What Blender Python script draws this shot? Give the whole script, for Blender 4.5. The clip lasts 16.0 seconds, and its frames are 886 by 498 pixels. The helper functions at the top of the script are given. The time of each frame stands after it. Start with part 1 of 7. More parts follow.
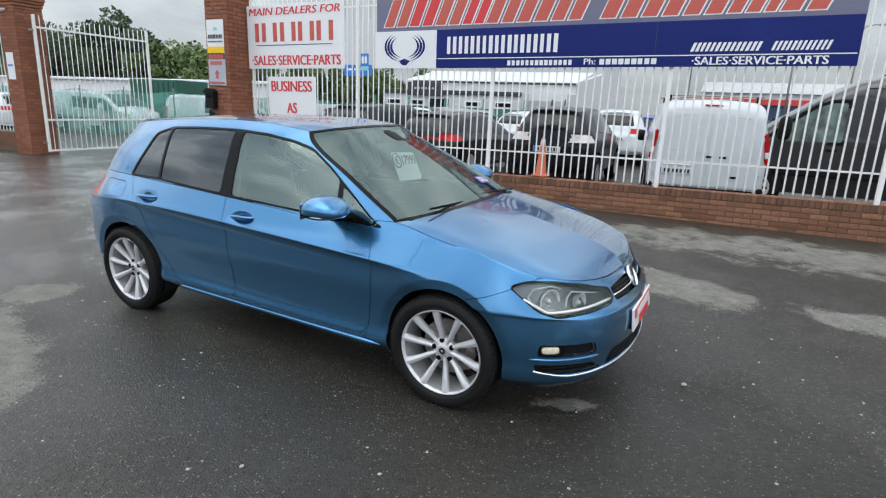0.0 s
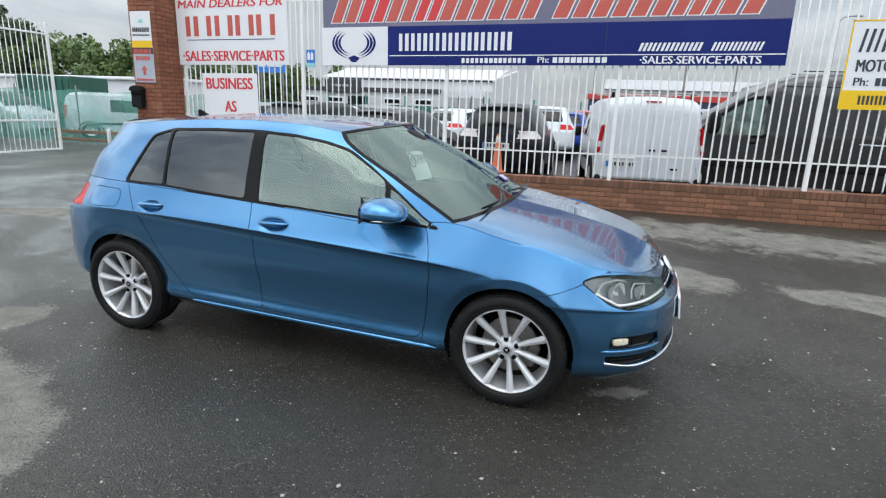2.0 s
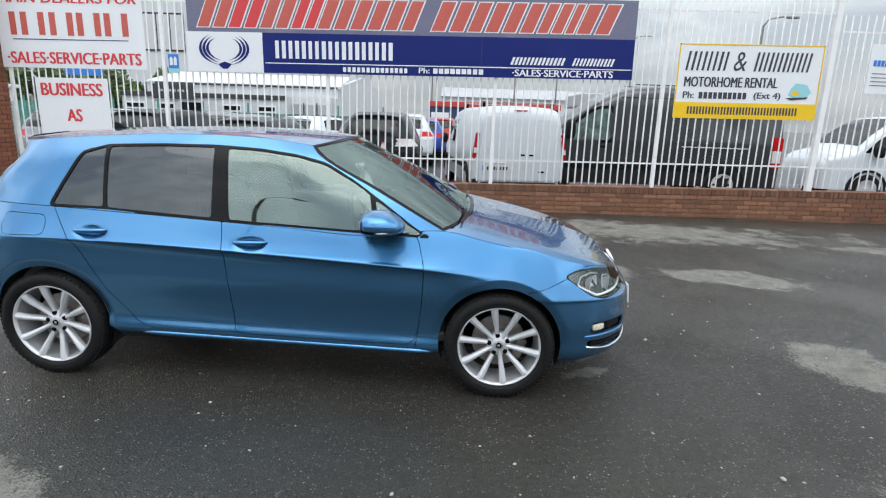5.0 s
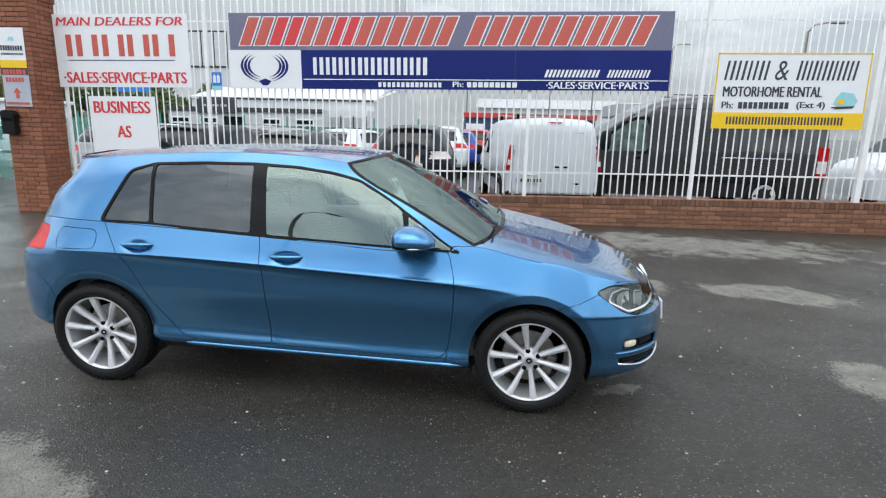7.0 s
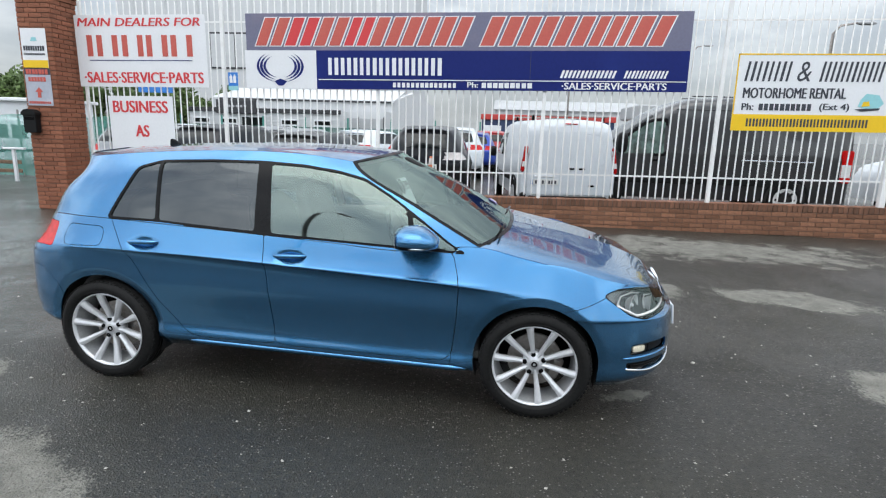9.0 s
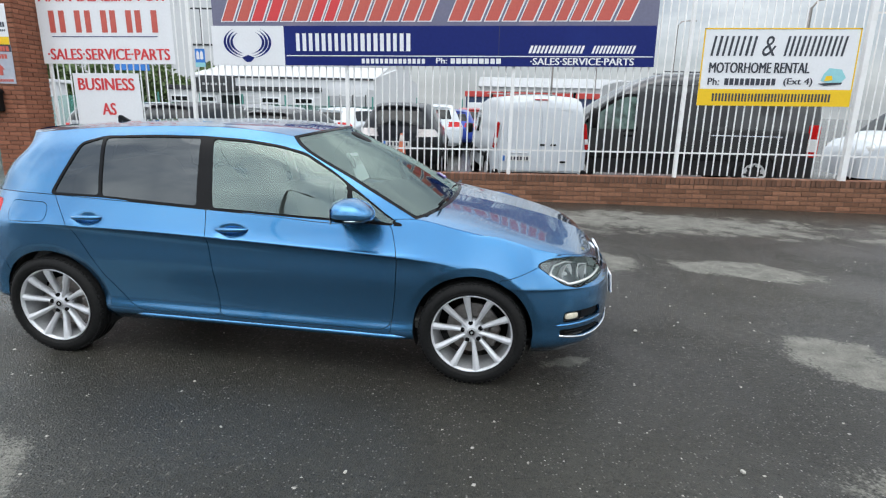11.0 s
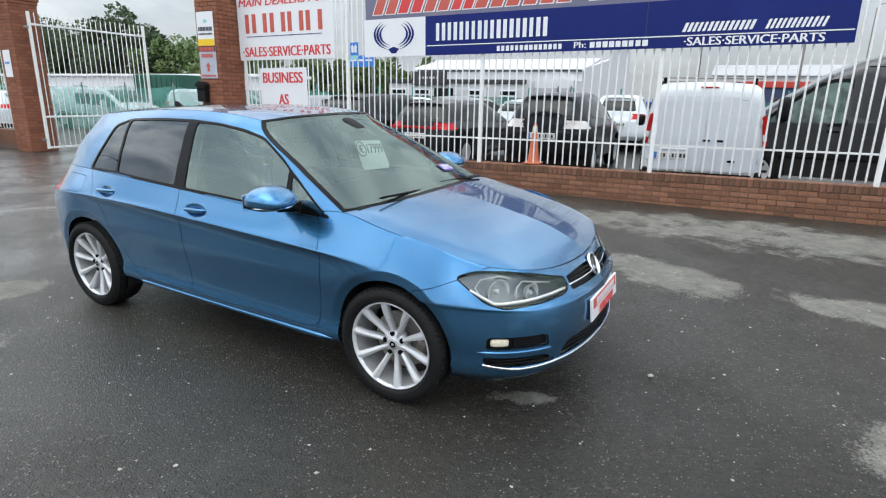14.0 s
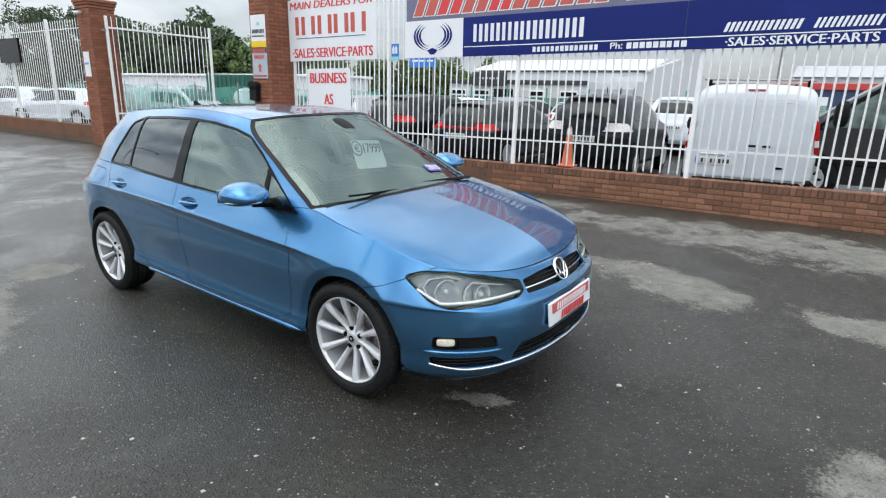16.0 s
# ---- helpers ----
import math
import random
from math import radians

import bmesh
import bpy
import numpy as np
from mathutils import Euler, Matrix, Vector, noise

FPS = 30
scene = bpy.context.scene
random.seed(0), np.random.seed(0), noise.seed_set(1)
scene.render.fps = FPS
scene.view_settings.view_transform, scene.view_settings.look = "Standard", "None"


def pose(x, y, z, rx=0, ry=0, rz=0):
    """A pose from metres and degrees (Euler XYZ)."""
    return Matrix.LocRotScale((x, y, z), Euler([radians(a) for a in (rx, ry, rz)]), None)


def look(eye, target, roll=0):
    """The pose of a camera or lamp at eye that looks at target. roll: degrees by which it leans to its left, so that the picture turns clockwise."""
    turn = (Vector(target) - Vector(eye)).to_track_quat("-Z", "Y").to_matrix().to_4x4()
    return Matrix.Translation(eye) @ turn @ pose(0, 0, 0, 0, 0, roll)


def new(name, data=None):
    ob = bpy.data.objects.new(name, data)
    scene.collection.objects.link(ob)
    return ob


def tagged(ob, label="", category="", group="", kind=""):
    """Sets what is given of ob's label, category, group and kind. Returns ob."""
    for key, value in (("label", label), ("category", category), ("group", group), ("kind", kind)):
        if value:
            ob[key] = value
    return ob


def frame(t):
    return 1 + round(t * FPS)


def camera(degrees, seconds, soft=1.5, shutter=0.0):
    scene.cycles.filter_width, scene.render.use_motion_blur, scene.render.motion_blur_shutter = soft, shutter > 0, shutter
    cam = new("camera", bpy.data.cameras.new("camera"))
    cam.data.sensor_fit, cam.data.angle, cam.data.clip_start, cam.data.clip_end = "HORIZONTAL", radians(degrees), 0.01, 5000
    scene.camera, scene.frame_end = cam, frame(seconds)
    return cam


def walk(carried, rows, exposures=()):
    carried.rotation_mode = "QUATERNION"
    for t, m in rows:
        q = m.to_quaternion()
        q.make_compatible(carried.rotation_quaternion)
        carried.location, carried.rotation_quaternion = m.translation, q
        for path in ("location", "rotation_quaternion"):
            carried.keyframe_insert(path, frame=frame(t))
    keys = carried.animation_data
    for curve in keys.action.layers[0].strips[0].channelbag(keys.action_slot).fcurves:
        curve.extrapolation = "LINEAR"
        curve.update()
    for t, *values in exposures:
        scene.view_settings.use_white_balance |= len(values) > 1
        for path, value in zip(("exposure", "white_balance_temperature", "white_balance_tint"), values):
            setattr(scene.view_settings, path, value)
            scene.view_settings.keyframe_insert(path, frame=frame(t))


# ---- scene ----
cam = camera(76.7, 16.0, soft=1.2)
PATH = [
    (0, (1.189, -2.489, 1.579), (0.344, -0.744, 1.087), 2.4),
    (0.5, (1.024, -2.606, 1.572), (0.259, -0.824, 1.084), 2.5),
    (1, (0.843, -2.643, 1.546), (0.131, -0.839, 1.058), 2.2),
    (1.5, (0.64, -2.658, 1.569), (-0.017, -0.834, 1.077), 2.0),
    (2, (0.457, -2.749, 1.559), (-0.103, -0.893, 1.069), 2.1),
    (2.5, (0.285, -2.87, 1.573), (-0.162, -0.982, 1.086), 2.1),
    (3, (0.119, -2.872, 1.559), (-0.24, -0.964, 1.077), 2.0),
    (3.5, (-0.048, -2.814, 1.567), (-0.327, -0.893, 1.086), 1.9),
    (4, (-0.173, -2.856, 1.575), (-0.364, -0.924, 1.093), 1.9),
    (4.5, (-0.28, -2.968, 1.577), (-0.343, -1.026, 1.1), 1.9),
    (4.7, (-0.313, -2.997, 1.57), (-0.327, -1.052, 1.104), 2.0),
    (7, (-0.29, -3.044, 1.608), (-0.432, -1.093, 1.19), 1.4),
    (7.5, (-0.287, -3.02, 1.587), (-0.467, -1.071, 1.175), 1.6),
    (8, (-0.264, -2.994, 1.582), (-0.467, -1.047, 1.172), 1.7),
    (10.3, (-0.171, -2.992, 1.61), (-0.365, -1.051, 1.167), 1.5),
    (10.5, (-0.148, -3.002, 1.607), (-0.326, -1.062, 1.155), 1.5),
    (11, (0.07, -3.048, 1.579), (-0.088, -1.115, 1.093), 1.4),
    (11.5, (0.318, -3.013, 1.583), (0.139, -1.086, 1.078), 1.3),
    (12, (0.564, -2.83, 1.572), (0.293, -0.917, 1.055), 0.8),
    (12.5, (0.857, -2.681, 1.55), (0.369, -0.813, 1.027), 0.3),
    (13, (1.109, -2.543, 1.559), (0.444, -0.732, 1.033), 0.6),
    (13.5, (1.246, -2.368, 1.562), (0.468, -0.603, 1.036), 0.9),
    (14, (1.435, -2.25, 1.559), (0.557, -0.532, 1.033), 1.2),
    (14.5, (1.555, -2.215, 1.558), (0.637, -0.518, 1.032), 1.4),
    (15, (1.706, -2.252, 1.569), (0.728, -0.589, 1.041), 1.6),
    (15.5, (1.832, -2.165, 1.585), (0.817, -0.526, 1.054), 1.6),
    (16, (1.914, -2.015, 1.579), (0.846, -0.409, 1.049), 1.6),
]
walk(cam, [(t, look(eye, target, roll)) for t, eye, target, roll in PATH],
     [(0, -0.15), (1, -0.12), (2, -0.06), (4.5, -0.04), (8, -0.03), (12, 0.0), (16, 0.03)])

# ---- world and light ----
world = bpy.data.worlds.new("overcast_sky")
scene.world = world
world.use_nodes = True
wn, wl = world.node_tree.nodes, world.node_tree.links
wn.clear()
w_out = wn.new("ShaderNodeOutputWorld")
w_bg = wn.new("ShaderNodeBackground")
w_sky = wn.new("ShaderNodeTexSky")
w_sky.sky_type = "NISHITA"
w_sky.sun_disc = False
w_sky.sun_elevation = radians(73)
w_sky.sun_rotation = radians(209)
w_sky.dust_density = 3.0
w_co = wn.new("ShaderNodeTexCoord")
w_sep = wn.new("ShaderNodeSeparateXYZ")
wl.new(w_co.outputs["Generated"], w_sep.inputs[0])
w_zz = wn.new("ShaderNodeMath"); w_zz.operation = "ADD"; w_zz.inputs[1].default_value = 0.22
wl.new(w_sep.outputs["Z"], w_zz.inputs[0])
w_zm = wn.new("ShaderNodeMath"); w_zm.operation = "MAXIMUM"; w_zm.inputs[1].default_value = 0.12
wl.new(w_zz.outputs[0], w_zm.inputs[0])
w_dx = wn.new("ShaderNodeMath"); w_dx.operation = "DIVIDE"
w_dy = wn.new("ShaderNodeMath"); w_dy.operation = "DIVIDE"
wl.new(w_sep.outputs["X"], w_dx.inputs[0]); wl.new(w_zm.outputs[0], w_dx.inputs[1])
wl.new(w_sep.outputs["Y"], w_dy.inputs[0]); wl.new(w_zm.outputs[0], w_dy.inputs[1])
w_cmb = wn.new("ShaderNodeCombineXYZ")
wl.new(w_dx.outputs[0], w_cmb.inputs[0]); wl.new(w_dy.outputs[0], w_cmb.inputs[1])
w_noise = wn.new("ShaderNodeTexNoise")
w_noise.inputs["Scale"].default_value = 1.5
w_noise.inputs["Detail"].default_value = 7.0
w_noise.inputs["Roughness"].default_value = 0.56
w_noise.inputs["Distortion"].default_value = 0.35
wl.new(w_cmb.outputs[0], w_noise.inputs["Vector"])
w_ramp = wn.new("ShaderNodeValToRGB")
w_ramp.color_ramp.elements[0].position = 0.38
w_ramp.color_ramp.elements[0].color = (0.33, 0.38, 0.45, 1)
w_ramp.color_ramp.elements[1].position = 0.60
w_ramp.color_ramp.elements[1].color = (0.97, 1.01, 1.03, 1)
wl.new(w_noise.outputs["Fac"], w_ramp.inputs[0])
w_gain = wn.new("ShaderNodeMixRGB"); w_gain.blend_type = "MULTIPLY"; w_gain.inputs[0].default_value = 1.0
w_grad = wn.new("ShaderNodeMapRange"); w_grad.inputs[1].default_value = 0.04; w_grad.inputs[2].default_value = 0.62
w_grad.inputs[3].default_value = 3.55; w_grad.inputs[4].default_value = 11.5
wl.new(w_sep.outputs["Z"], w_grad.inputs[0])
# the sun stands behind the cloud to the south, so that side of the sky is brighter
w_side = wn.new("ShaderNodeMapRange"); w_side.inputs[1].default_value = -0.85; w_side.inputs[2].default_value = 0.85
w_side.inputs[3].default_value = 1.45; w_side.inputs[4].default_value = 0.78
wl.new(w_sep.outputs["Y"], w_side.inputs[0])
w_both = wn.new("ShaderNodeMath"); w_both.operation = "MULTIPLY"
wl.new(w_grad.outputs[0], w_both.inputs[0]); wl.new(w_side.outputs[0], w_both.inputs[1])
wl.new(w_both.outputs[0], w_gain.inputs[2])
# clouds fade into even haze towards the horizon
w_haze = wn.new("ShaderNodeMapRange"); w_haze.inputs[1].default_value = 0.06; w_haze.inputs[2].default_value = 0.34
w_haze.inputs[3].default_value = 0.28; w_haze.inputs[4].default_value = 1.0
wl.new(w_sep.outputs["Z"], w_haze.inputs[0])
w_cloud = wn.new("ShaderNodeMixRGB"); w_cloud.inputs[1].default_value = (0.90, 0.975, 1.02, 1)
wl.new(w_haze.outputs[0], w_cloud.inputs[0]); wl.new(w_ramp.outputs[0], w_cloud.inputs[2])
wl.new(w_cloud.outputs[0], w_gain.inputs[1])
w_mix = wn.new("ShaderNodeMixRGB"); w_mix.inputs[0].default_value = 0.86
wl.new(w_sky.outputs[0], w_mix.inputs[1]); wl.new(w_gain.outputs[0], w_mix.inputs[2])
wl.new(w_mix.outputs[0], w_bg.inputs[0])
w_bg.inputs[1].default_value = 0.222
wl.new(w_bg.outputs[0], w_out.inputs[0])

sun_data = bpy.data.lights.new("sun", "SUN")
sun_data.energy = 0.6
sun_data.angle = radians(50)
sun_data.color = (1.0, 0.985, 0.95)
sun = new("sun", sun_data)
sun.matrix_world = look((-1.8, -3.2, 12), (0, 0, 0))

# ---- materials ----
def nodes_of(name):
    m = bpy.data.materials.new(name)
    m.use_nodes = True
    n, l = m.node_tree.nodes, m.node_tree.links
    return m, n, l, n["Principled BSDF"]


def surface(name, color, rough=0.5, metal=0.0, grain=40.0, spread=0.08, stain=1.5, stain_amount=0.15, bump=0.02, coat=0.0, random_tint=0.0, spec=0.5, stain_color=None):
    """Colour with grain at a small scale and stains at a large one, uneven gloss and fine relief."""
    m, n, l, b = nodes_of(name)
    co = n.new("ShaderNodeTexCoord")
    fine = n.new("ShaderNodeTexNoise"); fine.inputs["Scale"].default_value = grain; fine.inputs["Detail"].default_value = 4
    wide = n.new("ShaderNodeTexNoise"); wide.inputs["Scale"].default_value = stain; wide.inputs["Detail"].default_value = 6
    for q in (fine, wide):
        l.new(co.outputs["Object"], q.inputs["Vector"])
    hsv = n.new("ShaderNodeHueSaturation"); hsv.inputs["Color"].default_value = (*color, 1)
    val = n.new("ShaderNodeMapRange"); val.inputs[1].default_value = 0.25; val.inputs[2].default_value = 0.75
    val.inputs[3].default_value = 1 - spread; val.inputs[4].default_value = 1 + spread
    l.new(fine.outputs["Fac"], val.inputs[0])
    if random_tint:
        info = n.new("ShaderNodeObjectInfo")
        rr = n.new("ShaderNodeMapRange"); rr.inputs[3].default_value = 1 - random_tint; rr.inputs[4].default_value = 1 + random_tint
        l.new(info.outputs["Random"], rr.inputs[0])
        mul = n.new("ShaderNodeMath"); mul.operation = "MULTIPLY"
        l.new(val.outputs[0], mul.inputs[0]); l.new(rr.outputs[0], mul.inputs[1]); l.new(mul.outputs[0], hsv.inputs["Value"])
    else:
        l.new(val.outputs[0], hsv.inputs["Value"])
    mix = n.new("ShaderNodeMixRGB"); mix.blend_type = "MIX"
    fac = n.new("ShaderNodeMapRange"); fac.inputs[1].default_value = 0.5; fac.inputs[2].default_value = 0.75
    fac.inputs[3].default_value = 0; fac.inputs[4].default_value = stain_amount
    l.new(wide.outputs["Fac"], fac.inputs[0]); l.new(fac.outputs[0], mix.inputs[0])
    sc = stain_color or tuple(c * 0.45 for c in color)
    l.new(hsv.outputs[0], mix.inputs[1]); mix.inputs[2].default_value = (*sc, 1)
    l.new(mix.outputs[0], b.inputs["Base Color"])
    ro = n.new("ShaderNodeMapRange"); ro.inputs[3].default_value = max(0.02, rough * 0.8); ro.inputs[4].default_value = min(1, rough * 1.25)
    l.new(wide.outputs["Fac"], ro.inputs[0]); l.new(ro.outputs[0], b.inputs["Roughness"])
    b.inputs["Metallic"].default_value = metal
    b.inputs["Coat Weight"].default_value = coat
    b.inputs["Coat Roughness"].default_value = 0.05
    b.inputs["Specular IOR Level"].default_value = spec
    if bump:
        bp = n.new("ShaderNodeBump"); bp.inputs["Strength"].default_value = bump; bp.inputs["Distance"].default_value = 0.01
        l.new(fine.outputs["Fac"], bp.inputs["Height"]); l.new(bp.outputs[0], b.inputs["Normal"])
    return m


def car_paint(name, color, flake=0.55, rough=0.32, drops=False, coat=1.0, spec=0.5):
    """Metallic base under a clear coat, with fine flakes."""
    m, n, l, b = nodes_of(name)
    co = n.new("ShaderNodeTexCoord")
    v = n.new("ShaderNodeTexVoronoi"); v.inputs["Scale"].default_value = 900
    l.new(co.outputs["Object"], v.inputs["Vector"])
    mr = n.new("ShaderNodeMapRange"); mr.inputs[3].default_value = 0.85; mr.inputs[4].default_value = 1.2
    l.new(v.outputs["Color"], mr.inputs[0])
    hsv = n.new("ShaderNodeHueSaturation"); hsv.inputs["Color"].default_value = (*color, 1)
    l.new(mr.outputs[0], hsv.inputs["Value"]); l.new(hsv.outputs[0], b.inputs["Base Color"])
    b.inputs["Metallic"].default_value = flake
    b.inputs["Specular IOR Level"].default_value = spec
    dirt = n.new("ShaderNodeTexNoise"); dirt.inputs["Scale"].default_value = 2.2; dirt.inputs["Detail"].default_value = 8
    l.new(co.outputs["Object"], dirt.inputs["Vector"])
    dr = n.new("ShaderNodeMapRange"); dr.inputs[3].default_value = rough * 0.85; dr.inputs[4].default_value = rough * 1.2
    l.new(dirt.outputs["Fac"], dr.inputs[0]); l.new(dr.outputs[0], b.inputs["Roughness"])
    cr = n.new("ShaderNodeMapRange"); cr.inputs[1].default_value = 0.4; cr.inputs[2].default_value = 0.8
    cr.inputs[3].default_value = 0.02; cr.inputs[4].default_value = 0.07
    l.new(dirt.outputs["Fac"], cr.inputs[0]); l.new(cr.outputs[0], b.inputs["Coat Roughness"])
    b.inputs["Coat Weight"].default_value = coat
    b.inputs["Coat IOR"].default_value = 1.5
    if drops:
        # beads of rain on the clear coat
        dv = n.new("ShaderNodeTexVoronoi"); dv.inputs["Scale"].default_value = 75
        l.new(co.outputs["Object"], dv.inputs["Vector"])
        near = n.new("ShaderNodeMapRange"); near.inputs[1].default_value = 0.12; near.inputs[2].default_value = 0.34
        near.inputs[3].default_value = 1.0; near.inputs[4].default_value = 0.0
        l.new(dv.outputs["Distance"], near.inputs[0])
        few = n.new("ShaderNodeSeparateColor"); l.new(dv.outputs["Color"], few.inputs[0])
        pick = n.new("ShaderNodeMath"); pick.operation = "GREATER_THAN"; pick.inputs[1].default_value = 0.72
        l.new(few.outputs[0], pick.inputs[0])
        geo = n.new("ShaderNodeNewGeometry")
        gs = n.new("ShaderNodeSeparateXYZ"); l.new(geo.outputs["Normal"], gs.inputs[0])
        flat = n.new("ShaderNodeMapRange"); flat.inputs[1].default_value = 0.55; flat.inputs[2].default_value = 0.85
        l.new(gs.outputs["Z"], flat.inputs[0])
        m1 = n.new("ShaderNodeMath"); m1.operation = "MULTIPLY"; l.new(near.outputs[0], m1.inputs[0]); l.new(pick.outputs[0], m1.inputs[1])
        m2 = n.new("ShaderNodeMath"); m2.operation = "MULTIPLY"; l.new(m1.outputs[0], m2.inputs[0]); l.new(flat.outputs[0], m2.inputs[1])
        bp = n.new("ShaderNodeBump"); bp.inputs["Strength"].default_value = 0.35; bp.inputs["Distance"].default_value = 0.003
        l.new(m2.outputs[0], bp.inputs["Height"]); l.new(bp.outputs[0], b.inputs["Coat Normal"])
    return m


def clear_glass(name, tint, gloss_ior=1.5, sheen=(0.81, 0.99, 0.925)):
    """Thin sheet: lets tinted light through and mirrors by Fresnel."""
    m, n, l, b = nodes_of(name)
    n.remove(b)
    tr = n.new("ShaderNodeBsdfTransparent"); tr.inputs[0].default_value = (*tint, 1)
    gl = n.new("ShaderNodeBsdfGlossy"); gl.inputs["Roughness"].default_value = 0.015
    gl.inputs[0].default_value = (*sheen, 1)
    fr = n.new("ShaderNodeFresnel"); fr.inputs[0].default_value = gloss_ior
    mx = n.new("ShaderNodeMixShader")
    l.new(fr.outputs[0], mx.inputs[0]); l.new(tr.outputs[0], mx.inputs[1]); l.new(gl.outputs[0], mx.inputs[2])
    l.new(mx.outputs[0], n["Material Output"].inputs[0])
    return m


BLUE = car_paint("blue_metallic_paint", (0.054, 0.206, 0.405), 0.92, 0.22, True)
GLASS = clear_glass("clear_window_glass", (0.88, 0.97, 0.92), 2.3)
GLASS_SCREEN = clear_glass("clear_windscreen_glass", (0.84, 0.98, 0.92), 2.3)
GLASS_DARK = clear_glass("privacy_window_glass", (0.07, 0.08, 0.085), 1.85, (0.90, 0.97, 1.0))
LENS = clear_glass("headlight_lens", (0.93, 0.95, 0.96), 1.5)
TRIM = surface("gloss_black_trim", (0.004, 0.004, 0.0045), 0.22, grain=120, spread=0.15, bump=0, spec=0.15)
RUBBER = surface("black_rubber", (0.012, 0.012, 0.012), 0.7, grain=90, spread=0.2, bump=0.05, spec=0.2)
PLASTIC = surface("textured_black_plastic", (0.009, 0.009, 0.0095), 0.5, grain=160, spread=0.2, bump=0.06, spec=0.18)
TYRE = surface("tyre_rubber", (0.015, 0.015, 0.015), 0.6, grain=60, spread=0.25, stain=7, stain_amount=0.4, stain_color=(0.028, 0.026, 0.024), bump=0.08, spec=0.12)
ALLOY = surface("silver_painted_alloy", (0.66, 0.67, 0.69), 0.32, 0.25, grain=80, spread=0.05, stain=9, stain_amount=0.12, coat=0.5, bump=0)
ALLOY_DIM = surface("silver_wheel_barrel", (0.42, 0.425, 0.43), 0.4, 0.35, grain=80, spread=0.1, stain=9, stain_amount=0.3, bump=0)
HOUSING = surface("dark_grey_lamp_housing", (0.17, 0.175, 0.18), 0.22, 0.6, grain=60, spread=0.15, stain=20, stain_amount=0.5, bump=0)
STEEL = surface("brake_steel", (0.34, 0.32, 0.30), 0.4, 0.9, grain=60, spread=0.2, stain=12, stain_amount=0.4, stain_color=(0.2, 0.1, 0.06))
CHROME = surface("chrome", (0.85, 0.86, 0.88), 0.07, 1.0, grain=30, spread=0.03, stain_amount=0.05, bump=0)
DARK = surface("dark_underbody", (0.01, 0.01, 0.01), 0.8, grain=40, spread=0.3)
CABIN = surface("charcoal_cabin_cloth", (0.21, 0.215, 0.205), 0.85, grain=220, spread=0.25, bump=0.1)
CABIN_GREY = surface("grey_cabin_lining", (0.60, 0.60, 0.57), 0.8, grain=200, spread=0.1, bump=0.05)
RED_LENS = surface("red_lamp_lens", (0.52, 0.006, 0.006), 0.2, grain=40, spread=0.3, coat=0.1, bump=0.02, spec=0.3)
AMBER = surface("amber_lamp_lens", (0.75, 0.22, 0.02), 0.12, grain=200, spread=0.1, coat=1.0)
WHITE_LENS = surface("white_lamp_lens", (0.75, 0.75, 0.74), 0.1, grain=250, spread=0.2, coat=1.0)
FOG_LENS = surface("warm_fog_lens", (0.82, 0.75, 0.58), 0.12, grain=150, spread=0.3, coat=1.0)
# near-white paint stands for the bright reflections of chrome bowls
REFLECTOR = surface("painted_bright_reflector", (0.90, 0.91, 0.92), 0.25, 0.3, grain=70, spread=0.1, bump=0)
WHITE_PAINT = surface("white_railing_paint", (0.84, 0.84, 0.83), 0.42, grain=45, spread=0.04, stain=5, stain_amount=0.22, stain_color=(0.42, 0.36, 0.29), bump=0.03)
SIGN_WHITE = surface("white_sign_board", (0.80, 0.81, 0.83), 0.4, grain=30, spread=0.03, stain=2.2, stain_amount=0.14, stain_color=(0.62, 0.62, 0.6), bump=0.01)
SIGN_RED = surface("red_sign_ink", (0.66, 0.045, 0.05), 0.45, grain=30, spread=0.06, stain_amount=0.1, bump=0)
SIGN_CORAL = surface("faded_red_sign_ink", (0.55, 0.10, 0.075), 0.45, grain=30, spread=0.08, stain=3, stain_amount=0.3, stain_color=(0.68, 0.24, 0.18), bump=0)
SIGN_NAVY = surface("navy_sign_vinyl", (0.008, 0.018, 0.145), 0.4, grain=20, spread=0.08, stain=1.4, stain_amount=0.3, stain_color=(0.018, 0.042, 0.24), bump=0.02, spec=0.2)
SIGN_INK = surface("dark_sign_ink", (0.04, 0.045, 0.06), 0.45, grain=30, spread=0.05, bump=0)
SIGN_YELLOW = surface("yellow_sign_ink", (0.86, 0.55, 0.01), 0.42, grain=30, spread=0.04, stain_amount=0.08, bump=0)
SIGN_MAUVE = surface("grey_mauve_banner", (0.16, 0.16, 0.24), 0.5, grain=25, spread=0.08, stain=1.1, stain_amount=0.55, stain_color=(0.36, 0.27, 0.30), bump=0.03)
SIGN_BLUE = surface("blue_sign_ink", (0.03, 0.20, 0.62), 0.4, grain=30, spread=0.05, bump=0)
BRICK = surface("brown_brick", (0.225, 0.108, 0.064), 0.85, grain=55, spread=0.35, stain=2.2, stain_amount=0.85, stain_color=(0.095, 0.070, 0.055), bump=0.35, random_tint=0.3, spec=0.25)
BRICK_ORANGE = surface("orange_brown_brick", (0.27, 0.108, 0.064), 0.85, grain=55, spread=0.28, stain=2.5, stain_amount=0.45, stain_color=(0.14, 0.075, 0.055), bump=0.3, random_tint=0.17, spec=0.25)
MORTAR = surface("weathered_mortar", (0.135, 0.088, 0.064), 0.9, grain=70, spread=0.25, stain=2, stain_amount=0.5, bump=0.25)

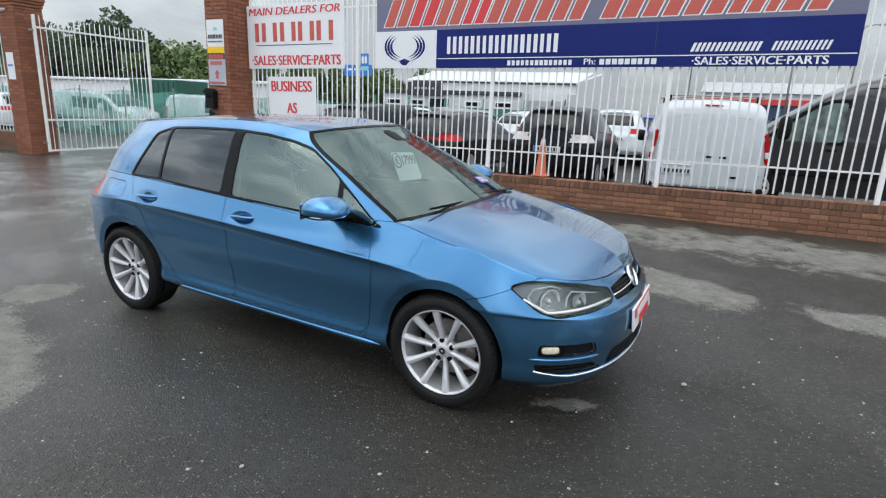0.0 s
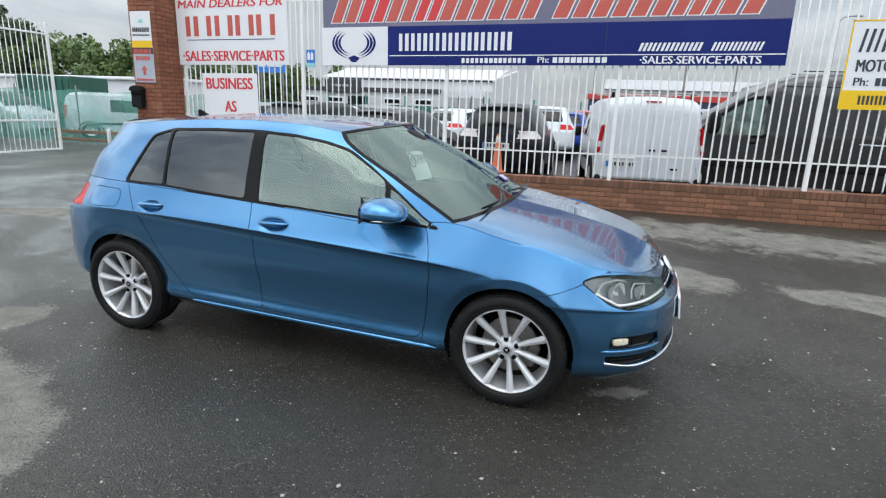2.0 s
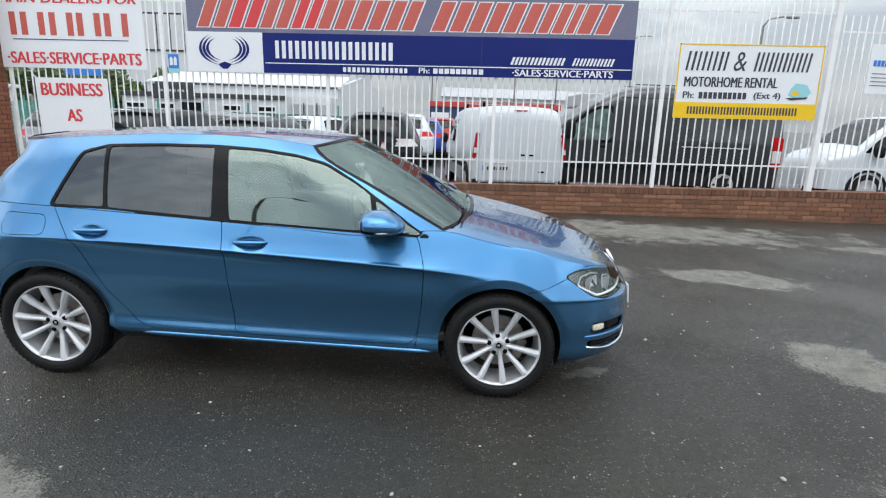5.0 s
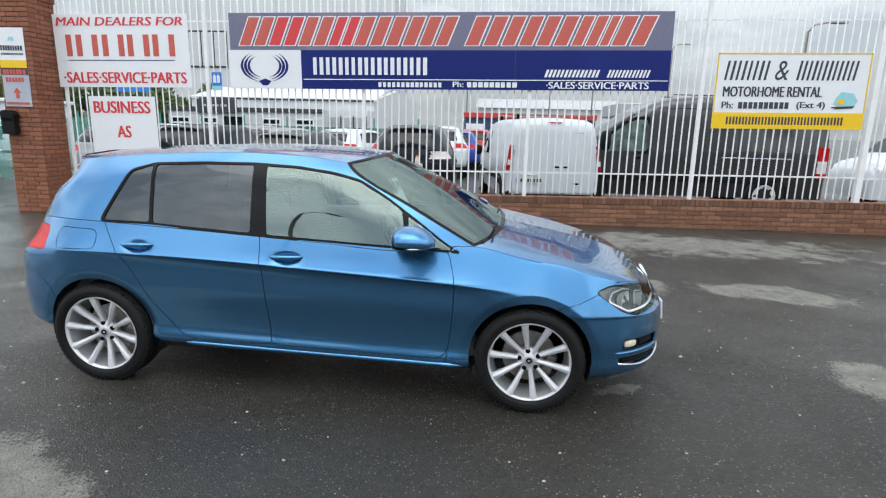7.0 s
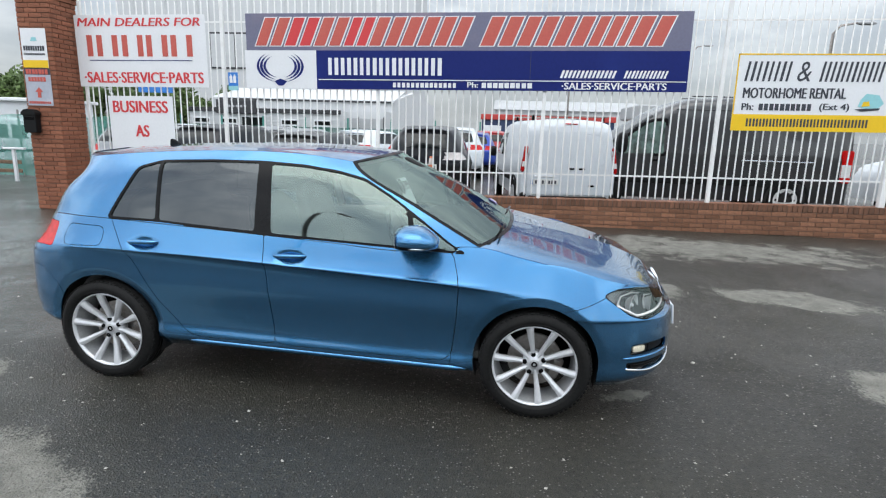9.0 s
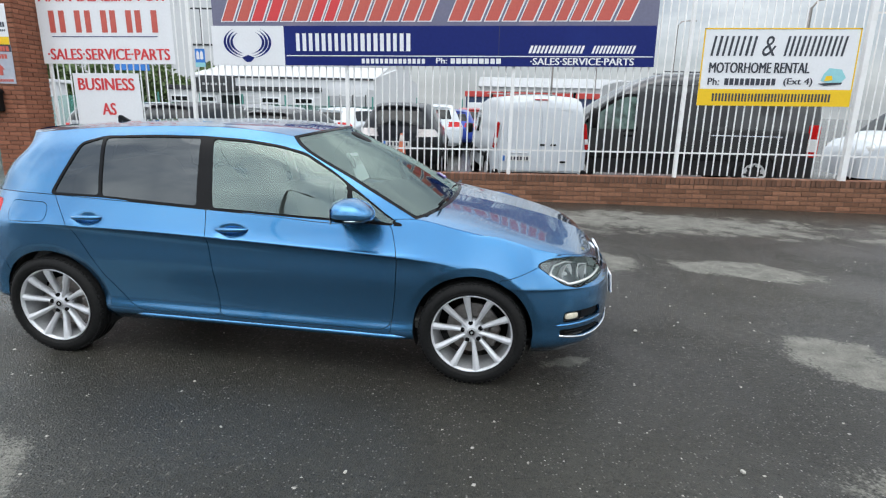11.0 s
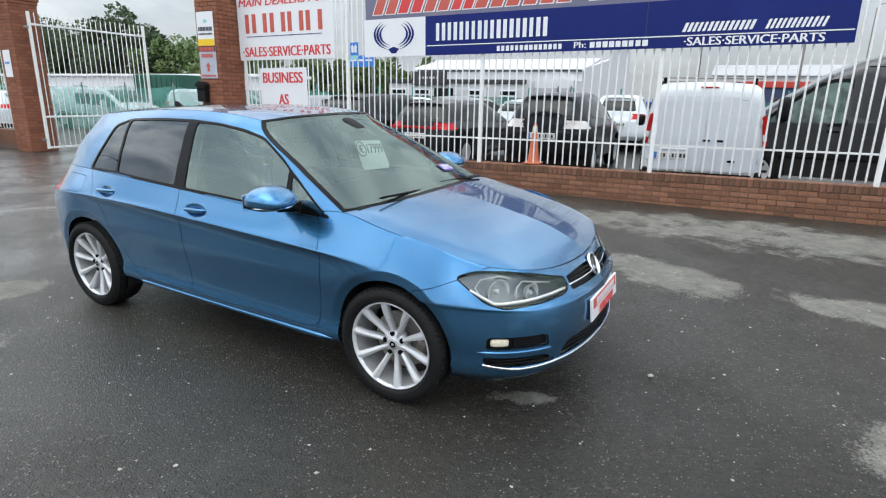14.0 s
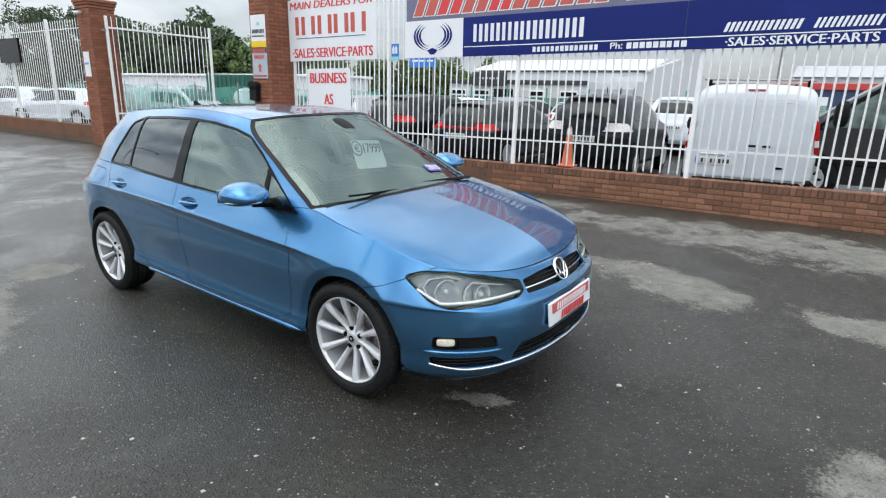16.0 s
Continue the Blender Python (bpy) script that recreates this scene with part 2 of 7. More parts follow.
# ---- building helpers ----
def mesh_from(verts, faces, smooth=False, name="mesh"):
    me = bpy.data.meshes.new(name)
    me.from_pydata([tuple(v) for v in verts], [], [tuple(f) for f in faces])
    me.update()
    if smooth:
        me.polygons.foreach_set("use_smooth", [True] * len(me.polygons))
    return me


def bm_mesh(bm, smooth=False):
    me = bpy.data.meshes.new("mesh")
    bm.to_mesh(me)
    bm.free()
    if smooth:
        me.polygons.foreach_set("use_smooth", [True] * len(me.polygons))
    return me


def part(name, data, material, parent=None, label="", m=None, smooth=False):
    """Links a bmesh or a mesh as one object, under a thing or a part."""
    me = bm_mesh(data, smooth) if isinstance(data, bmesh.types.BMesh) else data
    if material is not None and not me.materials:
        me.materials.append(material)
    ob = new(name, me)
    if parent is not None:
        ob.parent = parent
    if m is not None:
        ob.matrix_basis = m
    if label:
        tagged(ob, label)
    return ob


def thing(name, label, category, m=None, group="", kind=""):
    ob = new(name)
    ob.empty_display_size = 0.1
    if m is not None:
        ob.matrix_basis = m
    return tagged(ob, label, category, group, kind)


def box(sx, sy, sz, bevel=0.0, at=(0, 0, 0), m=None, bm=None, segments=1):
    """A box about its centre, with eased edges; joins bm where given."""
    own = bmesh.new()
    bmesh.ops.create_cube(own, size=1.0)
    bmesh.ops.scale(own, vec=(sx, sy, sz), verts=own.verts)
    if bevel:
        bmesh.ops.bevel(own, geom=own.edges[:], offset=bevel, segments=segments, affect="EDGES", clamp_overlap=True)
    bmesh.ops.transform(own, matrix=(m or Matrix.Identity(4)) @ Matrix.Translation(at), verts=own.verts)
    if bm is None:
        return own
    me = bpy.data.meshes.new("tmp")
    own.to_mesh(me)
    own.free()
    bm.from_mesh(me)
    bpy.data.meshes.remove(me)
    return bm


def lathe(profile, steps=32, axis="Z", closed=False, bm=None):
    """Turns a profile of (radius, height) about an axis."""
    bm = bm or bmesh.new()
    rings = []
    for i in range(steps):
        a = 2 * math.pi * i / steps
        ring = []
        for r, h in profile:
            x, y = r * math.cos(a), r * math.sin(a)
            p = {"Z": (x, y, h), "Y": (x, h, y), "X": (h, x, y)}[axis]
            ring.append(bm.verts.new(p))
        rings.append(ring)
    n = len(profile)
    for i in range(steps):
        a, b = rings[i], rings[(i + 1) % steps]
        for j in range(n if closed else n - 1):
            k = (j + 1) % n
            try:
                bm.faces.new((a[j], a[k], b[k], b[j]))
            except ValueError:
                pass
    bmesh.ops.remove_doubles(bm, verts=bm.verts, dist=1e-5)
    bmesh.ops.recalc_face_normals(bm, faces=bm.faces)
    return bm


def tube(points, radius, sides=8, bm=None, closed=False):
    """A round bar along points; radius may be one number or one a point."""
    bm = bm or bmesh.new()
    pts = [Vector(p) for p in points]
    rad = radius if isinstance(radius, (list, tuple)) else [radius] * len(pts)
    rings = []
    up = Vector((0, 0, 1))
    for i, p in enumerate(pts):
        if closed:
            d = (pts[(i + 1) % len(pts)] - pts[i - 1]).normalized()
        else:
            d = (pts[min(i + 1, len(pts) - 1)] - pts[max(i - 1, 0)]).normalized()
        s = d.cross(up if abs(d.dot(up)) < 0.95 else Vector((0, 1, 0))).normalized()
        q = d.cross(s).normalized()
        rings.append([bm.verts.new(p + rad[i] * (math.cos(2 * math.pi * j / sides) * s + math.sin(2 * math.pi * j / sides) * q)) for j in range(sides)])
    loops = len(rings) if closed else len(rings) - 1
    for i in range(loops):
        a, b = rings[i], rings[(i + 1) % len(rings)]
        for j in range(sides):
            k = (j + 1) % sides
            bm.faces.new((a[j], a[k], b[k], b[j]))
    if not closed:
        bm.faces.new(rings[0][::-1])
        bm.faces.new(rings[-1])
    bmesh.ops.recalc_face_normals(bm, faces=bm.faces)
    return bm


def slab(outline, thick, m=None, bm=None, bevel=0.0):
    """A flat shape in x and z, given a thickness along y."""
    own = bmesh.new()
    a = [own.verts.new((x, 0, z)) for x, z in outline]
    f = own.faces.new(a)
    r = bmesh.ops.extrude_face_region(own, geom=[f])
    bmesh.ops.translate(own, vec=(0, thick, 0), verts=[v for v in r["geom"] if isinstance(v, bmesh.types.BMVert)])
    bmesh.ops.recalc_face_normals(own, faces=own.faces)
    if bevel:
        bmesh.ops.bevel(own, geom=own.edges[:], offset=bevel, segments=2, affect="EDGES", clamp_overlap=True)
    if m is not None:
        bmesh.ops.transform(own, matrix=m, verts=own.verts)
    if bm is None:
        return own
    me = bpy.data.meshes.new("tmp")
    own.to_mesh(me)
    own.free()
    bm.from_mesh(me)
    bpy.data.meshes.remove(me)
    return bm


def lettering(words, height, width=None, slant=0.0, bold=0.0, depth=0.001):
    """Words as a mesh in x and z, its lower left corner at the origin, facing -y."""
    cu = bpy.data.curves.new("words", "FONT")
    cu.body = words
    cu.size = 1.0
    cu.shear = slant
    cu.offset = 0.0
    cu.extrude = 0.0
    cu.resolution_u = 3
    ob = bpy.data.objects.new("words", cu)
    scene.collection.objects.link(ob)
    bpy.context.view_layer.update()
    me = bpy.data.meshes.new_from_object(ob.evaluated_get(bpy.context.evaluated_depsgraph_get()))
    bpy.data.objects.remove(ob)
    bpy.data.curves.remove(cu)
    co = np.array([v.co[:] for v in me.vertices])
    lo, hi = co.min(0), co.max(0)
    sy = height / (hi[1] - lo[1])
    sx = (width / (hi[0] - lo[0])) if width else sy
    for v, c in zip(me.vertices, co):
        v.co = ((c[0] - lo[0]) * sx, -depth, (c[1] - lo[1]) * sy)
    me.materials.clear()
    if bold:
        # a heavier face: the same outline laid again a little to each side
        bm = bmesh.new()
        for k, dx in enumerate((0.0, -bold * height * 1.6, bold * height * 1.6, -bold * height * 3.2, bold * height * 3.2)):
            bm.from_mesh(me)
            for v in bm.verts[-len(me.vertices):]:
                v.co.x += dx
                v.co.y -= 0.0004 * k
        bm.to_mesh(me)
        bm.free()
    return me


def bars(width, height, count, gap=0.25, slant=0.0, seed=1):
    """A row of plain blocks that stands for lettering, each a mesh in x and z."""
    rng = random.Random(seed)
    w = width / count
    out = []
    for i in range(count):
        ww = w * (1 - gap) * rng.uniform(0.9, 1.08)
        x = i * w
        out.append(bm_mesh(slab([(x, 0), (x + ww, 0), (x + ww + slant * height, height), (x + slant * height, height)], -0.002)))
    return out


def ground_z(x, y):
    """The yard falls gently away from the boundary wall."""
    r = min(max(y / 5.3, 0.0), 1.0)
    return r * (0.106 + 0.006 * min(max(x, -16.0), 0.0))


# ---- ground ----
def asphalt():
    m, n, l, b = nodes_of("wet_asphalt")
    co = n.new("ShaderNodeTexCoord")
    P = co.outputs["Object"]

    def noise_tex(scale, detail=5, rough=0.55, dist=0.0):
        q = n.new("ShaderNodeTexNoise")
        q.inputs["Scale"].default_value = scale; q.inputs["Detail"].default_value = detail
        q.inputs["Roughness"].default_value = rough; q.inputs["Distortion"].default_value = dist
        l.new(P, q.inputs["Vector"])
        return q.outputs["Fac"]

    def math_node(op, a, c):
        q = n.new("ShaderNodeMath"); q.operation = op
        for i, v in enumerate((a, c)):
            if isinstance(v, (int, float)):
                q.inputs[i].default_value = v
            else:
                l.new(v, q.inputs[i])
        return q.outputs[0]

    def ranged(v, a, c, lo=0.0, hi=1.0):
        q = n.new("ShaderNodeMapRange"); q.interpolation_type = "SMOOTHSTEP"
        q.inputs[1].default_value = a; q.inputs[2].default_value = c; q.inputs[3].default_value = lo; q.inputs[4].default_value = hi
        l.new(v, q.inputs[0])
        return q.outputs[0]

    ragged = noise_tex(2.6, 9, 0.66, 0.3)
    speck = noise_tex(55, 3, 0.6)
    broad = noise_tex(0.35, 6, 0.6, 0.4)
    dry = None
    # dried-out worn patches: centre x, y, half lengths, turn in degrees
    for px, py, a, c, turn, *dull_by in ((0.95, 2.95, 1.0, 0.45, -22), (2.75, 2.65, 1.0, 0.36, -12), (2.55, 0.55, 0.55, 0.4, -50), (2.35, -0.95, 0.75, 0.4, -20),
                               (-2.8, -0.95, 1.2, 0.5, -18), (-3.6, -0.1, 0.35, 0.3, 30), (2.0, 4.95, 4.4, 0.95, -2, 0.72), (5.6, 4.2, 1.3, 0.3, -8, 0.72), (-1.6, 5.6, 1.4, 0.4, 0, 0.72), (0.62, 0.36, 0.2, 0.09, 20),
                               (-5.2, -1.4, 0.9, 0.5, 20), (-6.8, 2.6, 0.9, 0.3, 10), (4.6, 1.5, 0.6, 0.25, 15)):
        mp = n.new("ShaderNodeMapping"); mp.vector_type = "TEXTURE"
        mp.inputs["Location"].default_value = (px, py, 0); mp.inputs["Rotation"].default_value = (0, 0, radians(turn)); mp.inputs["Scale"].default_value = (a, c, 1)
        l.new(P, mp.inputs["Vector"])
        flat = n.new("ShaderNodeVectorMath"); flat.operation = "MULTIPLY"; flat.inputs[1].default_value = (1, 1, 0)
        l.new(mp.outputs[0], flat.inputs[0])
        ln = n.new("ShaderNodeVectorMath"); ln.operation = "LENGTH"; l.new(flat.outputs[0], ln.inputs[0])
        d = ranged(ln.outputs["Value"], 0.2, 1.35, dull_by[0] if dull_by else 1, 0)
        dry = d if dry is None else math_node("MAXIMUM", dry, d)
    edge = math_node("ADD", dry, math_node("MULTIPLY", math_node("SUBTRACT", ragged, 0.5), 2.2))
    edge = math_node("ADD", edge, math_node("MULTIPLY", math_node("SUBTRACT", speck, 0.5), 1.0))
    dryness = ranged(edge, 0.34, 0.66)
    tone = n.new("ShaderNodeValToRGB")
    tone.color_ramp.elements[0].position = 0.45; tone.color_ramp.elements[0].color = (0.003, 0.0029, 0.0022, 1)
    tone.color_ramp.elements[1].position = 0.68; tone.color_ramp.elements[1].color = (0.060, 0.057, 0.044, 1)
    fine_mix = math_node("ADD", math_node("ADD", math_node("MULTIPLY", broad, 0.28), math_node("MULTIPLY", noise_tex(24, 5, 0.75), 0.34)), math_node("MULTIPLY", noise_tex(95, 4, 0.8), 0.5))
    l.new(fine_mix, tone.inputs[0])
    # chips of pale stone in the surface
    vor = n.new("ShaderNodeTexVoronoi"); vor.inputs["Scale"].default_value = 66
    l.new(P, vor.inputs["Vector"])
    sep = n.new("ShaderNodeSeparateColor"); l.new(vor.outputs["Color"], sep.inputs[0])
    chip = math_node("MULTIPLY", ranged(sep.outputs[0], 0.72, 0.9), ranged(vor.outputs["Distance"], 0.15, 0.42, 1, 0))
    c1 = n.new("ShaderNodeMixRGB"); l.new(math_node("MULTIPLY", chip, 0.7), c1.inputs[0])
    l.new(tone.outputs[0], c1.inputs[1]); c1.inputs[2].default_value = (0.34, 0.325, 0.29, 1)
    dull = n.new("ShaderNodeValToRGB")
    dull.color_ramp.elements[0].position = 0.32; dull.color_ramp.elements[0].color = (0.085, 0.083, 0.072, 1)
    dull.color_ramp.elements[1].position = 0.62; dull.color_ramp.elements[1].color = (0.275, 0.268, 0.235, 1)
    l.new(math_node("ADD", math_node("MULTIPLY", noise_tex(7, 8, 0.7), 0.55), math_node("MULTIPLY", noise_tex(80, 4, 0.8), 0.45)), dull.inputs[0])
    c2 = n.new("ShaderNodeMixRGB"); l.new(dryness, c2.inputs[0]); l.new(c1.outputs[0], c2.inputs[1]); l.new(dull.outputs[0], c2.inputs[2])
    l.new(c2.outputs[0], b.inputs["Base Color"])
    damp = noise_tex(0.8, 6, 0.6, 0.5)
    wet = ranged(damp, 0.35, 0.66, 0.42, 0.62)
    soak = n.new("ShaderNodeMapping"); soak.vector_type = "TEXTURE"
    soak.inputs["Location"].default_value = (-9.5, 1.9, 0); soak.inputs["Scale"].default_value = (7.6, 4.8, 1)
    l.new(P, soak.inputs["Vector"])
    sl = n.new("ShaderNodeVectorMath"); sl.operation = "LENGTH"; l.new(soak.outputs[0], sl.inputs[0])
    film = math_node("MULTIPLY", math_node("ADD", ranged(damp, 0.36, 0.62, 0.85, 0.52), math_node("MULTIPLY", ranged(sl.outputs["Value"], 0.55, 1.15, 1, 0), ranged(damp, 0.38, 0.56, 1.0, 0.40))), math_node("SUBTRACT", 1.0, dryness))
    l.new(film, b.inputs["Coat Weight"])
    b.inputs["Coat Roughness"].default_value = 0.22
    b.inputs["Coat IOR"].default_value = 1.33
    b.inputs["Specular IOR Level"].default_value = 0.3
    ro = n.new("ShaderNodeMixRGB"); l.new(dryness, ro.inputs[0]); l.new(wet, ro.inputs[1]); ro.inputs[2].default_value = (0.75, 0.75, 0.75, 1)
    l.new(ro.outputs[0], b.inputs["Roughness"])
    bp = n.new("ShaderNodeBump"); bp.inputs["Strength"].default_value = 1.0; bp.inputs["Distance"].default_value = 0.012
    h = math_node("ADD", noise_tex(120, 3, 0.6), math_node("MULTIPLY", ranged(vor.outputs["Distance"], 0.0, 0.5, 1, 0), 0.8))
    l.new(h, bp.inputs["Height"]); l.new(bp.outputs[0], b.inputs["Normal"])
    # the stones stand through the film of water
    fb = n.new("ShaderNodeBump"); fb.inputs["Strength"].default_value = 0.5; fb.inputs["Distance"].default_value = 0.006
    l.new(math_node("ADD", h, math_node("MULTIPLY", noise_tex(28, 4, 0.6), 1.2)), fb.inputs["Height"]); l.new(fb.outputs[0], b.inputs["Coat Normal"])
    return m


ASPHALT = asphalt()
gx = np.concatenate([[-900, -300, -120, -60, -40, -30], np.linspace(-24, 16, 81), [22, 30, 45, 70, 130, 300, 900]])
gy = np.concatenate([[-900, -300, -120, -60, -35, -20], np.linspace(-12, 14, 53), [18, 24, 32, 45, 70, 130, 300, 900]])
gv = [(x, y, ground_z(x, y)) for y in gy for x in gx]
gf = [(j * len(gx) + i, j * len(gx) + i + 1, (j + 1) * len(gx) + i + 1, (j + 1) * len(gx) + i) for j in range(len(gy) - 1) for i in range(len(gx) - 1)]
ground = part("ground", mesh_from(gv, gf, True), ASPHALT)
tagged(ground, "wet dark asphalt yard with pale dry patches and grit", "ground", kind="structure")

# ---- boundary wall and railings ----
SLOPE = 0.0125


def rise(x):
    return SLOPE * x


WALL_X0, WALL_X1, WALL_Y = -7.66, 16.0, 6.36


def wall_core():
    bm = bmesh.new()
    x0, x1 = WALL_X0, WALL_X1
    prof = [(WALL_Y + 0.012, 0.0), (WALL_Y + 0.012, 1.0), (WALL_Y + 0.218, 1.0), (WALL_Y + 0.218, 0.0)]
    a = [bm.verts.new((x0, y, -0.1 if k == 0 else 0.535 + rise(x0))) for y, k in prof]
    b = [bm.verts.new((x1, y, -0.1 if k == 0 else 0.535 + rise(x1))) for y, k in prof]
    for i in range(4):
        j = (i + 1) % 4
        bm.faces.new((a[i], a[j], b[j], b[i]))
    bm.faces.new(a[::-1]); bm.faces.new(b)
    bmesh.ops.recalc_face_normals(bm, faces=bm.faces)
    return bm


wall_front = part("wall_front", wall_core(), MORTAR)
tagged(wall_front, "low red brick boundary wall with brick-on-edge coping", "wall", kind="structure")


def railing_run(name, x0, x1, posts, y, lo, hi, low_rail, top_rail, pitch, label, slope=SLOPE, turn=None, bar_w=0.0225, group="railings"):
    """A run of upright bars on two rails between posts; x along the run."""
    t = thing(name, label, "fence", turn, group)
    rz = lambda x: slope * x
    for px, wdt in posts:
        part("post", box(wdt, wdt, hi - lo + 0.12, 0.006, (0, 0, (hi - lo) / 2)), WHITE_PAINT, t, m=Matrix.Translation((px, y + 0.01, lo + rz(px))))
    for z in (low_rail, top_rail):
        bm = bmesh.new()
        va = [bm.verts.new((x, y + 0.012 + dy, z + rz(x) + dz)) for x in (x0, x1) for dy, dz in ((0, -0.013), (0.008, -0.013), (0.008, 0.013), (0, 0.013))]
        for i in range(4):
            j = (i + 1) % 4
            bm.faces.new((va[i], va[j], va[4 + j], va[4 + i]))
        bm.faces.new(va[3::-1]); bm.faces.new(va[4:])
        bmesh.ops.recalc_face_normals(bm, faces=bm.faces)
        part("rail", bm, WHITE_PAINT, t)
    bar = bm_mesh(tube([(0, 0, 0), (0, 0, 0.02), (0, 0, hi - lo - 0.03), (0, 0, hi - lo)], [bar_w * 0.35, bar_w * 0.56, bar_w * 0.56, bar_w * 0.15], 6), True)
    bar.materials.append(WHITE_PAINT)
    nb = int(round((x1 - x0) / pitch))
    for i in range(nb + 1):
        x = x0 + (x1 - x0) * i / nb
        if any(abs(x - px) < 0.035 for px, _ in posts):
            continue
        part("bar", bar, None, t, m=Matrix.Translation((x, y, lo + rz(x))))
    return t


POSTS = [(-7.55, 0.05), (-5.02, 0.06), (-2.36, 0.06), (0.36, 0.06), (3.06, 0.06), (5.66, 0.09)]
for (pa, wa), (pb, wb) in zip(POSTS[:-1], POSTS[1:]):
    railing_run("railing_panel", pa, pb, [(pb, wb)] + ([(pa, wa)] if pa < -7 else []), 6.43, 0.575, 3.66, 0.935, 3.32, 0.1175, "white painted steel railing panel with upright bars on a brick wall")
railing_run("railing_panel", 5.66, 16.0, [(8.4, 0.06), (11.1, 0.06), (13.8, 0.06)], 6.43, 0.575, 3.3, 0.92, 3.05, 0.1175, "white painted steel railing panel running past the corner post")

# ---- sign boards on the railings ----
def board(name, label, x0, z0, w, h, y=6.385, tilt=0.0, material=None, thick=0.006):
    t = thing(name, label, "sign", pose(x0, y, z0, 0, -tilt, 0), "signs on the boundary")
    part("panel", slab([(0, 0), (w, 0), (w, h), (0, h)], thick, bevel=0.001), material or SIGN_WHITE, t)
    return t


def put_on(t, name, mesh, material, x, z, proud=0.003):
    for one in (mesh if isinstance(mesh, list) else [mesh]):
        part(name, one, material, t, m=Matrix.Translation((x, -proud, z)))


TILT = math.degrees(math.atan(SLOPE))
dealer = board("dealer_sign", "white dealer sign board with red lettering and blue rule", -7.62, 2.165, 2.345, 1.17, tilt=TILT)
put_on(dealer, "lettering", lettering("MAIN DEALERS FOR", 0.135, 2.2, 0.18, 0.014), SIGN_RED, 0.06, 0.985)
# maker's name as plain shapes
for bx in (0.20, 0.38, 0.66, 0.84, 1.12, 1.28, 1.56, 1.72, 2.0):
    put_on(dealer, "name_shape", slab([(0, 0), (0.1, 0), (0.1, 0.345), (0, 0.345)], -0.002), SIGN_CORAL, bx, 0.50)
put_on(dealer, "rule", slab([(0, 0), (1.86, 0), (1.86, 0.012), (0, 0.012)], -0.002), SIGN_NAVY, 0.22, 0.43)
put_on(dealer, "lettering", lettering("·SALES·SERVICE·PARTS", 0.18, 2.16, 0.0, 0.014), SIGN_RED, 0.10, 0.065)

notice = board("notice_board", "white notice board with red capital lettering", -7.13, .80, 1.19, 1.22, y=6.395, tilt=TILT)
put_on(notice, "lettering", lettering("BUSINESS", 0.20, 1.00, 0, 0.014), SIGN_RED, 0.09, 0.94)
put_on(notice, "lettering", lettering("AS", 0.20, 0.24, 0, 0.014), SIGN_RED, 0.47, 0.53)
put_on(notice, "lettering", lettering("USUAL", 0.20, 0.66, 0, 0.014), SIGN_RED, 0.26, 0.12)

banner = board("name_banner", "faded mauve banner with slanted red name shapes", -4.575, 2.805, 7.1, 0.575, y=6.38, tilt=TILT, material=SIGN_MAUVE)
x = 0.16
for i, bw in enumerate((0.50, 0.50, 0.50, 0.42, 0.52, 0.55, 0.52, 0, 0.58, 0.55, 0.55, 0.44, 0.18, 0.58)):
    if bw == 0:
        x += 0.22
        continue
    h, s = 0.43, 0.42
    strokes = (0.0, bw * 0.50) if bw > 0.3 else (0.0,)
    for dx in strokes:
        wd = bw * 0.36 if bw > 0.3 else 0.12
        put_on(banner, "shape_outline", slab([(-0.02, -0.015), (wd + 0.02, -0.015), (wd + 0.02 + s * (h + 0.03), h + 0.015), (-0.02 + s * (h + 0.03), h + 0.015)], -0.002), SIGN_WHITE, x + dx, 0.075)
        put_on(banner, "name_shape", slab([(0, 0), (wd, 0), (wd + s * h, h), (s * h, h)], -0.002), SIGN_CORAL if i not in (1, 3) else SIGN_RED, x + dx + 0.003, 0.075, 0.006)
    x += bw * 0.995

maker = board("maker_sign", "navy blue sign board with white lettering and emblem panel", -4.60, 2.195, 7.13, 0.61, y=6.38, tilt=TILT, material=SIGN_NAVY)
put_on(maker, "emblem_panel", slab([(0, 0), (1.22, 0), (1.22, 0.61), (0, 0.61)], -0.003), SIGN_WHITE, 0.0, 0.0, 0.002)


def arc_band(cx, cz, r0, r1, a0, a1, squash, n=18):
    """A crescent between two arcs."""
    bm = bmesh.new()
    pts = []
    for i in range(n + 1):
        a = radians(a0 + (a1 - a0) * i / n)
        k = math.sin(math.pi * i / n)
        ro, ri = r1, r1 - (r1 - r0) * k
        pts.append(((cx + ro * math.cos(a), cz + squash * ro * math.sin(a)), (cx + ri * math.cos(a), cz + squash * ri * math.sin(a))))
    for (o0, i0), (o1, i1) in zip(pts[:-1], pts[1:]):
        vs = [bm.verts.new((q[0], 0, q[1])) for q in (o0, o1, i1, i0)]
        bm.faces.new(vs)
    bmesh.ops.remove_doubles(bm, verts=bm.verts, dist=1e-5)
    return bm


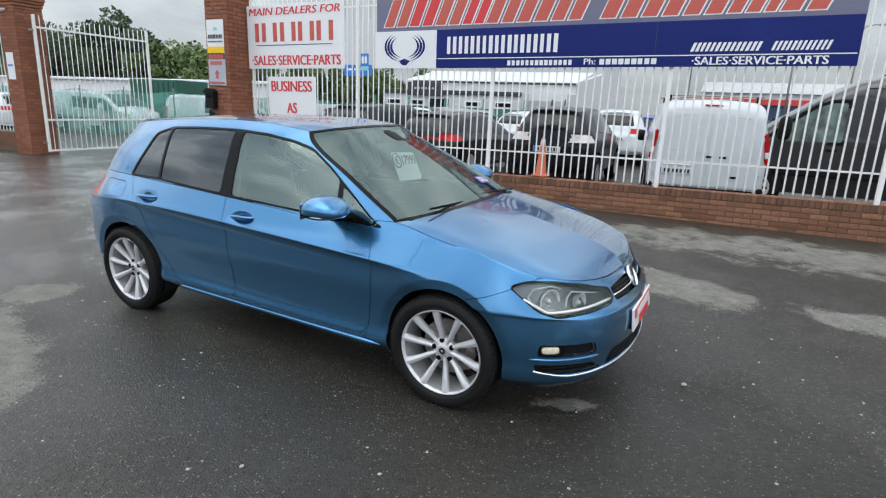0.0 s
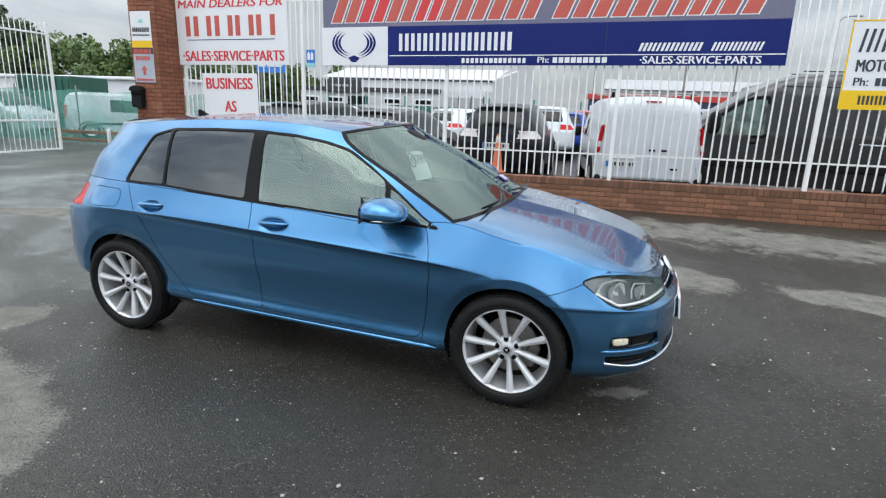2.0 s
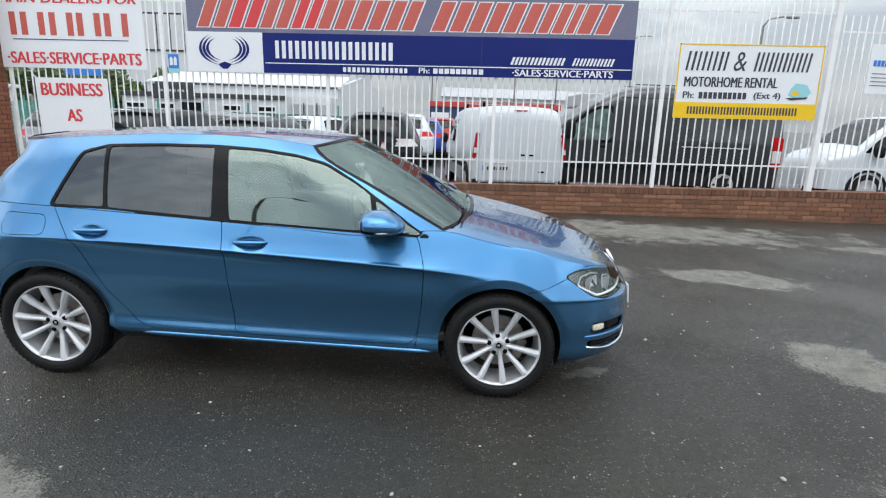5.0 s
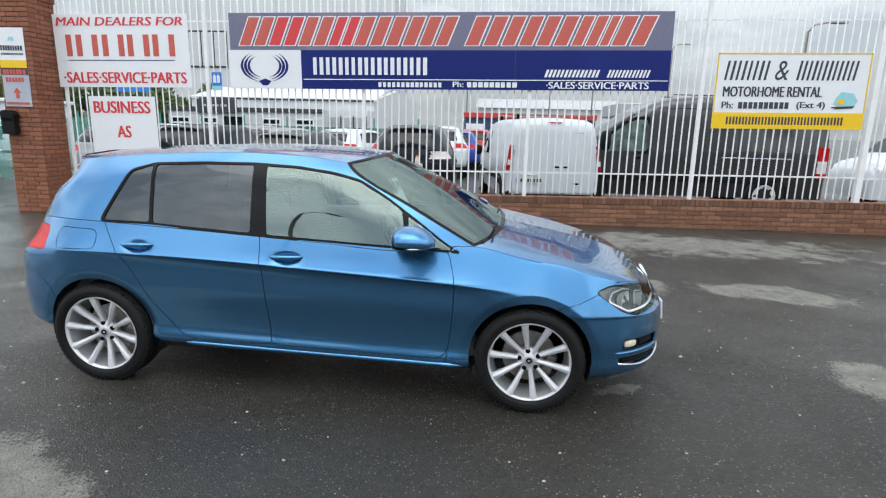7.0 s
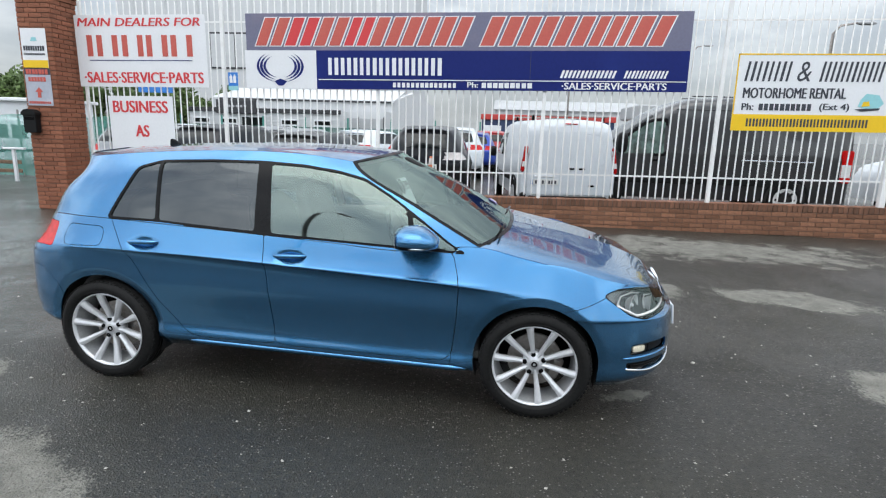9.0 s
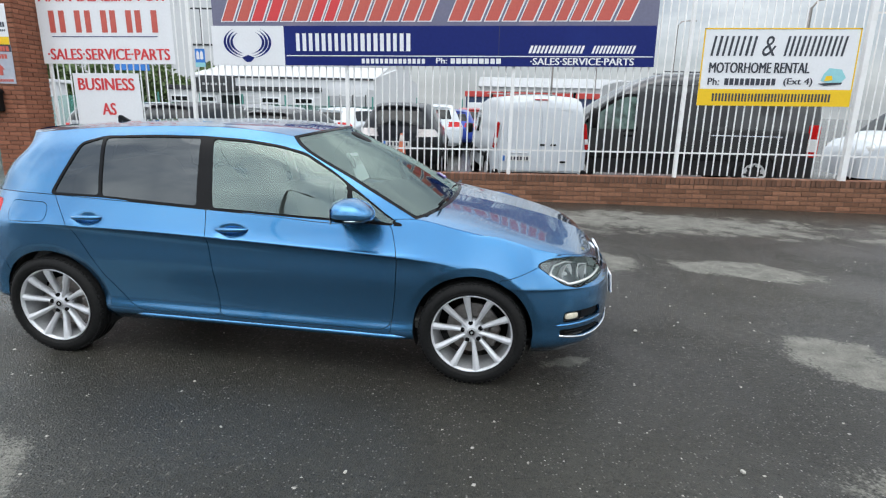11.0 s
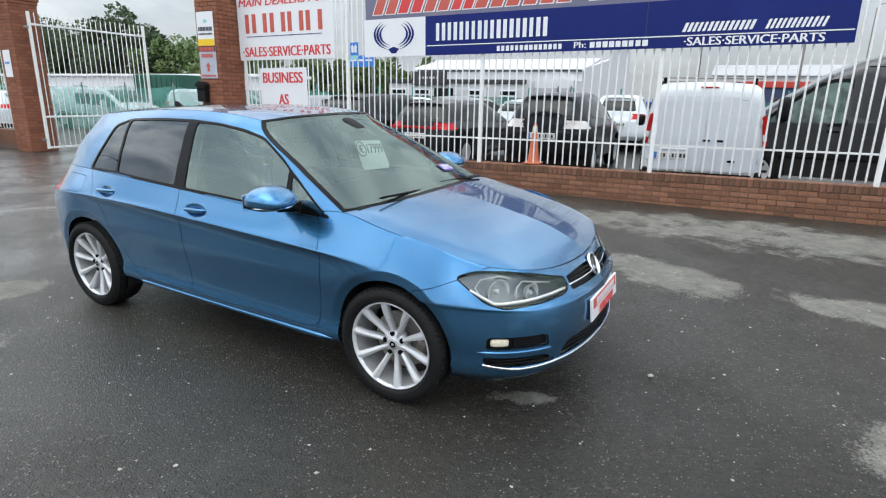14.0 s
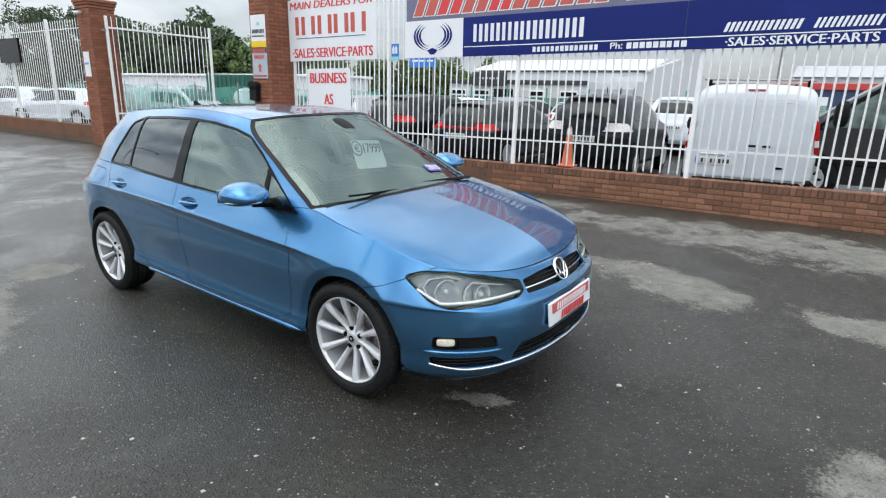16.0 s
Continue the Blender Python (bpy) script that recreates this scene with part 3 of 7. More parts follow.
for side in (0, 1):
    for r0, r1, sh in ((0.36, 0.405, 6), (0.30, 0.35, 3), (0.245, 0.29, 0)):
        a = (118 + sh, 258) if side == 0 else (62 - sh, -78)
        put_on(maker, "emblem_shape", arc_band(0.60, 0.355, r0, r1, *a, 0.62), SIGN_NAVY, 0, 0, 0.008)
put_on(maker, "emblem_shape", slab([(0, 0.07), (0.07, 0), (0.15, 0), (0.22, 0.07), (0.11, 0.11)], -0.002), SIGN_NAVY, 0.49, 0.05, 0.007)
put_on(maker, "name_shape", bars(1.92, 0.27, 18, 0.42, seed=3), SIGN_WHITE, 1.42, 0.225)
put_on(maker, "rule", slab([(0, 0), (5.86, 0), (5.86, 0.014), (0, 0.014)], -0.002), SIGN_WHITE, 1.25, 0.145)
put_on(maker, "address_bar", bars(1.06, 0.075, 14, 0.3, seed=4), SIGN_WHITE, 2.50, 0.035)
put_on(maker, "lettering", lettering("Ph:", 0.085, 0.17, 0, 0.012), SIGN_WHITE, 3.72, 0.04)
put_on(maker, "number_bar", bars(0.82, 0.08, 9, 0.25, seed=5), SIGN_WHITE, 3.95, 0.038)
put_on(maker, "name_shape", bars(0.86, 0.115, 14, 0.38, 0.35, seed=6), SIGN_WHITE, 5.18, 0.2)
put_on(maker, "name_shape", bars(0.66, 0.115, 12, 0.38, 0.35, seed=7), SIGN_WHITE, 6.16, 0.2)
put_on(maker, "lettering", lettering("·SALES·SERVICE·PARTS", 0.105, 1.6, 0, 0.014), SIGN_WHITE, 5.22, 0.025)
put_on(maker, "joint", slab([(0, 0), (0.008, 0), (0.008, 0.61), (0, 0.61)], -0.001), SIGN_INK, 4.71, 0)

rental = board("rental_sign", "white and yellow motorhome rental sign board", 3.25, 1.725, 2.28, 1.145, tilt=TILT)
put_on(rental, "yellow_band", slab([(0, 0), (2.28, 0), (2.28, 0.25), (0, 0.25)], -0.002), SIGN_YELLOW, 0, 0, 0.001)
for a in ([(0, 1.125), (2.28, 1.125), (2.28, 1.145), (0, 1.145)], [(0, 0), (0.02, 0), (0.02, 1.145), (0, 1.145)], [(2.26, 0), (2.28, 0), (2.28, 1.145), (2.26, 1.145)]):
    put_on(rental, "border", slab(a, -0.002), SIGN_YELLOW, 0, 0, 0.002)
put_on(rental, "name_shape", bars(0.68, 0.29, 8, 0.58, 0.15, seed=8), SIGN_INK, 0.12, 0.74)
put_on(rental, "lettering", lettering("&", 0.29, 0.2, 0.15), SIGN_INK, 0.88, 0.74)
put_on(rental, "name_shape", bars(0.90, 0.29, 12, 0.55, 0.15, seed=9), SIGN_INK, 1.2, 0.74)
put_on(rental, "lettering", lettering("MOTORHOME RENTAL", 0.155, 1.48, 0, 0.012), SIGN_INK, 0.13, 0.49)
put_on(rental, "lettering", lettering("Ph:", 0.105, 0.17, 0, 0.01), SIGN_INK, 0.13, 0.31)
put_on(rental, "number_bar", bars(0.78, 0.10, 10, 0.25, seed=10), SIGN_INK, 0.38, 0.31)
put_on(rental, "lettering", lettering("(Ext 4)", 0.125, 0.42, 0, 0.01), SIGN_INK, 1.26, 0.295)
put_on(rental, "address_bar", bars(1.78, 0.12, 36, 0.42, seed=11), SIGN_INK, 0.22, 0.065)
VAN_AQUA = surface("pale_aqua_ink", (0.30, 0.62, 0.66), 0.45, grain=30, spread=0.05, bump=0)
put_on(rental, "picture_shape", slab([(0, 0.05), (0.1, 0.02), (0.3, 0.03), (0.36, 0.1), (0.28, 0.22), (0.1, 0.24), (0.03, 0.15)], -0.002), VAN_AQUA, 1.80, 0.33)
put_on(rental, "picture_shape", slab([(0, 0.03), (0.1, 0), (0.34, 0.02), (0.36, 0.05), (0.12, 0.04)], -0.002), SIGN_INK, 1.76, 0.31, 0.006)
put_on(rental, "picture_shape", slab([(0, 0), (0.12, 0.01), (0.1, 0.08), (0.02, 0.07)], -0.002), SIGN_YELLOW, 1.85, 0.38, 0.006)

plate_blue = board("wayfinding_sign", "small blue sign with two white marks", -4.93, 2.16, 0.17, 0.29, y=6.40, tilt=TILT, material=SIGN_BLUE)
put_on(plate_blue, "mark", slab([(0.03, 0), (0.08, 0), (0.08, 0.1), (0.055, 0.14), (0.03, 0.1)], -0.002), SIGN_WHITE, -0.005, 0.12)
put_on(plate_blue, "mark", slab([(0.03, 0), (0.08, 0), (0.08, 0.1), (0.055, 0.14), (0.03, 0.1)], -0.002), SIGN_WHITE, 0.06, 0.12)
put_on(plate_blue, "strip", slab([(0, 0), (0.17, 0), (0.17, 0.07), (0, 0.07)], -0.002), VAN_AQUA, 0, 0)
side_notice = board("side_notice", "white paper notice with blue heading on the railings", 6.25, 2.2, 0.62, 0.75, y=6.39)
put_on(side_notice, "heading_bar", bars(0.3, 0.09, 5, 0.2, seed=12), SIGN_BLUE, 0.06, 0.42)
for i in range(4):
    put_on(side_notice, "text_bar", slab([(0, 0), (0.5, 0), (0.5, 0.012), (0, 0.012)], -0.001), SIGN_INK, 0.06, 0.12 + 0.06 * i)


# ---- gate pillars ----
def pillar_core(name, x0, x1, y0, y1, top, label):
    t = thing(name, label, "gate pillar", Matrix.Translation(((x0 + x1) / 2, (y0 + y1) / 2, ground_z(x0, y0) - 0.05)), "gate pillars")
    w, d = x1 - x0, y1 - y0
    part("core", box(w - 0.02, d - 0.02, top + 0.05, 0.0, (0, 0, (top + 0.05) / 2)), MORTAR, t)
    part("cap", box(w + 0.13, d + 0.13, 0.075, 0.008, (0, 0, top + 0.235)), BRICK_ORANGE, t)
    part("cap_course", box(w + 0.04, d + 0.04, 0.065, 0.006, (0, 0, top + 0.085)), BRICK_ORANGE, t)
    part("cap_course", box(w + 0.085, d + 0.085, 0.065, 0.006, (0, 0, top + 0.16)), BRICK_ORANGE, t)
    return t, w, d, top


pillars = [pillar_core("gate_pillar", -8.28, -7.69, 5.93, 6.52, 3.45, "red brick gate pillar with two small signs and a post box"),
           pillar_core("gate_pillar", -14.70, -14.06, 5.55, 6.19, 3.45, "red brick gate pillar with corbelled cap and small camera")]

hire = board("pillar_sign", "small white and yellow hire sign on brick pillar", -8.24, 2.42, 0.45, 0.62, y=5.915)
put_on(hire, "yellow_band", slab([(0, 0), (0.45, 0), (0.45, 0.12), (0, 0.12)], -0.002), SIGN_YELLOW, 0, 0)
put_on(hire, "name_shape", bars(0.38, 0.075, 9, 0.25, seed=13), SIGN_INK, 0.035, 0.27)
put_on(hire, "text_bar", bars(0.38, 0.03, 12, 0.3, seed=14), SIGN_INK, 0.035, 0.2)
put_on(hire, "picture_shape", slab([(0, 0), (0.12, 0), (0.1, 0.06), (0.03, 0.06)], -0.002), VAN_AQUA, 0.17, 0.42)
SIGN_GREYBLUE = surface("grey_blue_sign_print", (0.42, 0.45, 0.52), 0.45, grain=20, spread=0.08, stain=4, stain_amount=0.4, stain_color=(0.62, 0.62, 0.66), bump=0)
arrow = board("pillar_sign", "grey sign with red shapes and an arrow on brick pillar", -8.24, 1.81, 0.46, 0.60, y=5.915, material=SIGN_GREYBLUE)
put_on(arrow, "heading", slab([(0, 0), (0.46, 0), (0.46, 0.1), (0, 0.1)], -0.002), SIGN_INK, 0, 0.5)
put_on(arrow, "name_shape", bars(0.40, 0.08, 7, 0.2, seed=15), SIGN_CORAL, 0.03, 0.505, 0.006)
put_on(arrow, "name_shape", bars(0.32, 0.07, 6, 0.2, seed=16), SIGN_CORAL, 0.06, 0.39)
put_on(arrow, "arrow", slab([(0.03, 0), (0.09, 0), (0.09, 0.09), (0.13, 0.09), (0.06, 0.17), (-0.01, 0.09), (0.03, 0.09)], -0.002), SIGN_CORAL, 0.17, 0.13)
put_on(arrow, "address_bar", bars(0.4, 0.04, 12, 0.25, seed=17), SIGN_CORAL, 0.03, 0.03)
plain = board("pillar_sign", "small white notice on far brick pillar", -14.60, 1.80, 0.30, 0.62, y=5.535)
put_on(plain, "mark", bars(0.2, 0.05, 3, 0.2, seed=18), SIGN_BLUE, 0.05, 0.3)


def post_box(m):
    t = thing("post_box", "black metal post box fixed to brick pillar", "post box", m)
    bm = box(0.27, 0.12, 0.34, 0.012, (0, 0, 0.17), segments=2)
    part("body", bm, PLASTIC, t)
    lid = [(-0.16, 0.33), (0.16, 0.33), (0.15, 0.38), (0.09, 0.43), (0, 0.445), (-0.09, 0.43), (-0.15, 0.38)]
    part("lid", slab(lid, 0.15, Matrix.Translation((0, -0.085, 0)), bevel=0.006), PLASTIC, t)
    part("flap", box(0.2, 0.01, 0.05, 0.003, (0, -0.065, 0.27)), TRIM, t)
    return t


post_box(pose(-8.16, 5.86, 1.36) @ Matrix.Scale(.88, 4))


def gate_leaf(m, width, lo, hi):
    t = thing("metal_gate", "white painted steel gate leaf standing open", "gate", m)
    for x in (0, width):
        part("stile", box(0.06, 0.06, hi - lo, 0.005, (x, 0, lo + (hi - lo) / 2 - 0.0)), WHITE_PAINT, t)
    for z in (lo + 0.03, 0.85, hi - 0.28):
        part("rail", box(width, 0.045, 0.045, 0.004, (width / 2, 0, z)), WHITE_PAINT, t)
    bar = bm_mesh(tube([(0, 0, 0), (0, 0, 0.02), (0, 0, hi - lo - 0.03), (0, 0, hi - lo)], [0.006, 0.0115, 0.0115, 0.004], 6), True)
    bar.materials.append(WHITE_PAINT)
    nb = int(width / 0.13)
    for i in range(1, nb):
        part("bar", bar, None, t, m=Matrix.Translation((width * i / nb, 0, lo)))
    for z in (0.3, hi - 0.35):
        part("hinge", box(0.14, 0.04, 0.05, 0.006, (-0.07, 0, z)), STEEL, t)
    return t


gate_leaf(pose(-13.86, 5.85, 0.02, 0, 0, 90), 2.95, 0.07, 3.28)

# ---- lofted vehicle bodies ----
def spline(knots, vals, t):
    """Smooth curve through vals at knots, along the first axis."""
    k, v, t = np.asarray(knots, float), np.asarray(vals, float), np.asarray(t, float)
    h = np.diff(k)
    sh = (-1,) + (1,) * (v.ndim - 1)
    d = np.diff(v, axis=0) / h.reshape(sh)
    m = np.empty_like(v)
    m[0], m[-1] = d[0], d[-1]
    if len(k) > 2:
        m[1:-1] = (d[:-1] * h[1:].reshape(sh) + d[1:] * h[:-1].reshape(sh)) / (h[:-1] + h[1:]).reshape(sh)
    i = np.clip(np.searchsorted(k, t, side="right") - 1, 0, len(k) - 2)
    u = ((t - k[i]) / h[i]).reshape(sh)
    hh = h[i].reshape(sh)
    return (2 * u**3 - 3 * u**2 + 1) * v[i] + (u**3 - 2 * u**2 + u) * hh * m[i] + (3 * u**2 - 2 * u**3) * v[i + 1] + (u**3 - u**2) * hh * m[i + 1]


def fillet(poly, r, n=4):
    """Outline with its corners rounded."""
    out = []
    p = [np.array(q, float) for q in poly]
    for i in range(len(p)):
        a, b, c = p[i - 1], p[i], p[(i + 1) % len(p)]
        da, dc = a - b, c - b
        la, lc = np.linalg.norm(da), np.linalg.norm(dc)
        q = min(r, la * 0.45, lc * 0.45)
        s, e = b + da / la * q, b + dc / lc * q
        for j in range(n + 1):
            t = j / n
            out.append((1 - t) ** 2 * s + 2 * t * (1 - t) * b + t * t * e)
    return np.array(out)


def inside(poly, x, y):
    res = np.zeros(x.shape, bool)
    n = len(poly)
    for i in range(n):
        (x0, y0), (x1, y1) = poly[i], poly[(i + 1) % n]
        if y0 == y1:
            continue
        c = (y0 > y) != (y1 > y)
        res ^= c & (x < (x1 - x0) * (y - y0) / (y1 - y0) + x0)
    return res


def nearest_on(poly, q):
    """Nearest points of an outline to the points q."""
    best = np.full(len(q), 1e9)
    out = q.copy()
    for i in range(len(poly)):
        a, b = poly[i], poly[(i + 1) % len(poly)]
        d = b - a
        l2 = d @ d
        if l2 < 1e-12:
            continue
        t = np.clip(((q - a) @ d) / l2, 0, 1)
        c = a + t[:, None] * d
        e = ((c - q) ** 2).sum(1)
        k = e < best
        best[k], out[k] = e[k], c[k]
    return out


def press(sheet, axles, dishes):
    """Turns the skin inward round the wheel openings and presses in the dishes behind the door handles."""
    p = sheet.p
    x, z = p[..., 0], p[..., 2]
    push = np.zeros(x.shape)
    for cx, cz, r, band, depth in axles:
        d = np.hypot(x - cx, z - cz) - r
        push += np.where((z > 0.25) & (d < band), depth * np.clip(1 - d / band, 0, 1.2), 0)
    for hx, hz, a, b, depth in dishes:
        q = np.sqrt(((x - hx) / a) ** 2 + ((z - hz) / b) ** 2)
        push += depth * np.where(q < 1, 0.5 + 0.5 * np.cos(math.pi * np.clip(q, 0, 1)), 0) ** 0.7
    p[..., 1] -= np.minimum(push, np.maximum(p[..., 1], 0) * 0.2)
    n = np.cross(np.gradient(p, axis=1), np.gradient(p, axis=0))
    n /= np.linalg.norm(n, axis=2, keepdims=True) + 1e-12
    n = np.where((n * sheet.n).sum(2, keepdims=True) < 0, -n, n)
    grown = np.zeros(x.shape, bool)
    for di in (-1, 0, 1):
        for dj in (-1, 0, 1):
            grown |= np.roll(np.roll(push > 1e-6, di, 0), dj, 1)
    sheet.n = np.where(grown[..., None], n, sheet.n)


class Sheet:
    """A grid of points whose cells are dealt out to named panels along drawn outlines."""

    def __init__(self, points, wrap=None):
        self.p = points.copy()
        du, dv = np.gradient(points, axis=1), np.gradient(points, axis=0)
        n = np.cross(du, dv)
        n /= np.linalg.norm(n, axis=2, keepdims=True) + 1e-12
        if (n * (points - np.array([-1.3, 0, 0.7]))).sum() < 0:
            n = -n
        self.n, self.wrap = n, wrap
        self.flip = (np.cross(du, dv) * n).sum() < 0
        self.cell = np.full((points.shape[0] - 1, points.shape[1] - 1), "body", dtype=object)

    def coords(self, how):
        p = self.p
        if how == "side":
            return np.stack([p[..., 0], p[..., 2]], -1)
        if how == "front":
            return np.stack([p[..., 1], p[..., 2]], -1)
        if how == "top":
            return np.stack([p[..., 0], p[..., 1]], -1)
        return np.stack([self.wrap, p[..., 2]], -1)

    def cut(self, name, poly, how="side", only=None, over=None):
        c = self.coords(how)
        mid = (c[:-1, :-1] + c[1:, :-1] + c[:-1, 1:] + c[1:, 1:]) / 4
        hit = inside(poly, mid[..., 0], mid[..., 1])
        pm = (self.p[:-1, :-1] + self.p[1:, 1:]) / 2
        if only is not None:
            hit &= only(pm)
        if over is not None:
            hit &= np.isin(self.cell, over)
        if not hit.any():
            return
        pad = np.pad(hit, 1, mode="edge").astype(int)
        s = pad[:-1, :-1] + pad[1:, :-1] + pad[:-1, 1:] + pad[1:, 1:]
        rim = (s > 0) & (s < 4)
        q = c[rim]
        t = nearest_on(np.asarray(poly), q)
        cu, cv = np.gradient(c, axis=1)[rim], np.gradient(c, axis=0)[rim]
        pu, pv = np.gradient(self.p, axis=1)[rim], np.gradient(self.p, axis=0)[rim]
        d = t - q
        det = cu[:, 0] * cv[:, 1] - cu[:, 1] * cv[:, 0]
        det = np.where(np.abs(det) < 1e-10, 1e-10, det)
        a = (d[:, 0] * cv[:, 1] - d[:, 1] * cv[:, 0]) / det
        b = (cu[:, 0] * d[:, 1] - cu[:, 1] * d[:, 0]) / det
        ok = (np.abs(a) < 1.3) & (np.abs(b) < 1.3)
        a, b = np.where(ok, a, 0), np.where(ok, b, 0)
        self.p[rim] += a[:, None] * pu + b[:, None] * pv
        self.cell[hit] = name


def panel_mesh(sheets, names, material, sides=(-1, 1), flange=0.012, gap=0.0012, offset=0.0, smooth_only=False):
    """One mesh of the cells of these names; edges are turned inward so that joints read as gaps."""
    V, F, N = [], [], []
    for sh in sheets:
        mask = np.isin(sh.cell, names)
        if not mask.any():
            continue
        R, C = sh.p.shape[:2]
        idx = np.arange(R * C).reshape(R, C)
        ii, jj = np.nonzero(mask)
        quads = np.stack([idx[ii, jj], idx[ii, jj + 1], idx[ii + 1, jj + 1], idx[ii + 1, jj]], 1)
        if sh.flip:
            quads = quads[:, ::-1]
        used, inv = np.unique(quads, return_inverse=True)
        quads = inv.reshape(-1, 4)
        P = sh.p.reshape(-1, 3)[used].copy()
        Nn = sh.n.reshape(-1, 3)[used]
        e = np.concatenate([quads[:, [k, (k + 1) % 4]] for k in range(4)])
        key = np.sort(e, 1)
        _, first, cnt = np.unique(key, axis=0, return_index=True, return_counts=True)
        be = e[first[cnt == 1]]
        be = be[~((np.abs(P[be[:, 0], 1]) < 1e-4) & (np.abs(P[be[:, 1], 1]) < 1e-4))]
        if gap and len(be):
            on = np.zeros(len(P), bool)
            on[be.ravel()] = True
            acc = np.zeros((len(P), 3))
            num = np.zeros(len(P))
            for k in range(4):
                np.add.at(acc, quads[:, k], P[quads].mean(1)); np.add.at(num, quads[:, k], 1)
            d = acc / num[:, None] - P
            ln = np.linalg.norm(d, axis=1, keepdims=True)
            P[on] += (d / np.maximum(ln, 1e-9) * gap)[on]
        P = P + Nn * offset
        for s in sides:
            mir = np.array([1, s, 1])
            base = len(V)
            V.extend((P * mir).tolist()); N.extend((Nn * mir).tolist())
            qs = quads if s > 0 else quads[:, ::-1]
            F.extend((qs + base).tolist())
            if flange and len(be):
                b0 = len(V)
                A, B = P[be[:, 0]], P[be[:, 1]]
                nA, nB = Nn[be[:, 0]], Nn[be[:, 1]]
                fn = np.cross(B - A, nA)
                fn /= np.linalg.norm(fn, axis=1, keepdims=True) + 1e-12
                ring = np.stack([A, B, B - nB * flange, A - nA * flange], 1).reshape(-1, 3)
                V.extend((ring * mir).tolist()); N.extend((np.repeat(fn, 4, 0) * mir).tolist())
                q = np.arange(len(be) * 4).reshape(-1, 4)[:, ::-1] + b0
                if s < 0:
                    q = q[:, ::-1]
                F.extend(q.tolist())
    me = bpy.data.meshes.new("panel")
    me.from_pydata(V, [], F)
    me.polygons.foreach_set("use_smooth", [True] * len(me.polygons))
    me.update()
    me.normals_split_custom_set_from_vertices(N)
    me.materials.append(material)
    return me


def coons(F, C, M, S):
    """A patch between a front, a back, a centre and a side curve, all given as points."""
    nu, nv = len(F), len(M)
    u = np.linspace(0, 1, nu)[None, :, None]
    v = np.linspace(0, 1, nv)[:, None, None]
    return (1 - v) * F[None] + v * C[None] + (1 - u) * M[:, None] + u * S[:, None] - ((1 - u) * (1 - v) * F[0] + u * (1 - v) * F[-1] + (1 - u) * v * C[0] + u * v * C[-1])


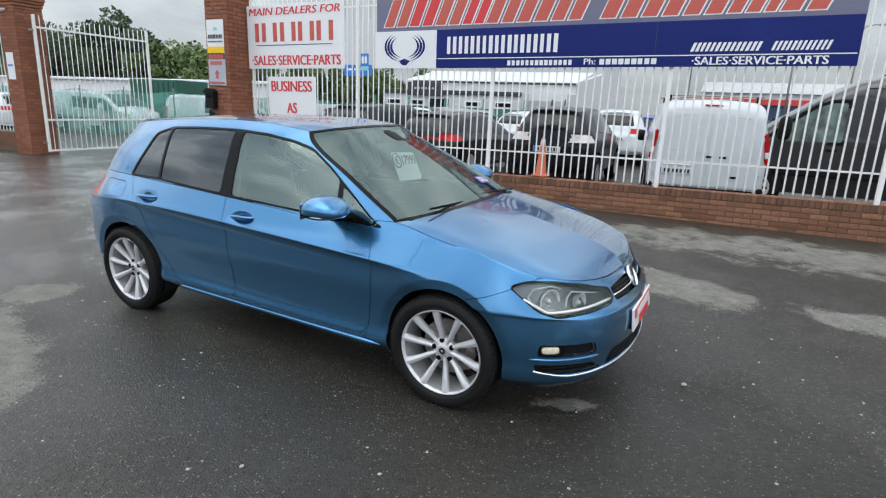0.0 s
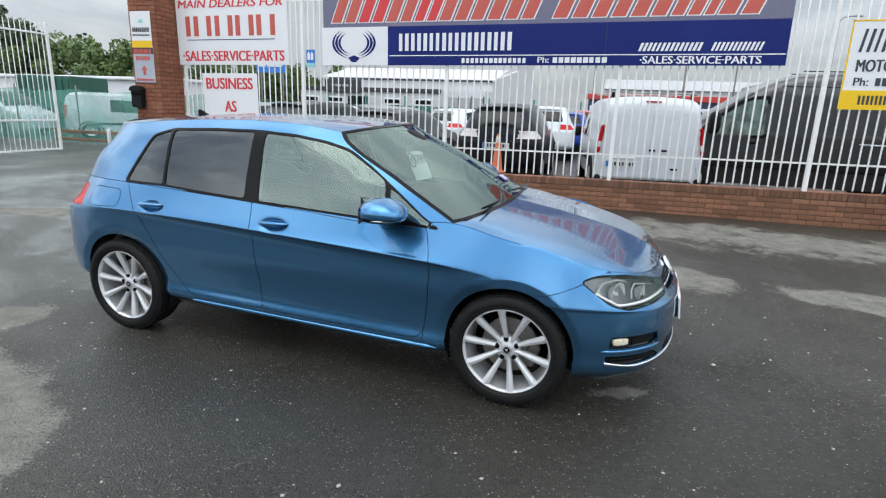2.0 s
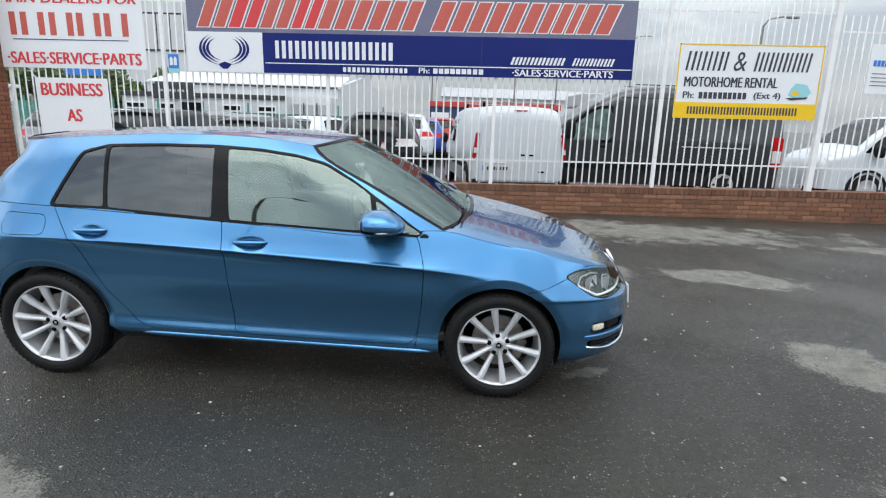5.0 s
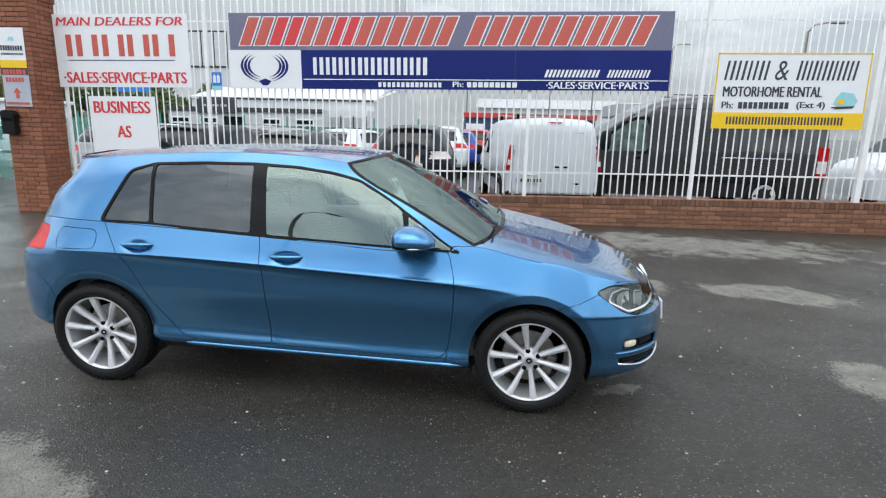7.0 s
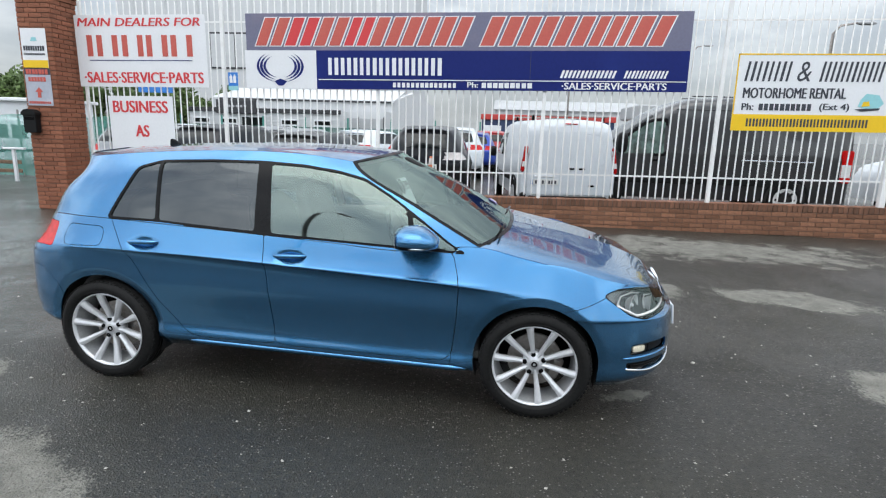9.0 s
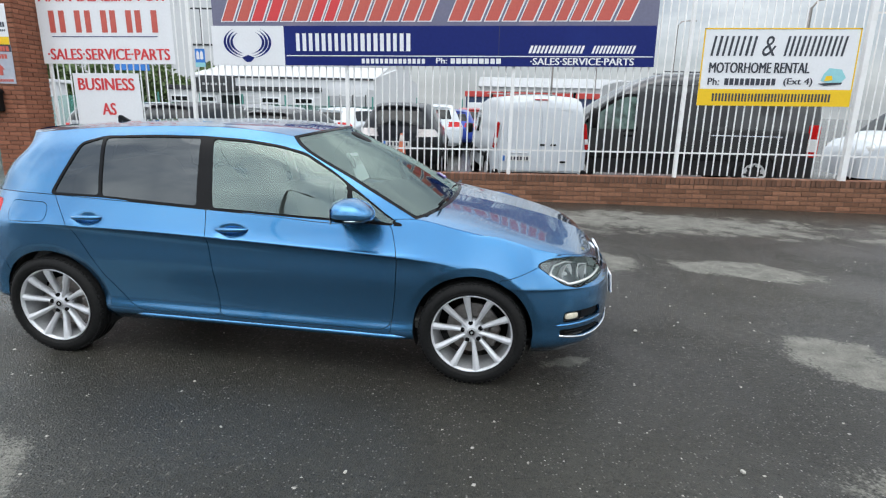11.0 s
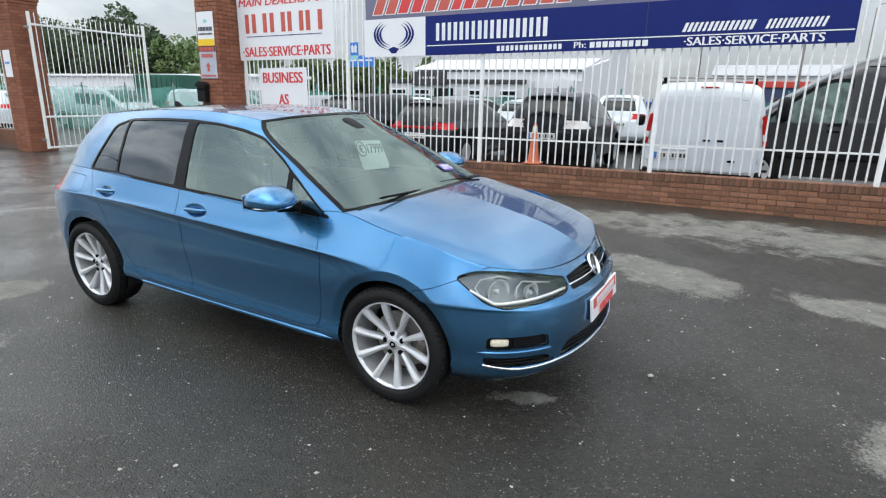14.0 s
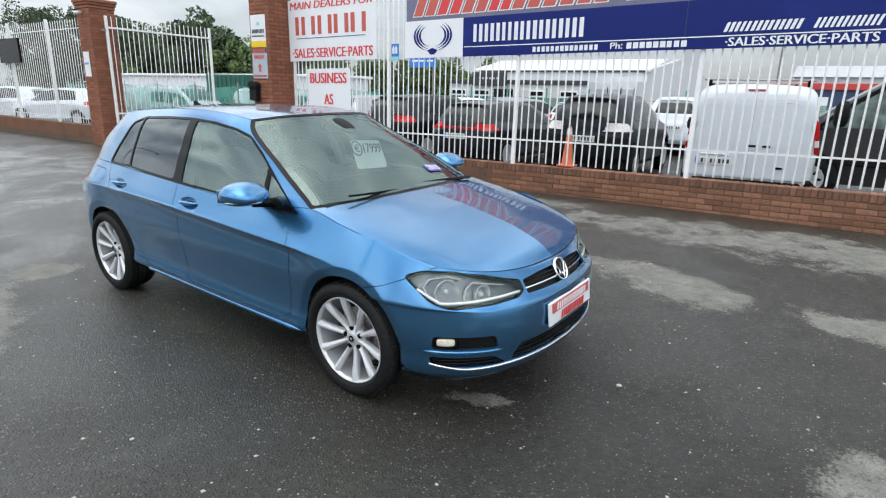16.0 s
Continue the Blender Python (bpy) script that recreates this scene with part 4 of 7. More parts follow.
# design lines of a five-door hatchback, half of it, from the nose round to the tail: forward, outward, up
HX = dict(
    low=([.74, .725, .68, .6, .49, .34, .1, -.15, -.4, -.75, -1.2, -2, -2.5, -2.8372, -3.0722, -3.185, -3.2132], [0, .25, .44, .6, .7, .75, .745, .742, .74, .74, .745, .75, .76, .76, .67, .48, 0],
        [.175, .175, .175, .178, .182, .187, .2, .203, .205, .207, .21, .22, .225, .25, .285, .29, .29]),
    sill=([.845, .825, .775, .68, .55, .37, .1, -.15, -.4, -.75, -1.2, -2, -2.5, -2.903, -3.1662, -3.2696, -3.2978], [0, .25, .46, .645, .765, .835, .86, .858, .856, .858, .861, .861, .862, .845, .74, .52, 0],
        [.25, .25, .25, .25, .26, .262, .262, .264, .265, .27, .28, .3, .31, .33, .36, .37, .37]),
    crease=([.86, .845, .795, .695, .557, .37, .1, -.15, -.4, -.75, -1.2, -2, -2.5, -2.9124, -3.185, -3.2884, -3.3166], [0, .25, .467, .655, .78, .852, .872, .858, .8455, .8475, .8495, .8515, .861, .855, .755, .527, 0],
        [.36, .36, .36, .36, .365, .37, .37, .37, .37, .375, .385, .4, .41, .41, .42, .42, .42]),
    belly=([.866, .851, .801, .701, .561, .37, .1, -.15, -.4, -.75, -1.2, -2, -2.5, -2.9218, -3.1944, -3.2978, -3.326], [0, .25, .47, .66, .785, .86, .886, .866, .848, .85, .853, .855, .864, .861, .76, .53, 0],
        [.45, .45, .45, .45, .455, .46, .47, .47, .47, .475, .485, .5, .5, .5, .5, .5, .5]),
    flank=([.858, .84, .791, .694, .56, .37, .1, -.15, -.4, -.75, -1.2, -2, -2.5, -2.9124, -3.185, -3.2884, -3.3166], [0, .25, .465, .655, .775, .852, .892, .878, .863, .865, .869, .872, .873, .866, .765, .53, 0],
        [.56, .56, .565, .57, .58, .585, .6, .6, .6, .61, .62, .64, .65, .65, .65, .65, .65]),
    under=([.815, .79, .74, .65, .53, .365, .1, -.15, -.4, -.75, -1.2, -2, -2.5, -2.903, -3.1568, -3.2602, -3.2884], [0, .25, .455, .645, .764, .839, .884, .883, .8705, .8735, .8775, .881, .881, .862, .752, .52, 0],
        [.63, .63, .635, .645, .658, .665, .68, .712, .745, .765, .788, .823, .832, .83, .83, .83, .83]),
    line=([.79, .765, .715, .63, .515, .36, .1, -.15, -.4, -.75, -1.2, -2, -2.5, -2.8936, -3.138, -3.2414, -3.2696], [0, .25, .45, .635, .747, .8195, .861, .8745, .881, .886, .89, .893, .886, .858, .745, .515, 0],
        [.665, .665, .67, .683, .7, .712, .733, .747, .762, .782, .806, .841, .85, .85, .85, .85, .85]),
    ledge=([.775, .752, .704, .622, .508, .355, .1, -.15, -.4, -.75, -1.2, -2, -2.5, -2.8936, -3.1333, -3.2367, -3.2649], [0, .25, .447, .628, .7355, .801, .834, .854, .8678, .877, .8828, .8864, .8794, .8502, .73, .51, 0],
        [.68, .68, .688, .705, .73, .752, .79, .788, .784, .797, .818, .852, .861, .863, .864, .864, .864]),
    belt=([.735, .715, .675, .6, .49, .34, .1, -.11, -.345, -.75, -1.2, -2, -2.5, -2.8842, -3.091, -3.1944, -3.232], [0, .25, .44, .61, .71, .765, .787, .788, .771, .816, .822, .816, .788, .738, .645, .47, 0],
        [.715, .72, .737, .764, .786, .823, .878, .92, .962, .928, .952, .993, 1.01, 1.015, 1.01, 1, 1]),
)
HX_EAVE = ([-1.1, -1.3, -1.53, -2.05, -2.45, -2.762, -2.9218, -2.9782, -3.0158], [.575, .6, .603, .6, .585, .56, .51, .4, 0], [1.352, 1.372, 1.383, 1.378, 1.352, 1.322, 1.312, 1.325, 1.345])
HX_RAIL = ([-1.14, -1.33, -1.55, -2.06, -2.45, -2.7714, -2.9312, -3.0064, -3.044], [.535, .548, .55, .545, .53, .51, .46, .37, 0], [1.392, 1.418, 1.432, 1.428, 1.405, 1.376, 1.36, 1.37, 1.385])


def hatch_sheets(step=0.012):
    """The outer skin of the hatchback as sheets: flanks, upper sides, bonnet, windscreen and roof."""
    ctrl = np.array([np.array(HX[k]).T for k in ("low", "sill", "crease", "belly", "flank", "under", "line", "ledge", "belt")])
    mid = ctrl[5]
    ks = np.concatenate([[0], np.cumsum(np.linalg.norm(np.diff(mid[:, :2], axis=0), axis=1))])
    kv = np.array([0.18, 0.27, 0.375, 0.48, 0.61, 0.775, 0.80, 0.815, 0.96])
    ns = int(ks[-1] / step)
    s = np.linspace(0, ks[-1], ns)
    v = np.linspace(kv[0], kv[-1], int(0.8 / step))
    if step < 0.02:
        v = np.sort(np.concatenate([v, np.linspace(0.778, 0.812, 12)]))
    rows = np.stack([spline(ks, c, s) for c in ctrl])
    A = spline(kv, rows, v)
    A[:, 0, 1] = 0; A[:, -1, 1] = 0
    lower = Sheet(A, np.broadcast_to(s, A.shape[:2]).copy())
    # upper sides
    i7 = 8
    belt = ctrl[8][i7:]
    eave, rail = np.array(HX_EAVE).T, np.array(HX_RAIL).T
    mid7 = (belt + eave) / 2
    mid7[:, 1] += np.where(np.arange(len(belt)) < 7, 0.016, 0.0)
    mid7[6:, 0] -= 0.02
    sg = np.linspace(ks[i7], ks[-1], int((ks[-1] - ks[i7]) / step))
    top_rows = [spline(ks, ctrl[8], sg)] + [spline(ks[i7:], c, sg) for c in (mid7, eave, rail)]
    vg = np.linspace(0, 1.0, int(0.5 / step))
    G = spline(np.array([0, 0.48, 0.9, 1.0]), np.stack(top_rows), vg)
    G[:, -1, 1] = 0
    upper = Sheet(G, np.broadcast_to(sg, G.shape[:2]).copy())
    # bonnet
    n1, n2 = int(0.8 / step), int(1.0 / step)
    F = spline(ks, ctrl[8], np.linspace(0, ks[4], n1))
    S = spline(ks, ctrl[8], np.linspace(ks[4], ks[8], n2))
    cowl = spline(np.array([0, 0.45, 0.8, 1]), np.array([(-.175, 0, .99), (-.20, .38, .986), (-.285, .68, .972), tuple(ctrl[8][8])]), np.linspace(0, 1, n1))
    M = spline(np.array([0, .08, .25, .55, 1.0]), np.array([(.735, 0, .715), (.69, 0, .762), (.54, 0, .835), (.25, 0, .912), (-.175, 0, .99)]), np.linspace(0, 1, n2))
    bonnet = Sheet(coons(F, cowl, M, S))
    # windscreen
    n3 = int(0.9 / step)
    side = spline(np.array([0, 0.48, 0.9, 1.0]), np.stack([belt[0], mid7[0], eave[0], rail[0]]), np.linspace(0, 1, n3))
    head = spline(np.array([0, 0.5, 1]), np.array([(-1.0, 0, 1.425), (-1.035, .32, 1.417), tuple(rail[0])]), np.linspace(0, 1, n1))
    cen = spline(np.array([0, .5, 1]), np.array([(-.175, 0, .99), (-.565, 0, 1.228), (-1.0, 0, 1.425)]), np.linspace(0, 1, n3))
    screen = Sheet(coons(cowl, head, cen, side))
    # roof
    n4 = int(2.0 / step)
    kr = ks[i7:]
    S4 = spline(kr, rail, np.linspace(kr[0], kr[6], n4))
    back = spline(kr, rail, np.linspace(kr[-1], kr[6], n1))
    M4 = spline(np.array([0, .25, .55, .85, 1]), np.array([(-1.0, 0, 1.425), (-1.5, 0, 1.453), (-2.15, 0, 1.452), (-2.79, 0, 1.412), (-3.044, 0, 1.385)]), np.linspace(0, 1, n4))
    roof = Sheet(coons(head, back, M4, S4))
    return lower, upper, bonnet, screen, roof


LAMP_OUT = [(.368, .634), (.43, .615), (.60, .611), (.80, .606), (.885, .634), (1.035, .742), (.93, .770), (.78, .768), (.6, .738), (.45, .699), (.365, .682)]
ARCH_R = 0.348
AXLE_R = -2.637
DLO = fillet([(-.405, .922), (-1.59, .976), (-2.27, 1.013), (-2.625, 1.014), (-2.50, 1.318), (-2.34, 1.362), (-2.0, 1.378), (-1.675, 1.381), (-1.4, 1.368), (-1.2, 1.342), (-1.034, 1.302), (-.86, 1.21), (-.675, 1.092), (-.50, .972)], 0.035)
PANES = dict(
    quarter_light=fillet([(-.445, .936), (-.690, .947), (-.735, 1.112), (-.66, 1.07), (-.52, .975)], 0.015),
    front_window=fillet([(-.735, .949), (-1.552, .986), (-1.61, 1.366), (-1.4, 1.356), (-1.2, 1.331), (-1.04, 1.292), (-.86, 1.198), (-.765, 1.138)], 0.02),
    rear_window=fillet([(-1.650, .992), (-2.266, 1.023), (-2.328, 1.351), (-2.0, 1.366), (-1.69, 1.369)], 0.02),
    quarter_glass=fillet([(-2.288, 1.025), (-2.60, 1.026), (-2.485, 1.306), (-2.350, 1.350)], 0.02))


def circle(cx, cz, r, n=72):
    return np.array([(cx + r * math.cos(2 * math.pi * i / n), cz + r * math.sin(2 * math.pi * i / n)) for i in range(n)])


def deal_out(lower, upper, bonnet, screen, roof):
    """Draws the panels of the hatchback on its skin."""
    lower.cut("front_bumper", np.array([(.14, .652), (.25, .682), (.345, .722), (.5, .80), (1, .85), (1, -.1), (.14, -.1)]))
    lower.cut("wing", fillet([(-.50, .19), (-.474, .337), (-.445, .60), (-.44, .771), (-.483, .918), (-.52, 1.1), (.6, 1.1), (.5, .80), (.345, .722), (.25, .682), (.14, .652), (.14, .1), (-.36, .262)], 0.01), over=["body"])
    lower.cut("rear_bumper", fillet([(-2.86, .1), (-2.93, .60), (-3.05, .70), (-3.6, .74), (-3.6, .1)], 0.02), over=["body"])
    for sh in (lower, upper):
        sh.cut("front_door", fillet([(-.483, .93), (-.44, .771), (-.45, .55), (-.474, .345), (-.53, .305), (-1.47, .322), (-1.525, .335), (-1.548, .60), (-1.585, .99)], 0.04), over=["body", "wing"])
        sh.cut("rear_door", fillet([(-1.588, .99), (-1.551, .60), (-1.529, .335), (-1.58, .325), (-2.03, .332), (-2.108, .366), (-2.268, .546), (-2.404, .787), (-2.60, 1.03)], 0.03), over=["body"])
        sh.cut("fuel_flap", fillet([(-2.885, .972), (-2.615, .968), (-2.60, .862), (-2.87, .855)], 0.045), only=lambda p: p[..., 1] > 0.5)
        sh.cut("window_trim", DLO)
        for k, q in PANES.items():
            sh.cut(k, q)
        sh.cut("tail_lamp", fillet([(-2.955, .838), (-2.98, .968), (-3.4, .978), (-3.4, .83)], 0.025), only=lambda p: p[..., 1] > 0.42)
        sh.cut("tailgate", np.array([(-.62, .745), (.62, .745), (.6, 1.2), (.55, 1.5), (-.55, 1.5), (-.6, 1.2)]), "front", only=lambda p: p[..., 0] < -2.965, over=["body"])
        sh.cut("tailgate_glass", fillet([(-.50, 1.04), (.50, 1.04), (.43, 1.30), (-.43, 1.30)], 0.04), "front", only=lambda p: p[..., 0] < -2.93, over=["tailgate", "body"])
    for cx in (0.0, AXLE_R):
        lower.cut("gone", circle(cx, 0.325, ARCH_R))
        lower.cut("gone", np.array([(cx - ARCH_R * 0.985, 0.30), (cx + ARCH_R * 0.985, 0.30), (cx + 0.36, 0.0), (cx - 0.36, 0.0)]))
    lower.cut("head_lamp", fillet(LAMP_OUT, 0.03), "wrap")
    lower.cut("grille", fillet([(-.1, .612), (.352, .618), (.345, .676), (.2, .686), (-.1, .690)], 0.008), "wrap")
    lower.cut("intake", fillet([(-.1, .306), (.50, .310), (.44, .385), (-.1, .395)], 0.02), "wrap")
    lower.cut("fog_bezel", fillet([(.58, .402), (.885, .408), (.88, .468), (.60, .462)], 0.016), "wrap")
    lower.cut("side_intake", fillet([(.53, .306), (.885, .312), (.90, .360), (.60, .350)], 0.015), "wrap")
    # windscreen: glass inside a dark border
    h, w = screen.cell.shape
    screen.cell[:] = "windscreen"
    screen.cell[:, int(w * 0.955):] = "screen_border"
    screen.cell[:int(h * 0.03)] = "screen_border"
    screen.cell[int(h * 0.985):] = "screen_border"
    roof.cell[:] = "roof"
    bonnet.cell[:] = "bonnet"


def wheel(m, parent, radius=0.317, width=0.215, fine=True):
    """An alloy wheel with its tyre; the face looks along -y."""
    k = radius / 0.317
    w = width / 2
    steps = 64 if fine else 24
    rim = [(.240, -w * .80), (.2365, -w * .93), (.231, -w * .92), (.2255, -w * .74)]
    barrel = [(.226, -w * .76), (.2225, -w * .5), (.216, -w * .2), (.208, w * .5), (.225, w * .9)]
    base = part("wheel", lathe([(r * k, h) for r, h in rim], steps, "Y"), ALLOY, parent, "ten-spoke silver alloy wheel", m, True)
    part("barrel", lathe([(r * k, h) for r, h in barrel], steps, "Y"), ALLOY_DIM, base, "silver inner barrel", None, True)
    ty = [(.234, -w * .78), (.242, -w * .94), (.259, -w * 1.05), (.280, -w * 1.07), (.298, -w * .98), (.309, -w * .84), (.3145, -w * .66)]
    for i in range(4):
        c = (-0.48 + 0.32 * i) * w
        ty += [(.3165, c - .028 * w * 4), (.317, c + .02 * w), (.317, c + .17 * w), (.309, c + .175 * w), (.309, c + .215 * w)] if i < 3 else [(.3165, c)]
    ty += [(.3145, w * .66), (.309, w * .84), (.298, w * .98), (.280, w * 1.07), (.259, w * 1.05), (.242, w * .94), (.234, w * .78)]
    part("tyre", lathe([(r * k, h) for r, h in ty], steps, "Y"), TYRE, base, "black tyre with ribbed tread", None, True)
    if fine:
        for r in (.2545, .272):
            part("sidewall_rib", lathe([(r * k - .002, -w * 1.035), (r * k, -w * 1.08), (r * k + .002, -w * 1.035)], steps, "Y"), TYRE, base, "", None, True)
        tread = bmesh.new()
        for i in range(66):
            box(.019, .022, .010, .002, (0, -w * .80, .3105), Matrix.Rotation(2 * math.pi * i / 66, 4, "Y"), tread)
        tagged(part("tread", tread, TYRE, base), kind="stuff")
    disc = [(.03, .012), (.155, .012), (.155, .034), (.03, .034)]
    part("brake_disc", lathe([(r * k, h) for r, h in disc], steps, "Y", True), STEEL, base, "worn steel brake disc")
    sp = bmesh.new()
    # radius, half width, depth of the face, sideways sweep
    prof = [(.040, .0120, -.058, 0), (.075, .0125, -.062, .0005), (.12, .0150, -.073, .001), (.165, .0180, -.086, .0015), (.205, .0205, -.095, .001), (.2315, .0235, -.097, 0)]
    rings = []
    for r, hw, y, sw in prof:
        rings.append([sp.verts.new((r * k, y + dy, q + sw)) for q, dy in ((-hw, .016), (-hw * .82, .0065), (-hw * .12, .0), (hw * .12, .0), (hw * .82, .0065), (hw, .016), (hw * .7, .040), (-hw * .7, .040))])
    for a, b in zip(rings[:-1], rings[1:]):
        for i in range(8):
            j = (i + 1) % 8
            sp.faces.new((a[i], a[j], b[j], b[i]))
    sp.faces.new(rings[0][::-1]); sp.faces.new(rings[-1])
    bmesh.ops.recalc_face_normals(sp, faces=sp.faces)
    spoke = bm_mesh(sp)
    spoke.materials.append(ALLOY)
    for i in range(10):
        part("spoke", spoke, None, base, m=pose(0, 0, 0, 0, 36 * i + 9, 0))
    hub = [(0, -.066), (.03, -.064), (.036, -.058), (.05, -.054), (.068, -.046), (.07, .0), (0, .0)]
    part("hub", lathe([(r * k, h) for r, h in hub], 32, "Y"), ALLOY, base, "", None, True)
    part("hub_cap", lathe([(0, -.0685), (.024, -.0675), (.0275, -.064), (.028, -.055)], 28, "Y"), ALLOY_DIM, base, "round hub cap with plain emblem", None, True)
    part("cap_emblem", lathe([(.008, -.0690), (.017, -.0694), (.018, -.066), (.007, -.066)], 24, "Y"), TRIM, base)
    if fine:
        for i in range(5):
            a = radians(72 * i + 27)
            # black disc stands for the shade inside a bolt recess
            part("bolt_recess_shade", lathe([(0, -.049), (.008, -.050), (.0135, -.048), (.0145, -.03)], 12, "Y"), TRIM, base, m=Matrix.Translation((.056 * math.cos(a), -.0115, .056 * math.sin(a))))
        part("caliper", box(.07, .05, .13, .012, (.125, .02, 0)), STEEL, base, m=pose(0, 0, 0, 0, 20, 0))
    return base

# ---- the blue hatchback ----
def surface_point(sheet, s, z, out=0.0):
    """The point of a flank at the length s from the nose and the height z."""
    d = ((sheet.wrap - s) ** 2 + (sheet.p[..., 2] - z) ** 2).ravel()
    k = np.argpartition(d, 9)[:9]
    w = 1 / (d[k] + 2e-5)
    p = (sheet.p.reshape(-1, 3)[k] * w[:, None]).sum(0) / w.sum()
    n = (sheet.n.reshape(-1, 3)[k] * w[:, None]).sum(0)
    p[2] = z
    return p + n / np.linalg.norm(n) * out


def on_screen(sheet, y, z, out):
    """A frame on the windscreen whose x runs across the car and z up the glass."""
    s = 1 if y > 0 else -1
    d = (sheet.p[..., 1] - abs(y)) ** 2 + (sheet.p[..., 2] - z) ** 2
    i = np.unravel_index(np.argmin(d), d.shape)
    n = Vector(sheet.n[i] * np.array([1, s, 1]))
    p = Vector(sheet.p[i] * np.array([1, s, 1])) + n * out
    x = Vector((0, 1, 0)) - n * n.y
    x.normalize()
    z_ax = x.cross(-n).normalized()
    m = Matrix((x, -n, z_ax)).transposed().to_4x4()
    m.translation = p
    return m


def blob(rx, ry, rz, power=2.4, steps=28, bm=None):
    """A rounded block."""
    bm = bm or bmesh.new()
    rings = []
    sg = lambda v, p: math.copysign(abs(v) ** p, v)
    e = 2 / power
    for i in range(1, steps // 2):
        a = math.pi * i / (steps // 2) - math.pi / 2
        rings.append([bm.verts.new((rx * sg(math.cos(a), e) * sg(math.cos(2 * math.pi * j / steps), e), ry * sg(math.cos(a), e) * sg(math.sin(2 * math.pi * j / steps), e), rz * sg(math.sin(a), e))) for j in range(steps)])
    lo, hi = bm.verts.new((0, 0, -rz)), bm.verts.new((0, 0, rz))
    for a, b in zip(rings[:-1], rings[1:]):
        for j in range(steps):
            k = (j + 1) % steps
            bm.faces.new((a[j], a[k], b[k], b[j]))
    for j in range(steps):
        k = (j + 1) % steps
        bm.faces.new((lo, rings[0][k], rings[0][j]))
        bm.faces.new((hi, rings[-1][j], rings[-1][k]))
    return bm


def seat(parent, x, y, rear=False):
    w = 0.50 if not rear else 1.25
    base = part("rear_bench" if rear else "front_seat", blob(0.26, w / 2, 0.085, 4, 24), CABIN, parent, "charcoal cloth seat", Matrix.Translation((x, y, 0.50)), True)
    part("backrest", blob(0.075, w / 2 * 0.95, 0.33, 4, 24), CABIN, base, m=pose(-0.30, 0, 0.34, 0, -17, 0), smooth=True)
    for dy in ((0,) if not rear else (-0.4, 0.4)):
        part("headrest", blob(0.05, 0.135, 0.09, 3, 20), CABIN, base, m=pose(-0.44, dy, 0.76, 0, -12, 0), smooth=True)
    return base


